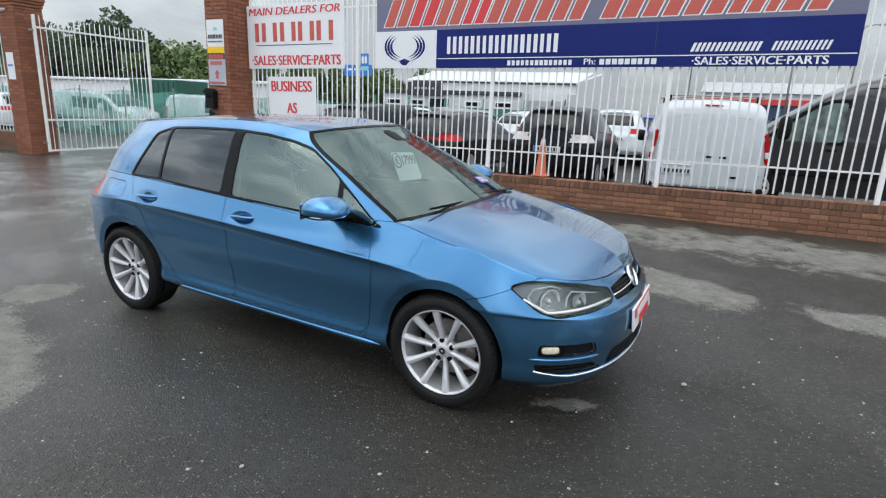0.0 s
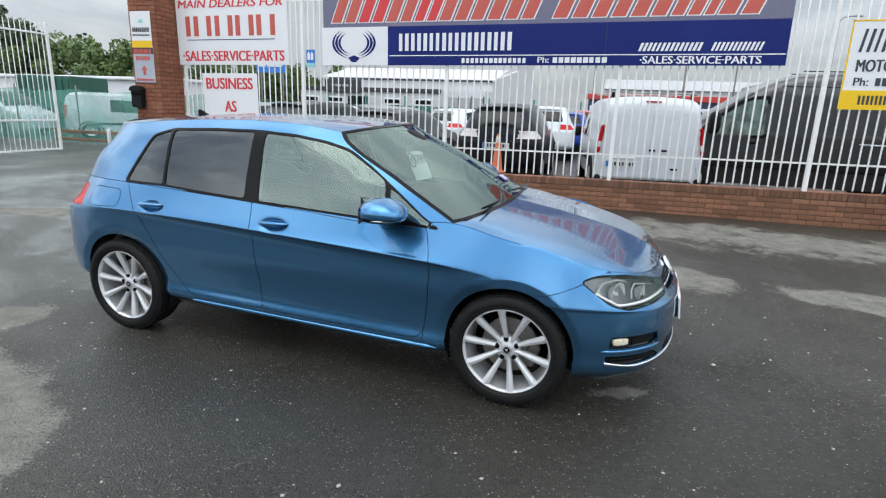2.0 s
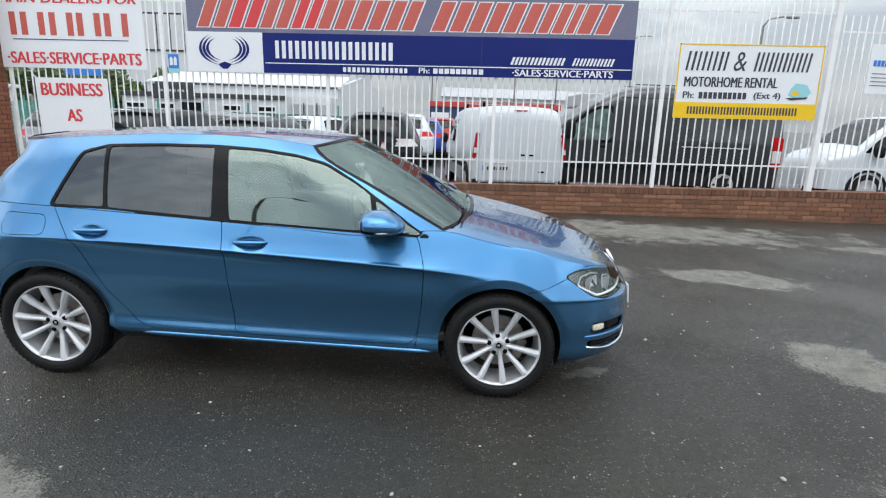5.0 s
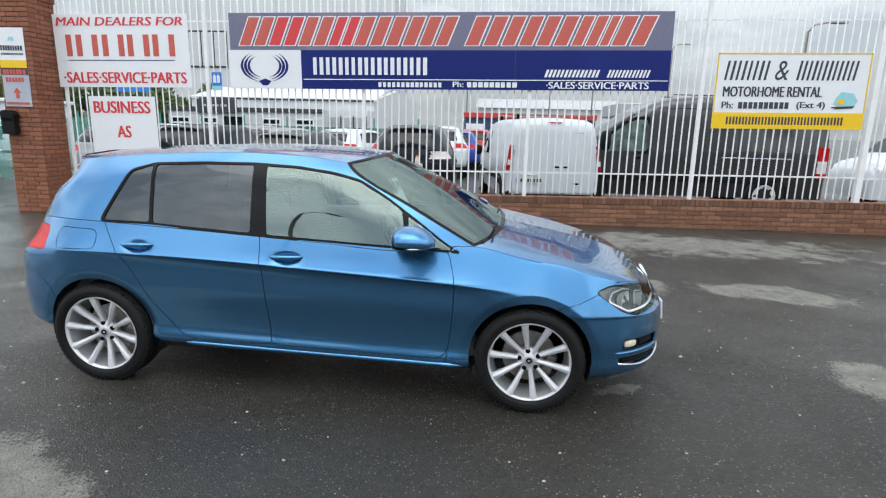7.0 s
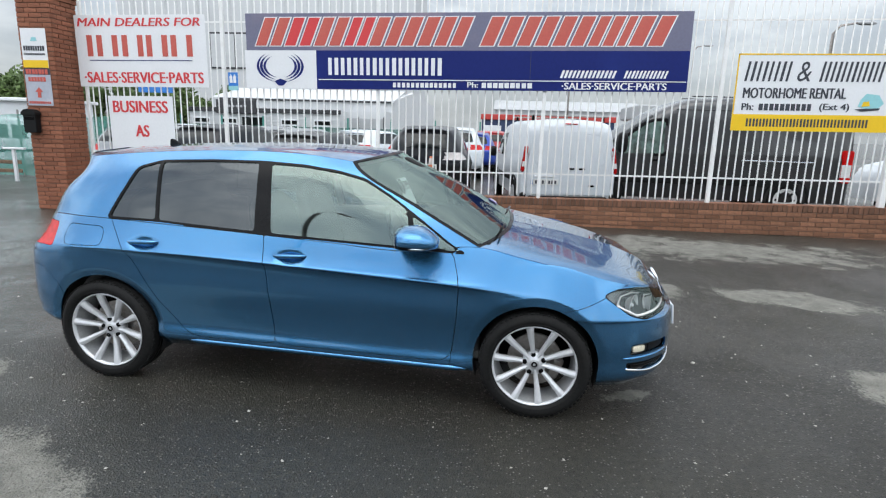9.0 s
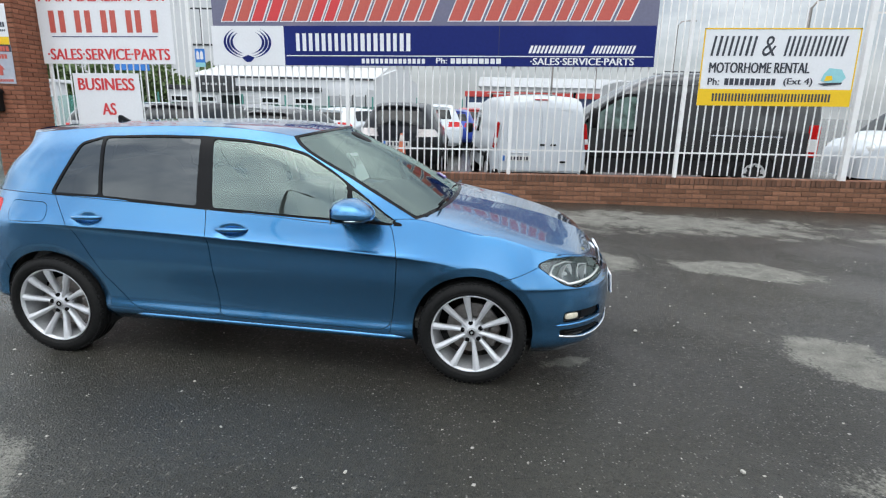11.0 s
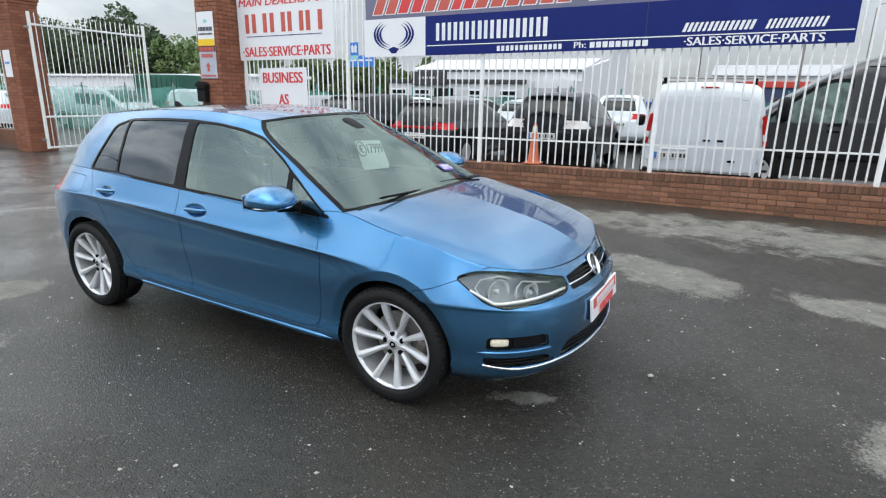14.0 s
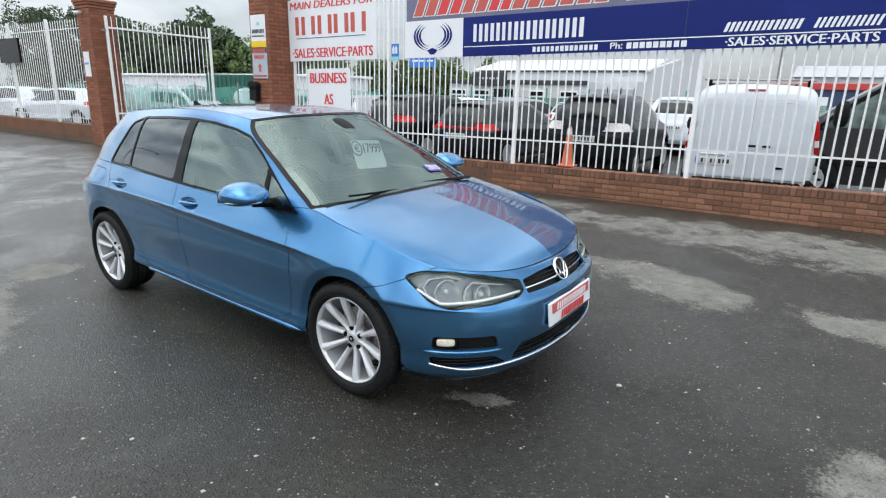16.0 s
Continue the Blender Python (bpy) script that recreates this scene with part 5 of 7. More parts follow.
def hero():
    car = thing("car", "metallic blue five-door hatchback with silver alloy wheels, wet paint", "car", pose(0.0317, 0.8444, 0.016, 1.15, 0, -2.15))
    sheets = hatch_sheets(0.011)
    deal_out(*sheets)
    lower, upper, bonnet, screen, roof = sheets
    handles = (("front_door", -1.42, .862), ("rear_door", -2.335, .892))
    press(lower, [(cx, .325, ARCH_R, .048, .017) for cx in (0.0, AXLE_R)], [(hx + .005, hz - .004, .118, .046, .016) for _, hx, hz in handles])
    body = part("body", panel_mesh(sheets, ["body"], BLUE, gap=0.002), None, car)
    for nm, mat, lab in (("roof", BLUE, ""), ("bonnet", BLUE, ""), ("front_bumper", BLUE, ""), ("rear_bumper", BLUE, ""), ("tailgate", BLUE, "")):
        part(nm, panel_mesh(sheets, [nm], mat, gap=0.0032 if nm == "bonnet" else 0.0022), None, car, lab)
    part("windscreen", panel_mesh(sheets, ["windscreen"], GLASS_SCREEN, flange=0, gap=0, offset=-0.003), None, car, "clear laminated windscreen").visible_shadow = False
    part("windscreen_border", panel_mesh(sheets, ["screen_border"], TRIM, flange=0.006, gap=0), None, car, "black windscreen border")
    part("tailgate_glass", panel_mesh(sheets, ["tailgate_glass"], GLASS_DARK, flange=0, gap=0), None, car, "dark tailgate glass")
    doors = {}
    for s in (-1, 1):
        for nm in ("wing", "fuel_flap", "front_door", "rear_door"):
            if nm == "fuel_flap" and s > 0:
                continue
            ob = part("door" if "door" in nm else nm, panel_mesh(sheets, [nm], BLUE, (s,), gap=0.0022), None, car)
            doors[nm, s] = ob
        part("window_trim", panel_mesh(sheets, ["window_trim"], TRIM, (s,), 0.01, 0.0, 0.001), None, car, "gloss black window surround")
        for nm in PANES:
            ob = part("window", panel_mesh(sheets, [nm], GLASS if nm in ("front_window", "quarter_light") else GLASS_DARK, (s,), 0, 0, -0.004), None, car,
                      "clear side window" if nm in ("front_window", "quarter_light") else "privacy-tinted side window")
            ob.visible_shadow = False
        part("tail_lamp", panel_mesh(sheets, ["tail_lamp"], RED_LENS, (s,), 0.02, 0.001), None, car, "red rear lamp cluster")
        # front lamp: clear lens over a dark housing with bowls painted bright
        lens = part("head_lamp", panel_mesh(sheets, ["head_lamp"], LENS, (s,), 0.004, 0.001), None, car, "clear headlamp with dark housing")
        lens.visible_shadow = False
        part("housing", panel_mesh(sheets, ["head_lamp"], HOUSING, (s,), -0.045, 0.004, -0.052), None, lens, "dark grey lamp housing")
        rim_line = [surface_point(lower, a, z, -0.002) * np.array([1, s, 1]) for a, z in fillet(LAMP_OUT, .03)]
        part("lamp_seal", tube(rim_line, 0.0042, 6, closed=True), TRIM, lens, "black lamp edge", smooth=True)
        low_strip = [surface_point(lower, a, .617, -0.016) * np.array([1, s, 1]) for a in np.linspace(.45, .82, 12)]
        part("lamp_base", tube(low_strip, 0.010, 6), TRIM, lens, "black band below the bright strip", smooth=True)
        for ss, zz, rr in ((.81, .690, .060), (.61, .668, .050)):
            p = surface_point(lower, ss, zz, -0.05)
            q = surface_point(lower, ss, zz, 0.2)
            bowl = lathe([(.004, -.03), (rr * .5, -.022), (rr * .85, -.002), (rr, .022), (rr * 1.06, .02)], 28, "Z")
            d = Vector(((q - p)[0], (q - p)[1] * s * 0.5, 0.0))
            mm = Matrix.Translation((p[0], p[1] * s, p[2])) @ d.to_track_quat("Z", "Y").to_matrix().to_4x4()
            bw = part("lamp_bowl", bowl, REFLECTOR, lens, "reflector bowl with its shine painted near-white", mm, True)
            part("bulb", blob(.014, .014, .02, 2, 14), WHITE_LENS, bw, smooth=True)
        strip = [surface_point(lower, a, .636 + (a - .40) * -.012 if a < .84 else .631 + (a - .84) * .5, -0.006) * np.array([1, s, 1]) for a in np.linspace(.40, .955, 16)]
        part("light_strip", tube(strip, 0.0085, 6), WHITE_LENS, lens, "bright strip along the lamp's lower edge", smooth=True)
        brow = [surface_point(lower, a, z, -0.03) * np.array([1, s, 1]) for a, z in ((.46, .682), (.56, .70), (.66, .715), (.70, .69), (.72, .655))]
        part("light_guide", tube(brow, 0.0045, 6), WHITE_LENS, lens, smooth=True)
        brow = [surface_point(lower, a, z, -0.03) * np.array([1, s, 1]) for a, z in ((.90, .66), (.93, .70), (.90, .735), (.80, .748), (.73, .735))]
        part("light_guide", tube(brow, 0.0045, 6), WHITE_LENS, lens, smooth=True)
        p = surface_point(lower, .93, .655, -0.02)
        part("indicator", blob(.02, .018, .012, 3, 14), AMBER, lens, "amber indicator", Matrix.Translation((p[0], p[1] * s, p[2])), True)
        # fog lamp
        fog = part("fog_bezel", panel_mesh(sheets, ["fog_bezel"], PLASTIC, (s,), 0.03, 0.0, -0.02), None, car, "black fog lamp recess")
        p = surface_point(lower, .825, .436, -0.016)
        q = surface_point(lower, .825, .436, 0.1)
        d = Vector(((q - p)[0], (q - p)[1] * s, 0))
        mm = Matrix.Translation((p[0], p[1] * s, p[2])) @ d.to_track_quat("X", "Z").to_matrix().to_4x4()
        part("fog_lamp", blob(.012, .045, .019, 4, 20), FOG_LENS, fog, "rectangular fog lamp", mm, True)
        part("fog_surround", tube([(0.006, .062 * cc, .027 * ss_) for cc, ss_ in ((-1, -.8), (-.8, -1), (.8, -1), (1, -.8), (1, .8), (.8, 1), (-.8, 1), (-1, .8))], .003, 6, closed=True), TRIM, fog, m=mm, smooth=True)
        part("side_intake", panel_mesh(sheets, ["side_intake"], PLASTIC, (s,), 0.03, 0.0, -0.02), None, car, "black lower intake")
        for k in (0, 1):
            ln = [surface_point(lower, a, .324 + .016 * k, -0.008) * np.array([1, s, 1]) for a in np.linspace(.57, .87, 10)]
            part("intake_slat", tube(ln, 0.005, 6), TRIM, car, smooth=True)
        ln = [surface_point(lower, a, .383 + (a - .6) * .02, 0.0) * np.array([1, s, 1]) for a in np.linspace(.55, .92, 12)]
        part("bumper_blade", tube(ln, [0.004] + [0.009] * 10 + [0.004], 8), BLUE, car, smooth=True)
        # lamp washer cover
        p = surface_point(lower, .66, .545, 0.001)
        ring = [surface_point(lower, .66 + .05 * cc, .545 + .015 * ss_, 0.0005) * np.array([1, s, 1]) for cc, ss_ in ((-1, -1), (1, -1), (1, 1), (-1, 1))]
        part("washer_cover_joint", tube(ring, 0.0012, 4, closed=True), DARK, car)
        # door handles
        for dn, hx, hz in handles:
            d = (lower.p[..., 0] - hx - .13) ** 2 + (lower.p[..., 2] - hz) ** 2
            yb = lower.p[np.unravel_index(np.argmin(d), d.shape)][1]
            grip = bmesh.new()
            rings = []
            for u in np.linspace(-1, 1, 17):
                arch = 1 - u ** 4
                hw, hh = .0035 + .0075 * arch, .006 + .0075 * (1 - abs(u) ** 3)
                cy = s * (yb - .006 + .021 * arch)
                rings.append([grip.verts.new((hx + .104 * u, cy + s * hw * math.cos(q), hz + .006 + .004 * u + hh * math.sin(q))) for q in np.linspace(0, 2 * math.pi, 12, endpoint=False)])
            for r0, r1 in zip(rings[:-1], rings[1:]):
                for j in range(12):
                    grip.faces.new((r0[j], r0[(j + 1) % 12], r1[(j + 1) % 12], r1[j]))
            grip.faces.new(rings[0][::-1]); grip.faces.new(rings[-1])
            bmesh.ops.recalc_face_normals(grip, faces=grip.faces)
            part("door_handle", grip, BLUE, doors[dn, s], "body-coloured door handle", smooth=True)
        # mirror: a domed shell that tapers forward over a flat dark base
        mirror_bm = blob(.128, .122, .085, 2.5, 36)
        for v in mirror_bm.verts:
            fx = max(0.0, v.co.x) / .128
            if v.co.z > 0:
                v.co.z *= 1 - .38 * fx ** 1.6
            else:
                v.co.z *= .56 - .20 * fx
            v.co.x = max(v.co.x, -.104)
            v.co.z *= 1 - .12 * max(0.0, v.co.y * s / .122)
        lowm = mirror_bm.copy()
        cut = dict(plane_co=(0, 0, -.010), plane_no=(0.06, 0, 1))
        bmesh.ops.bisect_plane(mirror_bm, geom=mirror_bm.verts[:] + mirror_bm.edges[:] + mirror_bm.faces[:], clear_inner=True, **cut)
        bmesh.ops.bisect_plane(lowm, geom=lowm.verts[:] + lowm.edges[:] + lowm.faces[:], clear_outer=True, **cut)
        mm = pose(-.668, s * .955, 1.014, 0, 0, -s * 10)
        mir = part("door_mirror", mirror_bm, BLUE, doors["front_door", s], "blue door mirror with black base", mm, True)
        part("mirror_base", lowm, TRIM, mir, "black lower mirror shell", None, True)
        arc = [(.119 * math.cos(a), s * .116 * math.sin(a), -.016) for a in np.linspace(-.15, 2.0, 14)]
        part("indicator_strip", tube(arc, [.002] + [.0048] * 12 + [.002], 6), CHROME, mir, "bright indicator strip", smooth=True)
        part("mirror_glass", box(.003, .18, .085, .001, (-.1055, 0, .0)), CHROME, mir, "mirror glass")
        part("mirror_arm", tube([(-.01, -s * .07, -.045), (.02, -s * .125, -.052), (.06, -s * .175, -.052)], [.026, .024, .03], 10), TRIM, mir, smooth=True)
        # sill trim catching the light
        ln = [(x, s * .856, .266 + (-.38 - x) * .020) for x in np.linspace(-.385, -2.10, 24)]
        part("sill_edge", tube(ln, [0.006] + [0.017] * 22 + [0.004], 10), BLUE, car, smooth=True)
    # nose
    part("grille", panel_mesh(sheets, ["grille"], PLASTIC, (-1, 1), 0.03, 0.0, -0.025), None, car, "black radiator grille")
    for k, z in enumerate((.640, .656, .672)):
        ln = [surface_point(lower, abs(a), z, -0.008) * np.array([1, math.copysign(1, a), 1]) for a in np.linspace(-.35, .35, 22)]
        part("grille_bar", tube(ln, 0.0065 if k == 0 else 0.004, 6), CHROME if k == 0 else TRIM, car, "bright grille strip" if k == 0 else "", smooth=True)
    part("lower_intake", panel_mesh(sheets, ["intake"], PLASTIC, (-1, 1), 0.03, 0.0, -0.025), None, car, "black lower intake")
    for z in (.326, .348, .370):
        ln = [surface_point(lower, abs(a), z, -0.008) * np.array([1, math.copysign(1, a), 1]) for a in np.linspace(-.46, .46, 26)]
        part("intake_slat", tube(ln, 0.005, 6), TRIM, car, smooth=True)
    ln = [surface_point(lower, abs(a), .294 + .03 * max(0, abs(a) - .75) / .15, 0.002) * np.array([1, math.copysign(1, a), 1]) for a in np.linspace(-.90, .90, 44)]
    part("chrome_lip", tube(ln, 0.0075, 8), CHROME, car, "bright strip along the lower bumper", smooth=True)
    emblem = part("emblem", lathe([(.066, 0), (.069, .008), (.066, .016), (.056, .016), (.055, .008)], 40, "X"), CHROME, car, "round chrome emblem", pose(.784, 0, .655, 0, -28, 0), True)
    part("emblem_disc", lathe([(0, .006), (.057, .006)], 32, "X"), TRIM, emblem)
    part("emblem_shape", tube([(.012, -.045, .03), (.012, 0, -.045), (.012, .045, .03)], .006, 6), CHROME, emblem)
    plate = part("number_plate", box(.012, .53, .125, .003), SIGN_WHITE, car, "white dealer plate with red shapes", pose(.863, 0, .485, 0, -6, 0))
    part("plate_backing", box(.02, .50, .11, .003, (-.02, 0, 0)), PLASTIC, plate)
    part("plate_band", box(.003, .47, .052, .0, (.0075, 0, .028)), SIGN_CORAL, plate, "red band across the plate")
    for k, (y0, n, z0, w_) in enumerate(((-.19, 14, .010, .38), (-.14, 12, -.052, .30))):
        pb = bars(w_, .036 if k == 0 else .044, n, .45, .25, seed=30 + k)
        for one in pb:
            part("plate_bar", one, SIGN_RED if k else SIGN_WHITE, plate, m=Matrix.Translation((.0105, y0, z0)) @ pose(0, 0, 0, 0, 0, 90))
    # dark strips added below the bonnet's edges stand for the shade in its gaps
    rim = lower.p[-1]
    rim = rim[(rim[:, 0] < .50) & (rim[:, 0] > -.36)][::3]
    for s in (-1, 1):
        part("bonnet_gap_shade", tube([(x, s * (y - .003), z - .010) for x, y, z in rim], .007, 6), DARK, car, "dark strip standing for the shade in the bonnet gap", smooth=True)
    # wipers and cowl
    part("cowl", tube([(-.20, 0, .982), (-.22, .36, .978), (-.30, .70, .962)] + [], .018, 8), PLASTIC, car, smooth=True)
    part("cowl", tube([(-.20, 0, .982), (-.22, -.36, .978), (-.30, -.70, .962)], .018, 8), PLASTIC, car, smooth=True)
    for y0, y1 in ((.60, -.02), (.02, -.58)):
        part("wiper", tube([(-.222, y0, .990), (-.228, (y0 + y1) / 2, 1.006), (-.240, y1, 1.018)], [.012, .008, .006], 8), TRIM, car, "black wiper blade", smooth=True)
    # roof aerial
    part("aerial", slab([(-2.54, 1.415), (-2.68, 1.405), (-2.676, 1.462), (-2.656, 1.464), (-2.61, 1.438)], .026, Matrix.Translation((0, -.013, 0)), bevel=.006), PLASTIC, car, "black roof aerial fin")
    # cabin
    cab = part("cabin_floor", box(2.6, 1.44, .06, .01, (-1.62, 0, .30)), CABIN, car)
    part("headliner", panel_mesh(sheets, ["roof"], CABIN_GREY, (-1, 1), 0, 0.02, -0.045), None, car, "grey roof lining")
    part("dashboard", blob(.30, .70, .13, 3.4, 32), PLASTIC, car, "black dashboard", pose(-.56, 0, .88, 0, 6, 0), True)
    part("parcel_shelf", box(.55, 1.15, .03, .008, (-2.85, 0, .98)), CABIN, car)
    part("bulkhead", box(.04, 1.45, .55, .01, (-.42, 0, .62)), CABIN, car)
    for s in (-1, 1):
        part("door_card", box(1.9, .05, .56, .015, (-1.5, s * .775, .64)), CABIN, car)
        part("boot_side", box(.6, .05, .5, .015, (-2.75, s * .66, .72)), CABIN, car)
        part("pillar_lining", tube([(-1.635, s * .72, .94), (-1.66, s * .63, 1.15), (-1.69, s * .54, 1.33)], [.03, .028, .025], 10), CABIN_GREY, car, smooth=True)
    seat(car, -1.38, -.36)
    seat(car, -1.38, .36)
    seat(car, -2.25, 0, True)
    ring = [(.02 * math.cos(a) * 0, .185 * math.cos(a), .185 * math.sin(a)) for a in np.linspace(0, 2 * math.pi, 32, endpoint=False)]
    sw = part("steering_wheel", tube(ring, .016, 8, closed=True), PLASTIC, car, "black steering wheel", pose(-.88, -.36, .92, 0, -22, 0), True)
    part("wheel_boss", blob(.03, .07, .06, 3, 18), PLASTIC, sw, smooth=True)
    part("steering_spoke", box(.015, .34, .03, .005), PLASTIC, sw)
    part("interior_mirror", blob(.02, .12, .035, 3, 20), PLASTIC, car, "black interior mirror", pose(-.93, 0, 1.335, 0, 10, 0), True)
    part("sensor_cover", blob(.09, .06, .02, 3, 20), PLASTIC, car, "", pose(-.86, 0, 1.345, 0, 27, 0), True)
    # price card behind the screen
    CARD = surface("pale_card", (0.86, 0.90, 0.88), 0.6, grain=40, spread=0.03, bump=0)
    card = part("price_card", slab(fillet([(-.165, -.11), (.150, -.11), (.165, -.085), (.16, .115), (-.155, .115)], .03), .004, bevel=.001), CARD, car, "pale price card with dark figures behind the windscreen", pose(-1.0, .385, 1.105, 0, 0, 90) @ pose(0, 0, 0, -26, 3, 0))
    part("price", lettering("17999", .075, .195, .1, .006), SIGN_INK, card, m=Matrix.Translation((-.048, -.002, .012)))
    part("price", lettering("€", .06, .05, 0, .006), SIGN_INK, card, m=Matrix.Translation((-.137, -.002, .02)))
    part("price_ring", tube([(.05 * math.cos(q) - .112, -.002, .055 * math.sin(q) + .05) for q in np.linspace(0, 2 * math.pi, 28, endpoint=False)], .0045, 5, closed=True), SIGN_INK, card)
    STICK = surface("violet_sticker", (0.16, 0.12, 0.45), 0.5, grain=30, spread=0.05, bump=0)
    st = part("year_sticker", slab([(-.075, -.035), (.075, -.035), (.075, .035), (-.075, .035)], .002), STICK, car, "violet year sticker on the windscreen", on_screen(screen, .31, 1.073, 0.004))
    part("lettering", lettering("2015", .05, .135, 0, .012), SIGN_WHITE, st, m=Matrix.Translation((-.067, -.002, -.025)))
    # underside and wheel wells
    part("underbody", box(3.35, 1.40, .05, .01, (-1.28, 0, .225)), DARK, car)
    for cx in (0.0, AXLE_R):
        for s in (-1, 1):
            well = lathe([(.352, -.82), (.358, -.78), (.362, -.50), (.02, -.50)], 40, "Y")
            if s > 0:
                bmesh.ops.scale(well, vec=(1, -1, 1), verts=well.verts)
            bmesh.ops.bisect_plane(well, geom=well.verts[:] + well.edges[:] + well.faces[:], plane_co=(0, 0, -.13), plane_no=(0, 0, 1), clear_inner=True)
            part("wheel_liner", well, DARK, car, m=Matrix.Translation((cx, 0, .325)))
            wheel(pose(cx, s * .765, .317, 0, 0, 0 if s < 0 else 180), car)
        part("axle", tube([(cx, -.7, .3), (cx, .7, .3)], .03, 8), DARK, car)
    part("exhaust", tube([(-3.0, .4, .27), (-3.30, .4, .28)], .03, 10), STEEL, car)
    return car


hero_car = hero()

# ---- yard beyond the railings ----
PAINT_BLACK = car_paint("black_car_paint", (0.007, 0.0075, 0.009), 0.1, 0.4, coat=0.6, spec=0.2)
PAINT_CHARCOAL = car_paint("charcoal_car_paint", (0.007, 0.008, 0.012), 0.1, 0.4, coat=0.5, spec=0.1)
PAINT_GREY = car_paint("dark_grey_van_paint", (0.045, 0.045, 0.047), 0.55, 0.34, coat=1.0, spec=0.3)
PAINT_SILVER = car_paint("silver_car_paint", (0.32, 0.33, 0.34), 0.6, 0.35, coat=0.45)
PAINT_WHITE = car_paint("white_car_paint", (0.67, 0.71, 0.745), 0.0, 0.4, coat=0.45)
PAINT_RED = car_paint("red_car_paint", (0.42, 0.02, 0.02), 0.1, 0.35, coat=0.45)
PAINT_ROYAL = car_paint("royal_blue_car_paint", (0.02, 0.06, 0.35), 0.3, 0.35, coat=0.45)
PANE_BLACK = surface("dark_car_glass", (0.006, 0.008, 0.008), 0.05, grain=20, spread=0.2, stain_amount=0.3, bump=0, spec=0.4)
# green and near-black patches paint the reflections into this pane's colour
PANE_GREEN_SHEEN = surface("painted_green_sheen_glass", (0.085, 0.135, 0.115), 0.05, grain=3.5, spread=0.9, stain=6, stain_amount=0.9, stain_color=(0.008, 0.012, 0.01), bump=0, spec=0.6)
# lighter copy of the dark glass; the look of lit panes is in its colour
PANE_LIT = surface("painted_lit_pane_glass", (0.10, 0.125, 0.12), 0.05, grain=3, spread=0.4, stain_amount=0.4, coat=1.0, bump=0, spec=0.9)
PALE_LAMP = surface("pale_pink_lamp_lens", (0.66, 0.61, 0.59), 0.12, grain=60, spread=0.3, coat=1.0, bump=0.02)
PLATE_MAT = surface("number_plate_white", (0.74, 0.75, 0.72), 0.4, grain=50, spread=0.03, bump=0)

far_sheets = hatch_sheets(0.045)
deal_out(*far_sheets)
PAINTED = ["body", "roof", "bonnet", "wing", "fuel_flap", "front_door", "rear_door", "tailgate", "front_bumper"]


def recolour(me, material):
    c = me.copy()
    c.materials.clear()
    c.materials.append(material)
    return c


FAR = dict(
    body=panel_mesh(far_sheets, PAINTED, PAINT_BLACK, flange=0.02, gap=0),
    rear_bumper=panel_mesh(far_sheets, ["rear_bumper"], PAINT_BLACK, flange=0.02, gap=0.003),
    windscreen=panel_mesh(far_sheets, ["windscreen", "screen_border"], PANE_LIT, flange=0, gap=0),
    tailgate_glass=panel_mesh(far_sheets, ["tailgate_glass"], PANE_BLACK, flange=0.01, gap=0, offset=0.004),
    grille=panel_mesh(far_sheets, ["grille", "intake", "side_intake", "fog_bezel"], PLASTIC, flange=0.01, gap=0))
for _s, _k in ((-1, "r"), (1, "l")):
    FAR["side_glass" + _k] = panel_mesh(far_sheets, ["window_trim"] + list(PANES), PANE_BLACK, (_s,), 0.01, 0, 0.003)
    FAR["tail_lamp" + _k] = panel_mesh(far_sheets, ["tail_lamp"], RED_LENS, (_s,), 0.02, 0)
    FAR["head_lamp" + _k] = panel_mesh(far_sheets, ["head_lamp"], WHITE_LENS, (_s,), 0.02, 0)
WHEEL_FAR = lathe([(.0, -.06), (.06, -.065), (.19, -.085), (.205, -.10), (.212, -.108), (.25, -.113), (.29, -.105), (.312, -.085), (.317, 0), (.312, .085), (.25, .11), (.0, .11)], 26, "Y")
WHEEL_FAR = bm_mesh(WHEEL_FAR, True)
WHEEL_FAR.materials.append(TYRE)
RIM_FAR = bm_mesh(lathe([(.0, -.07), (.05, -.072), (.06, -.066), (.19, -.09), (.205, -.104), (.208, -.1)], 20, "Y"), True)
RIM_FAR.materials.append(ALLOY)
PAINT_MESH = {}


def number_plate(parent, m, eu=True):
    p = part("number_plate", box(.52, .012, .112, .003), PLATE_MAT, parent, "white number plate with dark bars", m)
    for i in range(7):
        part("plate_bar", box(.034, .004, .066, .0), SIGN_INK, p, m=Matrix.Translation((-.155 + .058 * i + (.012 if i > 1 else 0), -.0075, 0)))
    part("plate_band", box(.042, .004, .104, .0), SIGN_BLUE, p, m=Matrix.Translation((-.232, -.0072, 0)))
    return p


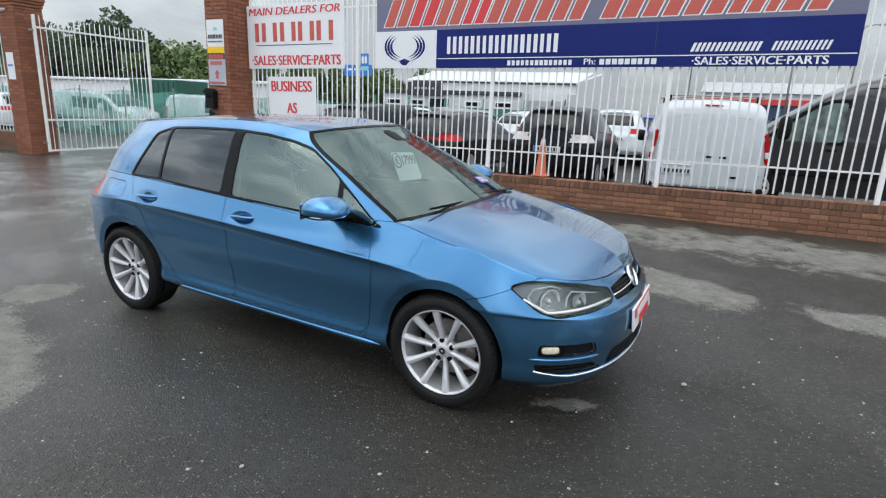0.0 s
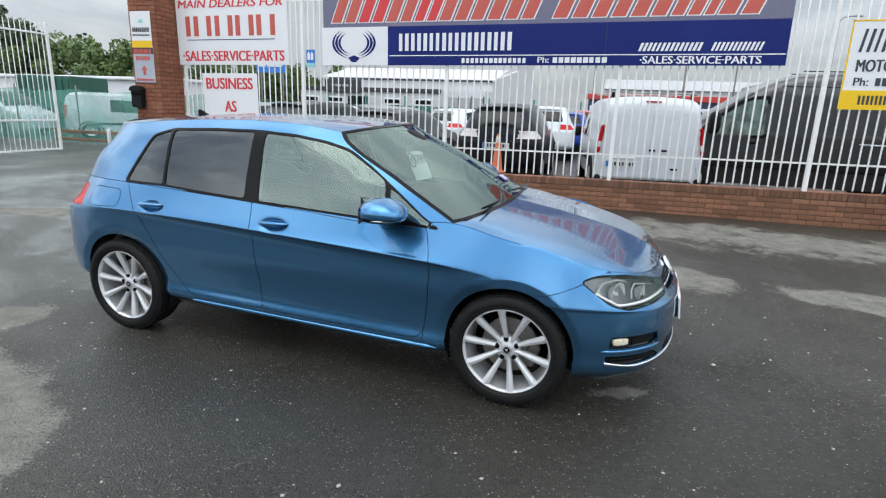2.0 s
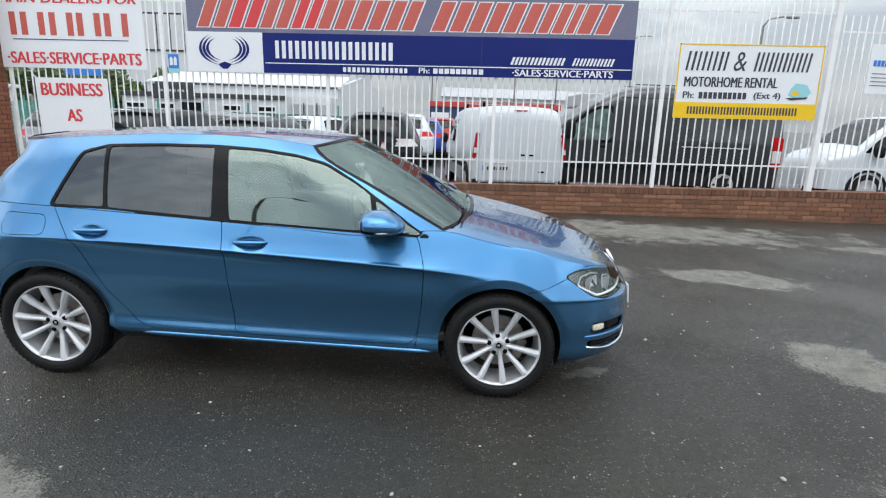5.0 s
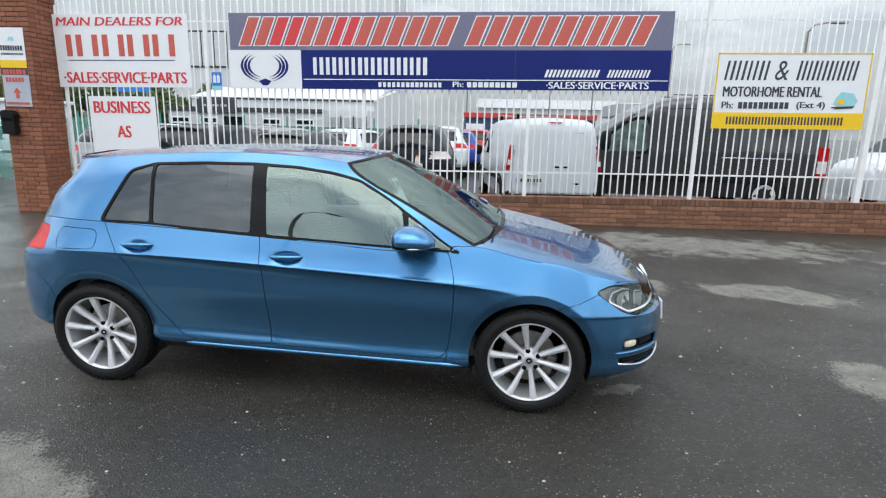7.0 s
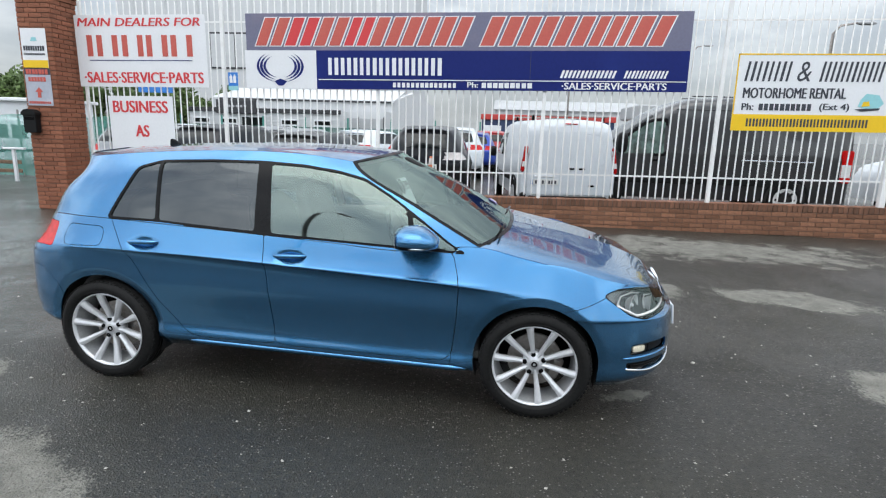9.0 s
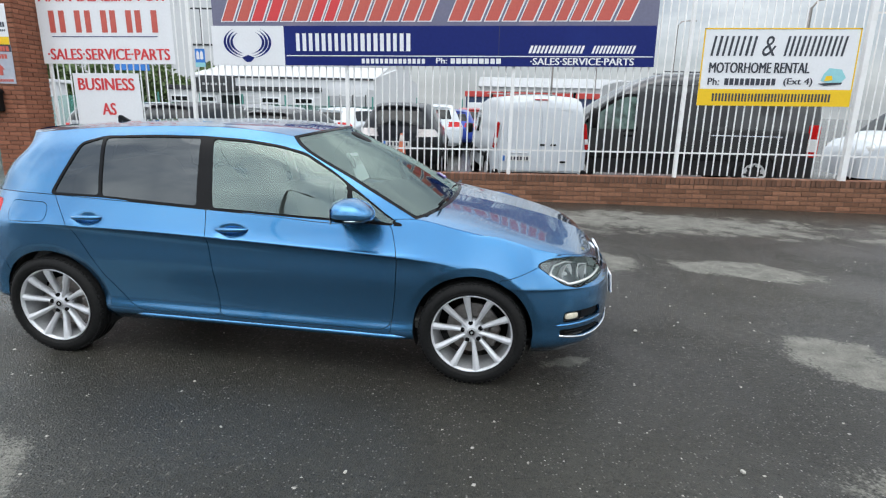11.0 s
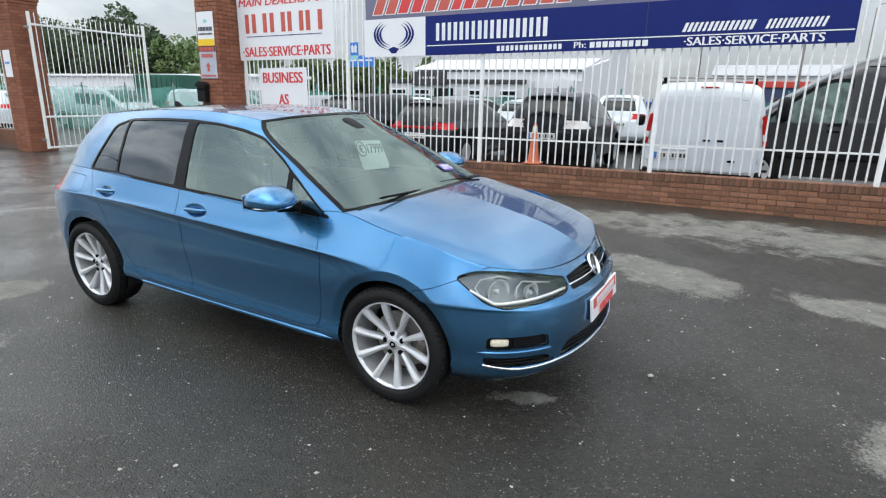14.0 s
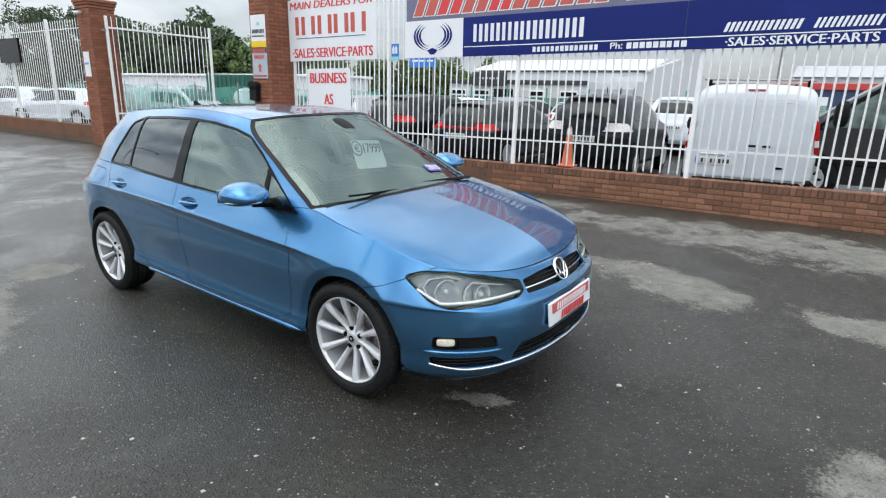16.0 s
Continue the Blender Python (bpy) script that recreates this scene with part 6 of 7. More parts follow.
def parked_car(x, y, heading, paint, label, sx=1.0, sy=1.0, sz=1.0, ride=0.0, group="parked cars", glow_band=False, skirt=False, plate=True, z=None, lens=None):
    """A parked car; its tail stands at x, y and it points along heading (degrees from east)."""
    gz = (ground_z(x, y) if z is None else z)
    root = pose(x, y, gz, 0, 0, heading) @ Matrix.Translation((3.36 * sx, 0, 0))
    t = thing("parked_car", label, "car", root, group)
    grow = Matrix.Translation((0, 0, ride)) @ Matrix.Diagonal((sx, sy, sz, 1))
    key = paint.name
    if key not in PAINT_MESH:
        PAINT_MESH[key] = (recolour(FAR["body"], paint), recolour(FAR["rear_bumper"], paint))
    b, rb = PAINT_MESH[key]
    part("body", b, None, t, m=grow)
    if skirt:
        part("rear_bumper", recolour(FAR["rear_bumper"], PLASTIC), None, t, "black plastic rear bumper", grow)
    else:
        part("rear_bumper", rb, None, t, m=grow)
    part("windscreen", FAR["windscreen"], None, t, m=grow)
    part("tailgate_glass", FAR["tailgate_glass"], None, t, m=grow)
    part("grille", FAR["grille"], None, t, m=grow)
    for k in "rl":
        part("side_glass", FAR["side_glass" + k], None, t, m=grow)
        part("tail_lamp", recolour(FAR["tail_lamp" + k], lens) if lens else FAR["tail_lamp" + k], None, t, "pale rear lamp" if lens else "red rear lamp", grow)
        part("head_lamp", FAR["head_lamp" + k], None, t, m=grow)
    for cx in (0, AXLE_R):
        for s in (-1, 1):
            w = part("tyre", WHEEL_FAR, None, t, m=pose(cx * sx, s * .765 * sy, .317, 0, 0, 0 if s < 0 else 180))
            part("rim", RIM_FAR, None, w, m=Matrix.Translation((0, -.012, 0)))
    part("underbody", box(3.7 * sx, 1.5 * sy, .25, .02, (-1.25 * sx, 0, .32 + ride)), DARK, t)
    if plate:
        number_plate(t, pose(-3.385 * sx, 0, .70 * sz + ride, 0, 0, -90))
    if glow_band:
        part("lamp_band", box(.02, 1.3 * sy, .05, .008), RED_LENS, t, "red lamp band across the tail", pose(-3.33 * sx, 0, .87 * sz + ride))
    return t


parked_car(-1.80, 8.0, 92, PAINT_CHARCOAL, "dark grey crossover parked tail towards the railings", 0.98, 0.98, 1.06, 0.05, skirt=True, lens=PALE_LAMP)
parked_car(-4.62, 8.15, 88, PAINT_BLACK, "black saloon with red lamp band parked behind railings", 1.05, 0.98, 0.97, 0.0, glow_band=True)
parked_car(-6.95, 8.4, 84, PAINT_CHARCOAL, "dark grey estate car parked behind railings", 1.05, 1.0, 1.02, 0.04)
for cx, cy, hd, pnt, lab, sz in (
        (-1.7, 14.6, 96, PAINT_WHITE, "white crossover parked in the second row", 1.1),
        (-1.35, 17.5, 94, PAINT_ROYAL, "royal blue hatchback parked in the yard", 1.0),
        (-0.75, 20.5, 94, PAINT_RED, "red hatchback parked in the yard", 1.05),
        (0.25, 24.0, 94, PAINT_SILVER, "silver hatchback parked in the yard", 1.0),
        (0.9, 27.5, 94, PAINT_WHITE, "white hatchback parked in the yard", 1.0),
        (-3.6, 15.2, 60, PAINT_SILVER, "silver hatchback parked in the second row", 1.0),
        (-5.6, 16.0, 70, PAINT_WHITE, "white hatchback parked in the second row", 0.98),
        (-8.2, 15.6, 65, PAINT_SILVER, "silver hatchback parked in the second row", 1.0),
        (-10.6, 15.8, 75, PAINT_WHITE, "white hatchback parked in the second row", 1.0),
        (-13.2, 16.4, 70, PAINT_CHARCOAL, "dark grey hatchback parked in the second row", 1.02),
        (-9.6, 9.6, 80, PAINT_SILVER, "silver hatchback parked near the pillar", 1.0),
        (-7.2, 20.5, 60, PAINT_WHITE, "white hatchback parked far off", 1.0),
        (-4.6, 21.0, 65, PAINT_RED, "red hatchback parked far off", 1.0),
        (-11.5, 21.5, 70, PAINT_SILVER, "silver hatchback parked far off", 1.05),
        (-16.0, 21.0, 60, PAINT_WHITE, "white hatchback parked far off", 1.05),
        (3.6, 30.0, 92, PAINT_CHARCOAL, "dark hatchback parked far off", 1.0)):
    parked_car(cx, cy, hd, pnt, lab, 1.0, 1.0, sz, 0.02)
# cars behind the far stretch of railing and behind the netting by the gate
for cx, cy, hd, pnt, lab in ((-21.5, 9.4, 200, PAINT_WHITE, "white hatchback beside the far railing"), (-24.5, 8.6, 195, PAINT_WHITE, "white hatchback beside the far railing")):
    parked_car(cx, cy, hd, pnt, lab, 1.0, 1.0, 1.0, 0.0)


class Hull:
    """A van's skin: roof heights and width scales at stations from tail to nose, drawn in above the waist."""

    def __init__(self, tops, width, top_in, waist, base=0.3, corner=0.16, lean=0.0):
        k = np.array(tops, float)
        self.half, self.top_in, self.waist, self.hi = width / 2, top_in, waist, k[:, 1].max()
        xs = np.unique(np.concatenate([k[:, 0], np.linspace(k[0, 0], k[-1, 0], 70)]))
        rows = []
        for x in xs:
            zt, ws = np.interp(x, k[:, 0], k[:, 1]), np.interp(x, k[:, 0], k[:, 2])
            r = min(corner, (zt - base) * .3)
            pts = []
            for z in np.linspace(base, zt - r, 14):
                pts.append((self.side(z) * ws, z))
            y0 = pts[-1][0]
            for j in range(1, 8):
                q = math.pi / 2 * j / 7
                pts.append((y0 - r * 1.15 * (1 - math.cos(q)), zt - r + r * math.sin(q)))
            ye = pts[-1][0]
            for u in (.75, .5, .25, 0):
                pts.append((ye * u, zt + .03 * (1 - u * u) * min(1, r / corner)))
            sl = lean * max(0.0, 1 - (x - xs[0]) / 0.6)
            rows.append([(x + sl * max(0, (z - .9)) ** 1.5, y, z) for y, z in pts])
        self.p, self.xs, self.knots = np.array(rows), xs, k

    def side(self, z):
        return self.half * (1 - self.top_in * (max(0.0, z - self.waist) / (self.hi - self.waist)) ** 1.3) * (1 - .03 * max(0.0, .7 - z))

    def skin(self, x0=-99, x1=99, first=0, last=99, out=0.0, close=True):
        """Both halves of the cells between two stations, as one mesh."""
        R, C = self.p.shape[:2]
        keep = [i for i in range(R) if x0 <= self.xs[i] <= x1]
        cols = range(first, min(last, C - 1) + 1)
        bm = bmesh.new()
        grids = []
        for s in (-1, 1):
            g = [[bm.verts.new((self.p[i, j, 0] + out * .4, s * (self.p[i, j, 1] + out * .5), self.p[i, j, 2] + out)) for j in cols] for i in keep]
            for a, b in zip(g[:-1], g[1:]):
                for j in range(len(a) - 1):
                    bm.faces.new((a[j], a[j + 1], b[j + 1], b[j]) if s > 0 else (b[j], b[j + 1], a[j + 1], a[j]))
            grids.append(g)
        if close:
            for i in (0, -1):
                bm.faces.new(grids[0][i] + grids[1][i][::-1])
        bmesh.ops.remove_doubles(bm, verts=bm.verts, dist=1e-4)
        bmesh.ops.recalc_face_normals(bm, faces=bm.faces)
        me = bm_mesh(bm, True)
        return me

    def plate(self, outline, s, out=0.006, thick=0.02, bevel=0.0):
        """A flat outline in x and z laid on one side of the skin."""
        bm = slab(outline, thick, bevel=bevel)
        for v in bm.verts:
            ws = np.interp(v.co.x, self.knots[:, 0], self.knots[:, 2])
            v.co.y = s * (self.side(v.co.z) * ws + out - v.co.y)
        bmesh.ops.recalc_face_normals(bm, faces=bm.faces)
        return bm


def van_wheel(parent, x, y, r=0.33, hub=None):
    k = r / .317
    w = part("tyre", WHEEL_FAR, None, parent, m=pose(x, y, r, 0, 0, 0 if y < 0 else 180) @ Matrix.Diagonal((k, 1, k, 1)))
    part("wheel_trim", recolour(RIM_FAR, hub) if hub else RIM_FAR, None, w, m=Matrix.Translation((0, -.012, 0)))
    for i in range(8 if hub else 0):
        a = math.pi * i / 4
        part("trim_slot", blob(.022, .008, .045, 2.5, 12), DARK, w, m=Matrix.Translation((.135 * math.sin(a), -.096, .135 * math.cos(a))) @ pose(0, 0, 0, 0, math.degrees(a), 0))
    arch = lathe([(r * 1.16, -.03), (r * 1.28, -.03), (r * 1.28, .03), (r * 1.16, .03)], 28, "Y", True)
    bmesh.ops.bisect_plane(arch, geom=arch.verts[:] + arch.edges[:] + arch.faces[:], plane_co=(0, 0, -.05), plane_no=(0, 0, 1), clear_inner=True)
    part("arch_lip", arch, PLASTIC, parent, m=Matrix.Translation((x, y - math.copysign(.08, y) * -1.05, r)))
    part("arch_shadow", lathe([(0, -.01), (r * 1.17, -.01), (r * 1.17, .01), (0, .01)], 28, "Y"), DARK, parent, m=Matrix.Translation((x, y + math.copysign(.03, y), r + .02)))


SMALL_VAN = Hull([(0, 1.60, .93), (.04, 1.74, .975), (.12, 1.83, 1), (.3, 1.865, 1), (2.3, 1.87, 1), (3.0, 1.80, 1), (3.3, 1.64, .99), (3.55, 1.45, .98), (3.85, 1.14, .97), (4.3, 1.02, .93), (4.46, .85, .86), (4.5, .6, .78)], 1.78, .17, .95, .30, .14, .10)


def small_van(x, y, heading, label, paint, tall=1.0, bars_on=True):
    """A small panel van; its rear doors stand at x, y and its nose points along heading."""
    t = thing("panel_van", label, "van", pose(x, y, ground_z(x, y), 0, 0, heading) @ Matrix.Diagonal((1, 1, tall, 1)), "parked vans")
    h = SMALL_VAN
    part("body", recolour(h.skin(), paint), None, t)
    # rear doors follow the tail, a fine gap between the two
    for s in (-1, 1):
        bm = bmesh.new()
        g = []
        for z in np.linspace(.42, 1.74, 16):
            top = max(0.0, (z - 1.55) / .19)
            wide = h.side(z) * .93 - .05 - .14 * top ** 2.2
            g.append([bm.verts.new((.10 * max(0, z - .9) ** 1.5 - .028 - .022 * (1 - (u * .9) ** 2) + .03 * top ** 2, s * (.0022 + (wide - .0022) * u), z)) for u in np.linspace(0, 1, 8)])
        for a, b in zip(g[:-1], g[1:]):
            for j in range(7):
                bm.faces.new((a[j], a[j + 1], b[j + 1], b[j]))
        r = bmesh.ops.extrude_face_region(bm, geom=bm.faces[:])
        bmesh.ops.translate(bm, vec=(.03, 0, 0), verts=[v for v in r["geom"] if isinstance(v, bmesh.types.BMVert)])
        bmesh.ops.recalc_face_normals(bm, faces=bm.faces)
        d = part("rear_door", bm, paint, t)
        ring = [(.10 * max(0, z - .9) ** 1.5 - .040, s * yy, z) for yy, z in ((.10, 1.02), (.62, 1.02), (.665, 1.08), (.60, 1.52), (.54, 1.60), (.14, 1.61), (.09, 1.56))]
        part("pressed_edge", tube(ring, .004, 6, closed=True), paint, d, smooth=True)
        part("hinge", box(.03, .03, .09, .006, (.0, s * .77, 1.25)), paint, d)
        part("hinge", box(.03, .03, .09, .006, (-.015, s * .80, .62)), paint, d)
        lam = part("tail_lamp", box(.12, .065, .52, .02, segments=2), RED_LENS, t, "tall red and white rear lamp", pose(.045, s * .835, 1.10, s * 7, 3, 0))
        part("white_lens", box(.125, .06, .11, .01), WHITE_LENS, lam, m=Matrix.Translation((-.003, 0, -.1)))
        part("bumper_corner", box(.3, .1, .16, .03, (.12, s * .83, .36)), PLASTIC, t)
        van_wheel(t, .78, s * .80, .32)
        van_wheel(t, 3.58, s * .80, .32)
        part("window", h.plate([(3.02, 1.08), (3.72, 1.08), (3.45, 1.36), (3.12, 1.56), (2.45, 1.60), (2.45, 1.08)], s, .008), PANE_BLACK, t)
        part("window", h.plate([(1.45, 1.12), (2.35, 1.10), (2.35, 1.60), (1.45, 1.60)], s, .008), PANE_BLACK, t) if not bars_on else None
        part("side_moulding", box(2.2, .03, .10, .01, (2.0, s * .885, .62)), PLASTIC, t)
        part("door_mirror", blob(.10, .09, .13, 3, 16), PLASTIC, t, m=Matrix.Translation((3.5, s * .99, 1.12)), smooth=True)
        part("head_lamp", blob(.16, .12, .11, 3, 16), WHITE_LENS, t, m=Matrix.Translation((4.25, s * .70, .86)), smooth=True)
    for dy in (-.10, .09):
        part("door_handle", box(.03, .11, .035, .01), TRIM, t, "black door handle", Matrix.Translation((-.05, -.12 + dy, .93)))
    part("lock_cover", blob(.012, .06, .02, 2.4, 16), TRIM, t, m=Matrix.Translation((-.05, -.42, .60)), smooth=True)
    part("plate_lamp", box(.03, .40, .03, .008), SIGN_WHITE, t, m=Matrix.Translation((-.05, .45, .77)))
    number_plate(t, pose(-.058, .46, .66, 0, 0, -90))
    part("rear_step", box(.10, 1.5, .10, .03, (.03, 0, .34)), PLASTIC, t)
    part("windscreen", h.skin(3.02, 3.8, 19, 99, .006, False), PANE_BLACK, t)
    part("brake_lamp", box(.03, .26, .02, .006), RED_LENS, t, m=Matrix.Translation((.12, 0, 1.80)))
    for xx in (.35, 2.2) if bars_on else ():
        bar = part("roof_bar", box(.04, 1.5, .03, .01), STEEL, t, "grey roof bar", Matrix.Translation((xx, 0, 1.955)))
        for s in (-1, 1):
            part("bar_foot", box(.05, .05, .11, .01), TRIM, bar, m=Matrix.Translation((0, s * .66, -.05)))
    return t


small_van(0.97, 7.62, 98, "white panel van with roof bars parked tail towards the railings", PAINT_WHITE, .93)


LARGE_VAN = Hull([(0, 2.02, .965), (.05, 2.14, .99), (.2, 2.23, 1), (.9, 2.28, 1), (2.4, 2.28, 1), (3.0, 2.23, 1), (3.35, 2.13, 1), (3.6, 2.0, 1), (3.85, 1.84, 1), (4.35, 1.50, .99), (4.75, 1.21, .97), (5.0, 1.10, .94), (5.25, .98, .88), (5.42, .8, .80), (5.47, .55, .72)], 2.0, .17, 1.12, .30, .20)


def large_van(x_tail, y_side, label):
    """A long high-roofed panel van that stands along the railings, nose to the west."""
    W = 2.0
    t = thing("panel_van", label, "van", pose(x_tail, y_side + W / 2, ground_z(x_tail, y_side), 0, 0, 180), "parked vans")
    # here x runs from the tail to the nose
    h = LARGE_VAN
    part("body", recolour(h.skin(), PAINT_GREY), None, t)
    part("windscreen", h.skin(3.72, 4.70, 17, 99, .006, False), PANE_BLACK, t, "dark windscreen")
    for s in (-1, 1):
        yy = s * 1.0
        part("cab_window", h.plate(fillet([(3.50, 1.17), (4.55, 1.15), (4.30, 1.40), (3.90, 1.70), (3.72, 1.78), (3.50, 1.79)], .04), s, .008), PANE_GREEN_SHEEN, t, "cab side window with greenish reflections painted into its colour")
        part("window_frame", h.plate(fillet([(3.45, 1.12), (4.68, 1.10), (4.34, 1.44), (3.92, 1.76), (3.72, 1.84), (3.45, 1.85)], .05), s, .004), TRIM, t)
        for xa, xb in ((.50, 1.72), (1.95, 3.25)):
            part("blank_panel", h.plate(fillet([(xa, 1.20), (xb, 1.20), (xb, 1.86), (xa, 1.86)], .07), s, .010, .022, .006), PAINT_GREY, t)
        part("slide_rail", box(1.35, .03, .03, .006, (1.35, yy + s * .004, 1.08)), CHROME, t, "bright sliding door rail")
        part("side_moulding", box(3.5, .04, .13, .018, (2.65, yy + s * .004, .66)), PLASTIC, t)
        for xx in (3.36, 1.84):
            part("shut_line", h.plate([(xx, .48), (xx + .012, .48), (xx + .012, 1.98), (xx, 1.98)], s, .0015, .01), DARK, t)
        ring = [(x, s * (h.side(2.03) + .006), 2.03 + (2.03 - 2.03) * x) for x in np.linspace(.1, 3.3, 12)]
        part("gutter", tube(ring, .012, 6), PAINT_GREY, t, smooth=True)
        part("crease", h.plate([(.1, .93), (4.7, .93), (4.7, .975), (.1, .975)], s, .014, .02, .006), PAINT_GREY, t)
        lam = part("tail_lamp", box(.22, .14, .62, .02, segments=2), RED_LENS, t, "tall red and white rear lamp", Matrix.Translation((.10, yy - s * .055, 1.02)))
        part("white_lens", box(.19, .144, .26, .012), WHITE_LENS, lam, m=Matrix.Translation((.0, 0, -.08)))
        van_wheel(t, 1.12, s * .90, .345, WHITE_LENS)
        van_wheel(t, 4.62, s * .90, .345, WHITE_LENS)
        part("door_mirror", blob(.10, .13, .20, 3, 18), PLASTIC, t, m=Matrix.Translation((4.34, s * 1.17, 1.36)), smooth=True)
        part("door_handle", box(.16, .03, .04, .01, (3.62, yy + s * .005, 1.04)), TRIM, t)
        part("head_lamp", blob(.18, .14, .14, 3, 16), WHITE_LENS, t, m=Matrix.Translation((5.15, s * .78, .84)), smooth=True)
    part("front_bumper", box(.25, 1.7, .30, .06, (5.38, 0, .45)), PLASTIC, t)
    part("roof_rib", box(2.4, .03, .02, .008, (1.7, -.4, 2.31)), PAINT_GREY, t)
    part("roof_rib", box(2.4, .03, .02, .008, (1.7, .4, 2.31)), PAINT_GREY, t)
    return t


large_van(6.38, 8.6, "dark grey high-roofed panel van parked along the railings")
small_van(12.0, 9.7, 179, "white panel van parked beyond the grey van", PAINT_WHITE, bars_on=False)
small_van(-24.6, 12.6, 8, "white panel van parked behind green netting", PAINT_WHITE, .86, bars_on=False)
small_van(-18.9, 13.4, 38, "white panel van parked behind green netting by the gate", PAINT_WHITE, .86, bars_on=False)


def cone(m):
    t = thing("traffic_cone", "faded orange traffic cone on the brick wall", "traffic cone", m)
    CONE = surface("faded_orange_plastic", (0.62, 0.16, 0.07), 0.55, grain=40, spread=0.1, stain=8, stain_amount=0.35, stain_color=(0.5, 0.3, 0.2))
    part("base", box(.26, .26, .03, .01, (0, 0, .015)), CONE, t)
    part("cone", lathe([(.105, .03), (.09, .06), (.03, .60), (.022, .63), (.018, .63), (.02, .58)], 24), CONE, t, smooth=True)
    part("sleeve", lathe([(.043, .49), (.032, .595), (.034, .6), (.046, .49)], 24), surface("grey_sleeve", (0.5, 0.45, 0.42), 0.5), t, smooth=True)
    return t


cone(pose(-1.47, 6.60, 0.53))

# ---- buildings ----
CLAD = surface("pale_wall_cladding", (0.62, 0.63, 0.64), 0.5, grain=6, spread=0.04, stain=0.4, stain_amount=0.2, stain_color=(0.48, 0.49, 0.5), bump=0.02)
CLAD_GREY = surface("grey_slatted_cladding", (0.58, 0.59, 0.60), 0.5, grain=6, spread=0.05, stain=0.6, stain_amount=0.2)
FASCIA = surface("dark_fascia", (0.035, 0.036, 0.04), 0.4, grain=8, spread=0.1)
NAVY_WALL = surface("navy_shop_wall", (0.03, 0.05, 0.12), 0.5, grain=8, spread=0.1)
SHOP_RED = surface("red_shop_fascia", (0.50, 0.05, 0.04), 0.45, grain=8, spread=0.08)
ROOF_GREY = surface("grey_roof_sheet", (0.42, 0.43, 0.44), 0.5, grain=5, spread=0.06, stain=0.5, stain_amount=0.3)
MESH_GREEN = surface("green_mesh_fence", (0.07, 0.26, 0.22), 0.6, grain=12, spread=0.2)

showroom = thing("showroom_building", "long pale clad showroom with gable end and dark fascia", "building", pose(-7.9, 35.0, 0.1, 0, 0, 0))
# x runs west as negative
bm = slab([(0, 0), (0, 3.25), (4.0, 4.15), (8.0, 3.25), (8.0, 0)], .25, pose(0, 0, 0, 0, 0, 76))
part("gable_wall", bm, CLAD, showroom)
part("front_wall", box(12.6, .25, 3.25, .0, (-6.3, .13, 1.625)), CLAD, showroom)
part("roof", slab([(0, 0), (0, .12), (4.2, 1.02), (4.2, .90)], 12.8, pose(.2, -.15, 3.2, 0, 0, 90)), CLAD, showroom)
for i in range(21):
    part("cladding_rib", box(.05, .06, 3.2, .0, (-.3 - .6 * i, -.02, 1.62)), CLAD, showroom)
part("gutter", box(12, .16, .12, .02, (-6.0, -.1, 3.22)), FASCIA, showroom)
annex = thing("showroom_annex", "low showroom front with dark fascia and white framed windows", "building", pose(-10.4, 31.5, 0.1))
part("wall", box(9.8, 3.0, 2.5, .0, (-4.9, 1.5, 1.25)), CLAD_GREY, annex)
for i in range(12):
    part("cladding_board", box(9.8, .03, .14, .01, (-4.9, -.015, .15 + .16 * i)), CLAD_GREY, annex)
part("fascia", box(9.9, .12, .26, .02, (-4.9, -.06, 2.4)), FASCIA, annex)
part("name_board", box(2.6, .08, .85, .02, (-6.6, -.16, 2.58)), FASCIA, annex, "dark name board with pale shapes")
for i in range(6):
    part("name_shape", box(.15, .02, .13, .0, (-7.3 + .26 * i, -.21, 2.62)), ROOF_GREY, annex)
for wx in (-1.1, -3.2, -7.2, -9.0):
    w = part("window", box(1.15, .05, 1.35, .01, (wx, -.04, 1.25)), SIGN_WHITE, annex, "white framed shop window")
    for dx in (-.27, .27):
        part("pane", box(.46, .02, .85, .0, (wx + dx, -.075, 1.08)), PANE_LIT, w)
    part("pane", box(1.0, .02, .24, .0, (wx, -.075, 1.72)), PANE_BLACK, w)
part("doorway", box(1.4, .05, 1.95, .01, (-5.6, -.04, 1.0)), PANE_BLACK, annex)
roller = thing("side_shed", "pale clad shed with tall doors beside the showroom", "building", pose(-8.0, 33.0, 0.1))
part("wall", box(2.6, 2.0, 2.55, 0, (-1.2, 1.0, 1.28)), CLAD, roller)
for i in range(3):
    part("door_leaf", box(.7, .06, 2.1, .01, (-2.05 + .82 * i, -.03, 1.05)), ROOF_GREY, roller)
    part("door_edge", box(.05, .07, 2.2, .01, (-1.64 + .82 * i, -.04, 1.1)), FASCIA, roller)

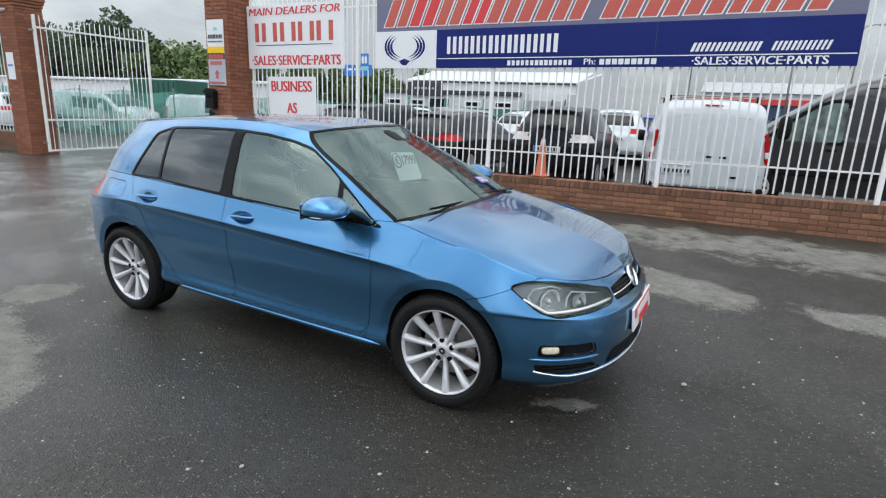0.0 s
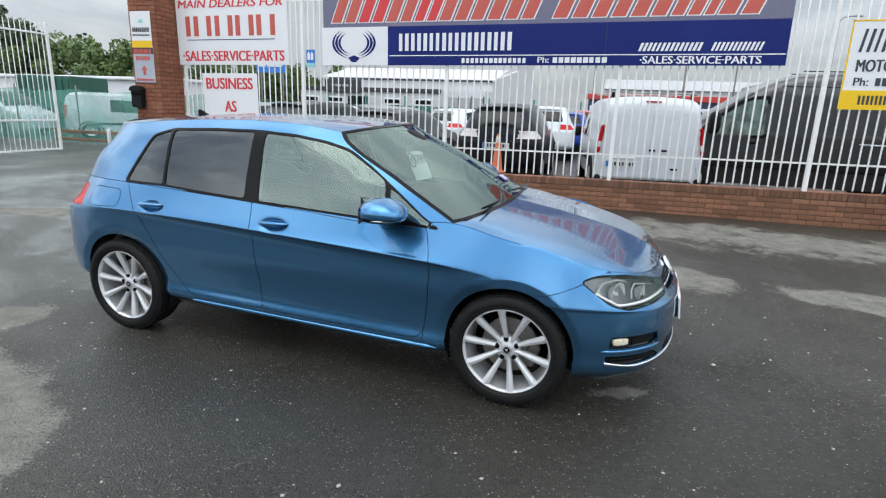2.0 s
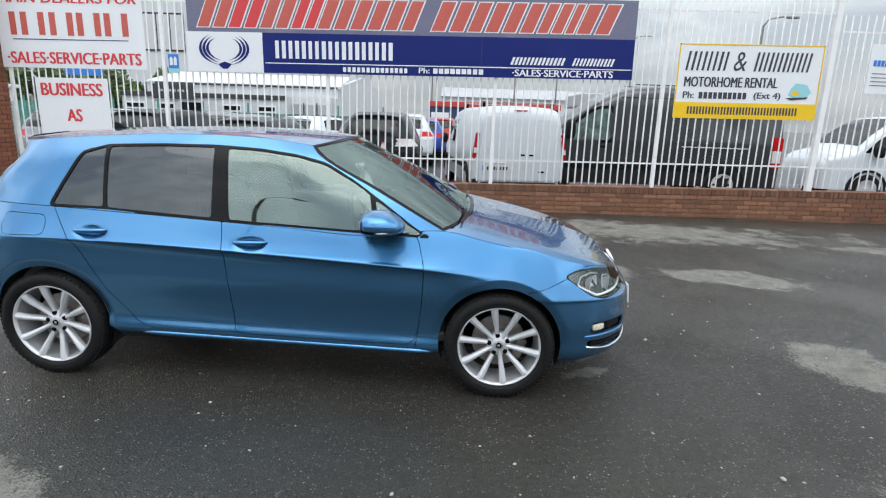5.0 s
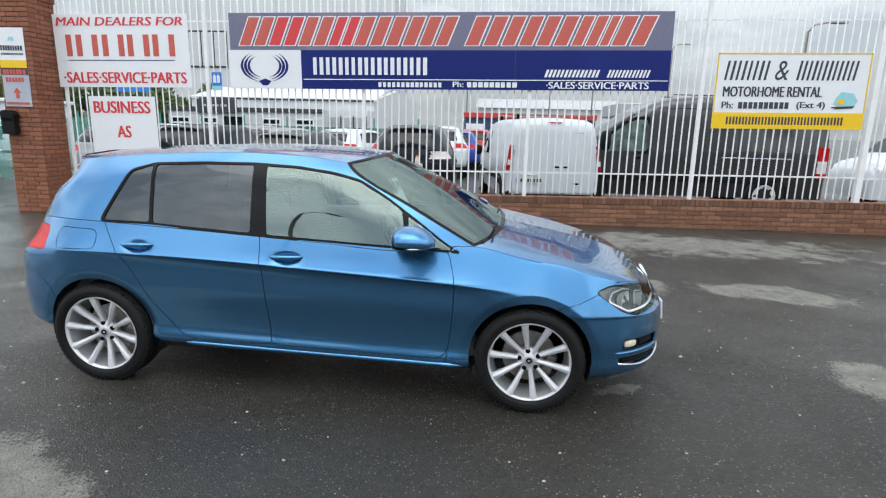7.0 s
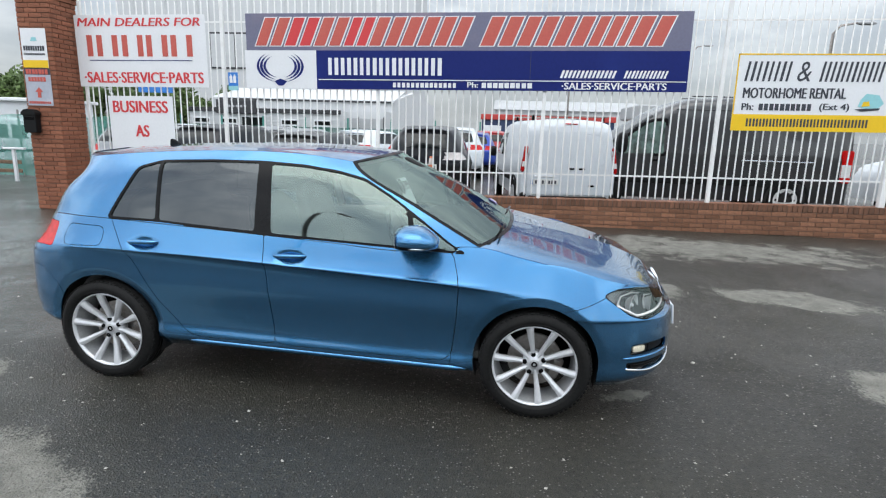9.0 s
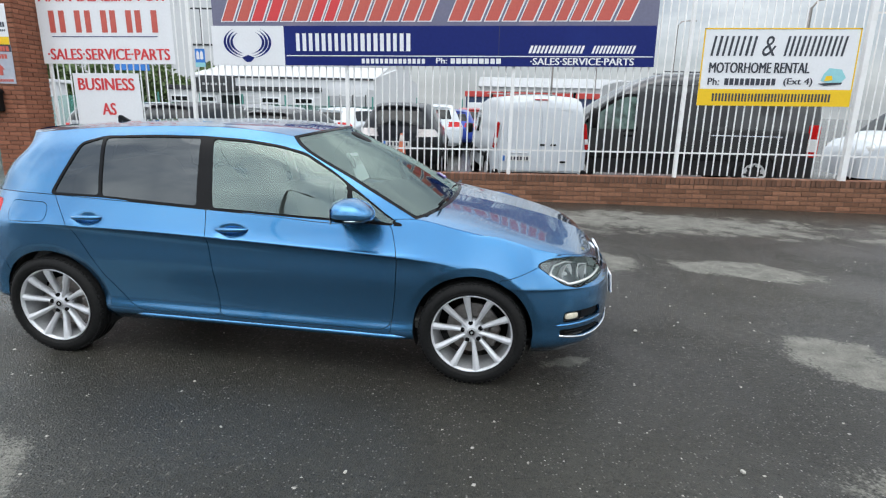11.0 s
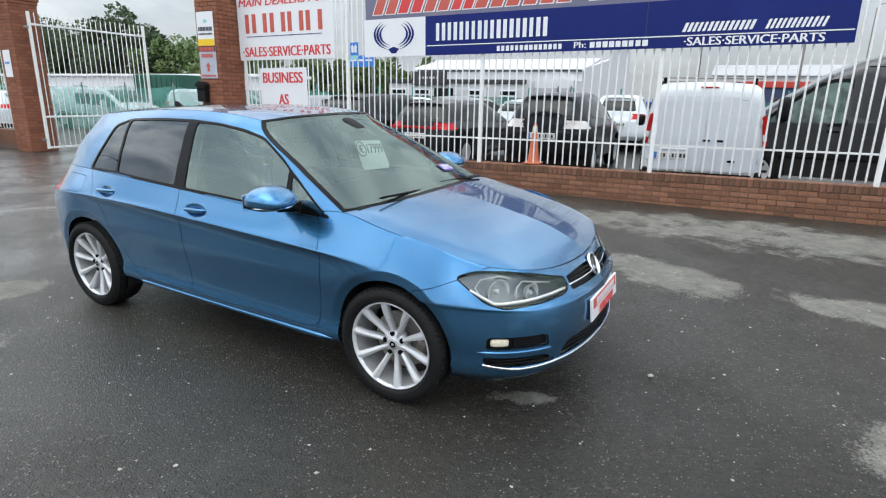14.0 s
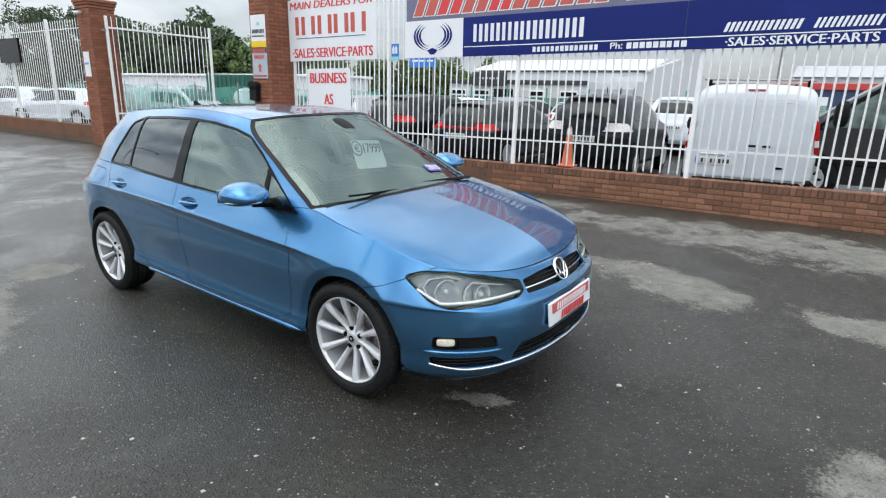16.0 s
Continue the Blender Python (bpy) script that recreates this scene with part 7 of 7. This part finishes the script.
office = thing("clad_block", "tall white clad block with ribbed walls and grey windows", "building", pose(-23.0, 47.0, 0.1))
part("wall", box(27, 8, 14.5, .0, (1.0, 4, 7.25)), CLAD, office)
for i in range(3):
    w = part("window", box(3.5, .1, 3.1, .0, (-9.3 + 4.6 * i + 7.25, -.03, 7.9)), FASCIA, office)
    for dx in (-1.14, 0, 1.14):
        part("pane", box(1.02, .04, 2.8, .0, (-9.3 + 4.6 * i + 7.25 + dx, -.09, 7.9)), CLAD_GREY, w)
for i in range(26):
    part("cladding_rib", box(.14, .08, 4.6, .0, (-11.8 + 1.0 * i, -.03, 11.9)), CLAD_GREY, office)
shop = thing("red_shop", "low shop with red fascia and navy wall", "building", pose(3.2, 46.0, 0.1))
part("wall", box(11, 6, 2.7, .0, (0, 3, 1.35)), NAVY_WALL, shop)
part("fascia", box(11.2, .2, .45, .03, (0, -.05, 2.75)), SHOP_RED, shop)
for i, wx in enumerate((-4.6, -2.4, 3.4)):
    part("window", box(1.5, .08, 1.4, .02, (wx, -.03, 1.35)), SIGN_WHITE, shop)
long_roof = thing("long_shed", "long grey-roofed shed in the distance", "building", pose(6.5, 62.0, 0.1))
part("wall", box(16, 8, 4.0, .0, (0, 4, 2.0)), CLAD, long_roof)
part("roof", slab([(0, 0), (4.3, 1.2), (8.6, 0)], 16.4, pose(8.2, -.3, 4.0, 0, 0, 90)), ROOF_GREY, long_roof)
red_shop_right = thing("red_shop", "low shop with red frame and white window", "building", pose(9.6, 27.0, 0.1))
part("wall", box(6, 4, 2.2, .0, (0, 2, 1.1)), SHOP_RED, red_shop_right)
part("window", box(1.6, .1, 1.1, .02, (-1.8, -.04, 1.1)), SIGN_WHITE, red_shop_right)
part("window", box(1.6, .1, 1.1, .02, (.9, -.04, 1.1)), PANE_BLACK, red_shop_right)
part("roof", box(6.6, 4.6, .7, .06, (0, 2, 2.7)), ROOF_GREY, red_shop_right)

def net_material(name, color, lo, hi):
    m, n, l, b = nodes_of(name)
    b.inputs["Base Color"].default_value = (*color, 1)
    b.inputs["Roughness"].default_value = 0.8
    co = n.new("ShaderNodeTexCoord")
    q = n.new("ShaderNodeTexNoise"); q.inputs["Scale"].default_value = 1.2; q.inputs["Detail"].default_value = 5
    l.new(co.outputs["Object"], q.inputs["Vector"])
    r = n.new("ShaderNodeMapRange"); r.inputs[1].default_value = 0.3; r.inputs[2].default_value = 0.7; r.inputs[3].default_value = lo; r.inputs[4].default_value = hi
    l.new(q.outputs["Fac"], r.inputs[0]); l.new(r.outputs[0], b.inputs["Alpha"])
    return m


NET = net_material("green_shade_netting", (0.12, 0.36, 0.30), 0.42, 0.68)
NET_DARK = net_material("dark_green_mesh", (0.05, 0.20, 0.16), 0.35, 0.6)
yard_fence = thing("mesh_fence", "green mesh fence across the far yard", "fence", pose(0, 27.5, 0.1))
for i in range(18):
    part("fence_panel", box(2.36, .02, 1.45, .0, (-34 + 2.4 * i, 0, .75)), NET_DARK, yard_fence)
    part("fence_post", box(.08, .08, 2.0, .01, (-35.2 + 2.4 * i, 0, 1.0)), MESH_GREEN, yard_fence)

long_wall = thing("white_shed", "long low white shed beyond the gate", "building", pose(-34.0, 21.0, 0.0))
part("wall", box(26, 3, 2.3, .0, (0, 1.5, 1.2)), SIGN_WHITE, long_wall)
part("roof", box(26.4, 3.4, .16, .03, (0, 1.5, 2.42)), SIGN_WHITE, long_wall)
green_hut = thing("green_container", "dark green steel container", "container", pose(-24.0, 17.5, 0.0, 0, 0, 12))
part("body", box(2.6, 2.4, 2.3, .03, (0, 0, 1.15)), surface("dark_green_paint", (0.02, 0.10, 0.07), 0.5), green_hut)
for i in range(9):
    part("rib", box(.1, .06, 2.1, .01, (-1.15 + .285 * i, -1.21, 1.15)), surface("dark_green_paint", (0.02, 0.10, 0.07), 0.5) if i == 0 else bpy.data.materials["dark_green_paint"], green_hut)


def netting(x0, x1, y, top, label, turn=0.0):
    t = thing("shade_netting", label, "netting", pose(x0, y, 0.05, 0, 0, turn))
    n = 60
    vs, fs = [], []
    for i in range(n + 1):
        x = (x1 - x0) * i / n
        sag = 0.10 * abs(math.sin(math.pi * x / 2.6)) - 0.05
        for k in range(7):
            vs.append((x, 0.05 * math.sin(2.1 * x + k), (top - sag) * k / 6))
    for i in range(n):
        for k in range(6):
            a = i * 7 + k
            fs.append((a, a + 7, a + 8, a + 1))
    me = mesh_from(vs, fs, True)
    part("net", me, NET, t)
    for i in range(int((x1 - x0) / 2.6) + 1):
        part("net_post", tube([(2.6 * i, .06, 0), (2.6 * i, .06, top + .15)], .025, 8), STEEL, t)
    return t


netting(-29.0, -9.3, 11.2, 1.62, "pale green shade netting hung along the yard")

# ---- far railing beyond the second pillar ----
wall_far = part("wall_far", box(22.0, .22, .55, .0, (-25.65, 5.93, .22)), MORTAR)
tagged(wall_far, "low brick wall below the far railing", "wall", kind="structure")
for i in range(4):
    xa, xb = -14.7 - 2.7 * (i + 1), -14.7 - 2.7 * i
    railing_run("railing_panel", xa, xb, [(xa, .07)], 5.9, .52, 3.32, .66, 3.08, .15, "white painted steel railing panel on a low brick wall", slope=0.0, bar_w=.018)
screen_board = thing("dark_screen", "dark blank display board on the far railing", "sign", pose(-19.95, 5.82, 2.2))
part("panel", box(1.5, .06, .72, .012, (0, 0, .36)), TRIM, screen_board)
part("bezel", tube([(-.74, -.03, .01), (.74, -.03, .01), (.74, -.03, .71), (-.74, -.03, .71)], .012, 6, closed=True), PLASTIC, screen_board)
cam_unit = thing("security_camera", "small white security camera on brick pillar", "camera", pose(-14.42, 5.46, 3.36, 0, 0, 0))
part("housing", tube([(0, .06, 0), (0, -.12, -.02)], .045, 14), SIGN_WHITE, cam_unit, smooth=True)
part("bracket", box(.05, .06, .05, .008, (0, .07, .02)), SIGN_WHITE, cam_unit)
part("lens", tube([(0, -.122, -.02), (0, -.126, -.02)], .032, 14), TRIM, cam_unit)

# ---- trees ----
LEAF = surface("green_foliage", (0.10, 0.155, 0.045), 0.6, grain=3, spread=0.5, stain=0.6, stain_amount=0.6, stain_color=(0.05, 0.085, 0.028), bump=0)
LEAF_PINE = surface("dark_green_foliage", (0.06, 0.095, 0.04), 0.65, grain=3, spread=0.5, stain=0.6, stain_amount=0.6, stain_color=(0.03, 0.05, 0.022), bump=0)
BARK = surface("grey_brown_bark", (0.10, 0.075, 0.055), 0.9, grain=12, spread=0.4, bump=0.3)


def tree(x, y, h, spread, material, label, seed, leaves=5200, leaf=0.16, trunk=True, low=0.18):
    rng = np.random.default_rng(seed)
    t = thing("tree", label, "tree", pose(x, y, 0.0), "trees beyond the yard")
    if trunk:
        part("trunk", tube([(0, 0, 0), (.1, .05, h * .3), (-.05, .1, h * .6), (.05, 0, h * .92)], [h * .03, h * .022, h * .013, .02], 9), BARK, t)
        for i in range(5):
            a = rng.uniform(0, 6.28)
            z0 = h * rng.uniform(.3, .65)
            part("limb", tube([(0, 0, z0), (spread * .4 * math.cos(a), spread * .4 * math.sin(a), z0 + h * .14), (spread * .8 * math.cos(a), spread * .8 * math.sin(a), z0 + h * .2)], [h * .012, h * .008, .015], 6), BARK, t)
    lumps = 26
    lz = rng.uniform(low, .93, lumps) * h
    rr = spread * np.sin(np.clip((lz / h - low * .4) / (1.08 - low * .4), 0, 1) * math.pi) ** .7
    la = rng.uniform(0, 6.28, lumps)
    lr = rr * rng.uniform(.2, .95, lumps)
    cen = np.stack([lr * np.cos(la), lr * np.sin(la), lz], 1)
    rad = spread * rng.uniform(.2, .42, lumps)
    pick = rng.integers(0, lumps, leaves)
    d = rng.normal(size=(leaves, 3))
    d /= np.linalg.norm(d, axis=1, keepdims=True)
    p = cen[pick] + d * (rad[pick] * rng.uniform(.55, 1.1, leaves) ** .6)[:, None]
    p[:, 2] = np.maximum(p[:, 2], .15)
    a = rng.normal(size=(leaves, 3)); a /= np.linalg.norm(a, axis=1, keepdims=True)
    b = np.cross(a, d + rng.normal(size=(leaves, 3)) * .6); b /= np.linalg.norm(b, axis=1, keepdims=True) + 1e-9
    s = (leaf * rng.uniform(.5, 1.3, leaves))[:, None]
    v = np.stack([p - a * s, p - b * s * .55, p + a * s, p + b * s * .55], 1).reshape(-1, 3)
    f = np.arange(leaves * 4).reshape(-1, 4)
    crown = part("crown", mesh_from(v.tolist(), f.tolist()), material, t)
    tagged(crown, kind="stuff")
    return t


k = 0
for tx, ty, th, tsp, dark in ((-41.8, 27, 7.6, 2.3, 1), (-44.6, 27.5, 6.5, 2.2, 1), (-47.5, 28, 6.9, 2.2, 1), (-50.3, 28, 6.6, 2.3, 1), (-53.0, 28.5, 7.0, 2.4, 1), (-39.2, 27.5, 6.0, 2.0, 1), (-36.8, 27, 5.2, 2.1, 0), (-34.2, 27.5, 5.1, 2.2, 0), (-31.6, 27, 4.7, 2.1, 0), (-29.2, 28, 4.6, 2.2, 0),
                              (-56, 29, 8.0, 2.8, 1), (-60, 29, 8.6, 2.9, 1), (-64.5, 29, 9.3, 3.0, 1), (-69, 28, 9.2, 3.0, 1), (-73.5, 28, 9.6, 3.0, 1), (-78, 28, 10.4, 3.2, 1), (-50, 24, 3.6, 2.2, 0), (-23.4, 36, 4.2, 2.0, 0), (-26.2, 37, 4.2, 2.2, 0), (-29.5, 38, 4.5, 2.2, 0), (-20.9, 38, 4.3, 1.8, 0), (-33, 38, 4.6, 2.4, 0)):
    k += 1
    tree(tx, ty, th, tsp, LEAF_PINE if dark else LEAF, "dark evergreen tree beyond the yard" if dark else "leafy green tree beyond the yard", 100 + k)


def street_lamp(x, y, h, arm, label="grey steel street lamp in the distance", turn=0, paint=STEEL, head=ROOF_GREY):
    t = thing("street_lamp", label, "street lamp", pose(x, y, 0, 0, 0, turn), "street lamps")
    part("column", tube([(0, 0, 0), (0, 0, h * .5), (0, 0, h - .3), (arm * .25, 0, h), (arm, 0, h + .12)], [.09, .07, .055, .045, .035], 10), paint, t, smooth=True)
    part("lantern", blob(.34, .13, .07, 3, 18), head, t, m=Matrix.Translation((arm + .25, 0, h + .1)), smooth=True)
    return t


for lx, ly, lh in ((4.6, 44, 8.0), (9.0, 50, 8.5), (-2.5, 56, 7.0), (15.0, 48, 9.0), (12.2, 21.5, 6.0)):
    street_lamp(lx, ly, lh, .9)
# lamps mirrored in the car's windows; their silhouette darkness is put into the paint
street_lamp(-5.05, -8.05, 8.0, .55, "street lamp beside the road behind, silhouette painted dark", -20, FASCIA, FASCIA)
street_lamp(-25.7, -5.2, 7.7, 2.4, "street lamp beside the road behind, silhouette painted dark", -66, FASCIA, FASCIA)
blue_board = thing("direction_sign", "blue direction sign board with white bars", "sign", pose(-21.4, 30.0, 0.1))
part("panel", box(2.2, .05, .72, .01, (0, 0, 3.6)), SIGN_BLUE, blue_board)
for i in range(3):
    part("text_bar", box(.5, .01, .12, 0, (-.65 + .62 * i, -.03, 3.66)), SIGN_WHITE, blue_board)
for s in (-.8, .8):
    part("post", tube([(s, .05, 0), (s, .05, 3.9)], .05, 8), STEEL, blue_board)

# unseen plain wall added to close the view behind and block low sky
wall_behind = part("wall_behind", box(70, .4, 4.2, 0, (-4, -19.0, 2.1)), surface("weathered_grey_render", (0.26, 0.25, 0.235), 0.85, grain=8, spread=0.15, stain=0.5, stain_amount=0.5))
tagged(wall_behind, "plain grey rendered wall added unseen behind the yard", "wall", kind="structure")


def barrier(m):
    t = thing("low_barrier", "weathered timber barrier with white posts by the netting", "barrier", m)
    OLD_WOOD = surface("weathered_timber", (0.20, 0.13, 0.085), 0.8, grain=20, spread=0.3, stain=3, stain_amount=0.5, bump=0.1)
    for z in (.26, .48):
        part("rail", box(3.0, .035, .09, .008, (-1.5, 0, z)), OLD_WOOD, t)
    part("post", box(.08, .08, .60, .006, (-1.05, -.05, .30)), SIGN_WHITE, t)
    part("post", box(.07, .07, .80, .006, (-.12, -.05, .40)), SIGN_WHITE, t)
    part("top_board", box(.55, .10, .05, .008, (-.1, -.05, .82)), SIGN_WHITE, t)
    return t


barrier(pose(-12.3, 10.0, ground_z(-12.3, 10.0), 0, 0, 4))

# ---- bricks, laid last ----
def brick_mesh(l, d, h, seed, material=None):
    rng = random.Random(seed)
    bm = box(l, d, h, 0.0045)
    for v in bm.verts:
        v.co += Vector((rng.uniform(-1, 1), rng.uniform(-1, 1), rng.uniform(-1, 1))) * 0.0013
    me = bm_mesh(bm)
    me.materials.append(material or BRICK)
    return me


STRETCH = [brick_mesh(.215, .03, .065, 40 + i) for i in range(4)]
HEADER = [brick_mesh(.1025, .03, .065, 50 + i) for i in range(3)]
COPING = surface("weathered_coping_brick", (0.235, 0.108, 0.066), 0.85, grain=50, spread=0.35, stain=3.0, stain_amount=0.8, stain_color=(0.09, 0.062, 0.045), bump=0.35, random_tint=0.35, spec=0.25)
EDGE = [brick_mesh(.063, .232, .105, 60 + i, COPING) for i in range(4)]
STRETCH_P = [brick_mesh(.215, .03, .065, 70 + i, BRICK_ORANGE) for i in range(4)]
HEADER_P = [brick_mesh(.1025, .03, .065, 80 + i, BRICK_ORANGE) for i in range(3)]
brick_rng = random.Random(7)
FALL = math.degrees(math.atan(SLOPE))


def lay(mesh, parent, x, y, z, rot=0.0, tilt=0.0):
    j = brick_rng.uniform
    part("brick", mesh, None, parent, m=pose(x, y + j(-.002, .002), z + j(-.001, .001), 0, -tilt + j(-.3, .3), rot))


# the stretch that the walk passes, and the rest joined
rest = bmesh.new()
near = 0
for i in range(int((WALL_X1 - WALL_X0) / .075)):
    x = WALL_X0 + .0375 + .075 * i
    z = .535 + rise(x) - .047
    if -3.0 < x < 8.2:
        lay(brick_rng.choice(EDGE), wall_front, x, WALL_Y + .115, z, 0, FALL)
    else:
        box(.065, .232, .105, 0, (x, WALL_Y + .115, z), bm=rest)
for c in range(7):
    for i in range(int((WALL_X1 - WALL_X0) / .225)):
        x = WALL_X0 + .1125 + .225 * i + (.1125 if c % 2 else 0)
        if x > WALL_X1 - .12:
            continue
        z = .535 + rise(x) - .11 - .0325 - .075 * c
        if z < ground_z(x, WALL_Y) - .05:
            continue
        if -2.6 < x < 6.4 and c < 6:
            lay(brick_rng.choice(STRETCH), wall_front, x, WALL_Y + .017, z, 0, FALL)
        else:
            box(.215, .03, .065, 0, (x, WALL_Y + .017, z), bm=rest)
stuff = part("brickwork", rest, BRICK, wall_front)
tagged(stuff, kind="stuff")
for t, w, d, top in pillars:
    for c in range(int(top / .075)):
        z = .05 + .0375 + .075 * c
        flip = c % 2
        n = 2
        # south face and east face, a stretcher and headers in turn
        xs = -w / 2
        pieces = ([.215, .215, w - .43 - .02] if not flip else [w - .43 - .02, .215, .215])
        for l in pieces:
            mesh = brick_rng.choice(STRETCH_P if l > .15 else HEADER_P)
            base_l = .215 if l > .15 else .1025
            part("brick", mesh, None, t, m=pose(xs + l / 2, -d / 2 + .012 + brick_rng.uniform(-.002, .002), z) @ Matrix.Diagonal(((l - .0) / base_l, 1, 1, 1)))
            xs += l + .01
        ys = -d / 2 + .03
        pieces = ([d - .43 - .05, .215, .215] if not flip else [.215, .215, d - .43 - .05])
        for l in pieces:
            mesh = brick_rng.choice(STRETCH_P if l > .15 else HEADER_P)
            base_l = .215 if l > .15 else .1025
            part("brick", mesh, None, t, m=pose(w / 2 - .012 + brick_rng.uniform(-.002, .002), ys + l / 2, z, 0, 0, 90) @ Matrix.Diagonal(((l - .0) / base_l, 1, 1, 1)))
            ys += l + .01
bm = bmesh.new()
for c in range(5):
    for i in range(60):
        x = -14.8 - .225 * i - (.1125 if c % 2 else 0)
        box(.215, .03, .065, 0, (x, 5.815, .455 - .075 * c), bm=bm)
stuff = part("brickwork", bm, BRICK, wall_far)
tagged(stuff, kind="stuff")

# loose grit on the asphalt
grit_rng = np.random.default_rng(5)
bm = bmesh.new()
STONE = surface("pale_grit", (0.42, 0.40, 0.36), 0.8, grain=60, spread=0.3)
for i in range(700):
    x, y = grit_rng.uniform(-5, 4.5), grit_rng.uniform(-1.9, 3.5)
    r = .003 + .005 * grit_rng.random() ** 3
    vs = [bm.verts.new((x + r * grit_rng.uniform(.6, 1.4) * dx, y + r * grit_rng.uniform(.6, 1.4) * dy, ground_z(x, y) + r * dz)) for dx, dy, dz in ((-1, -1, 0), (1, -1, 0), (1, 1, 0), (-1, 1, 0), (0, 0, .9))]
    for a, b in ((0, 1), (1, 2), (2, 3), (3, 0)):
        bm.faces.new((vs[a], vs[b], vs[4]))
grit = part("grit", bm, STONE)
tagged(grit, "loose pale grit scattered on wet asphalt", "grit", kind="stuff")


def pebble(x, y, lx, ly, lz, seed):
    bm = blob(lx / 2, ly / 2, lz / 2, 2.6, 14)
    rng = random.Random(seed)
    for v in bm.verts:
        v.co *= rng.uniform(.85, 1.12)
    p = part("pebble", bm, STONE, m=pose(x, y, ground_z(x, y) + lz * .4, 0, 0, seed * 37))
    tagged(p, "small pale stone lying on wet asphalt", "stone", "pebbles")


for i, (px, py, a) in enumerate(((1.18, .92, .035), (-.515, -.92, .022), (1.276, -.704, .028), (-1.224, -.64, .018), (.98, .09, .014), (.3, -.75, .014), (-.54, -.21, .013), (2.0, -.2, .014), (1.6, 1.5, .016), (-1.9, -1.1, .016))):
    pebble(px, py, a, a * .6, a * .5, i + 1)
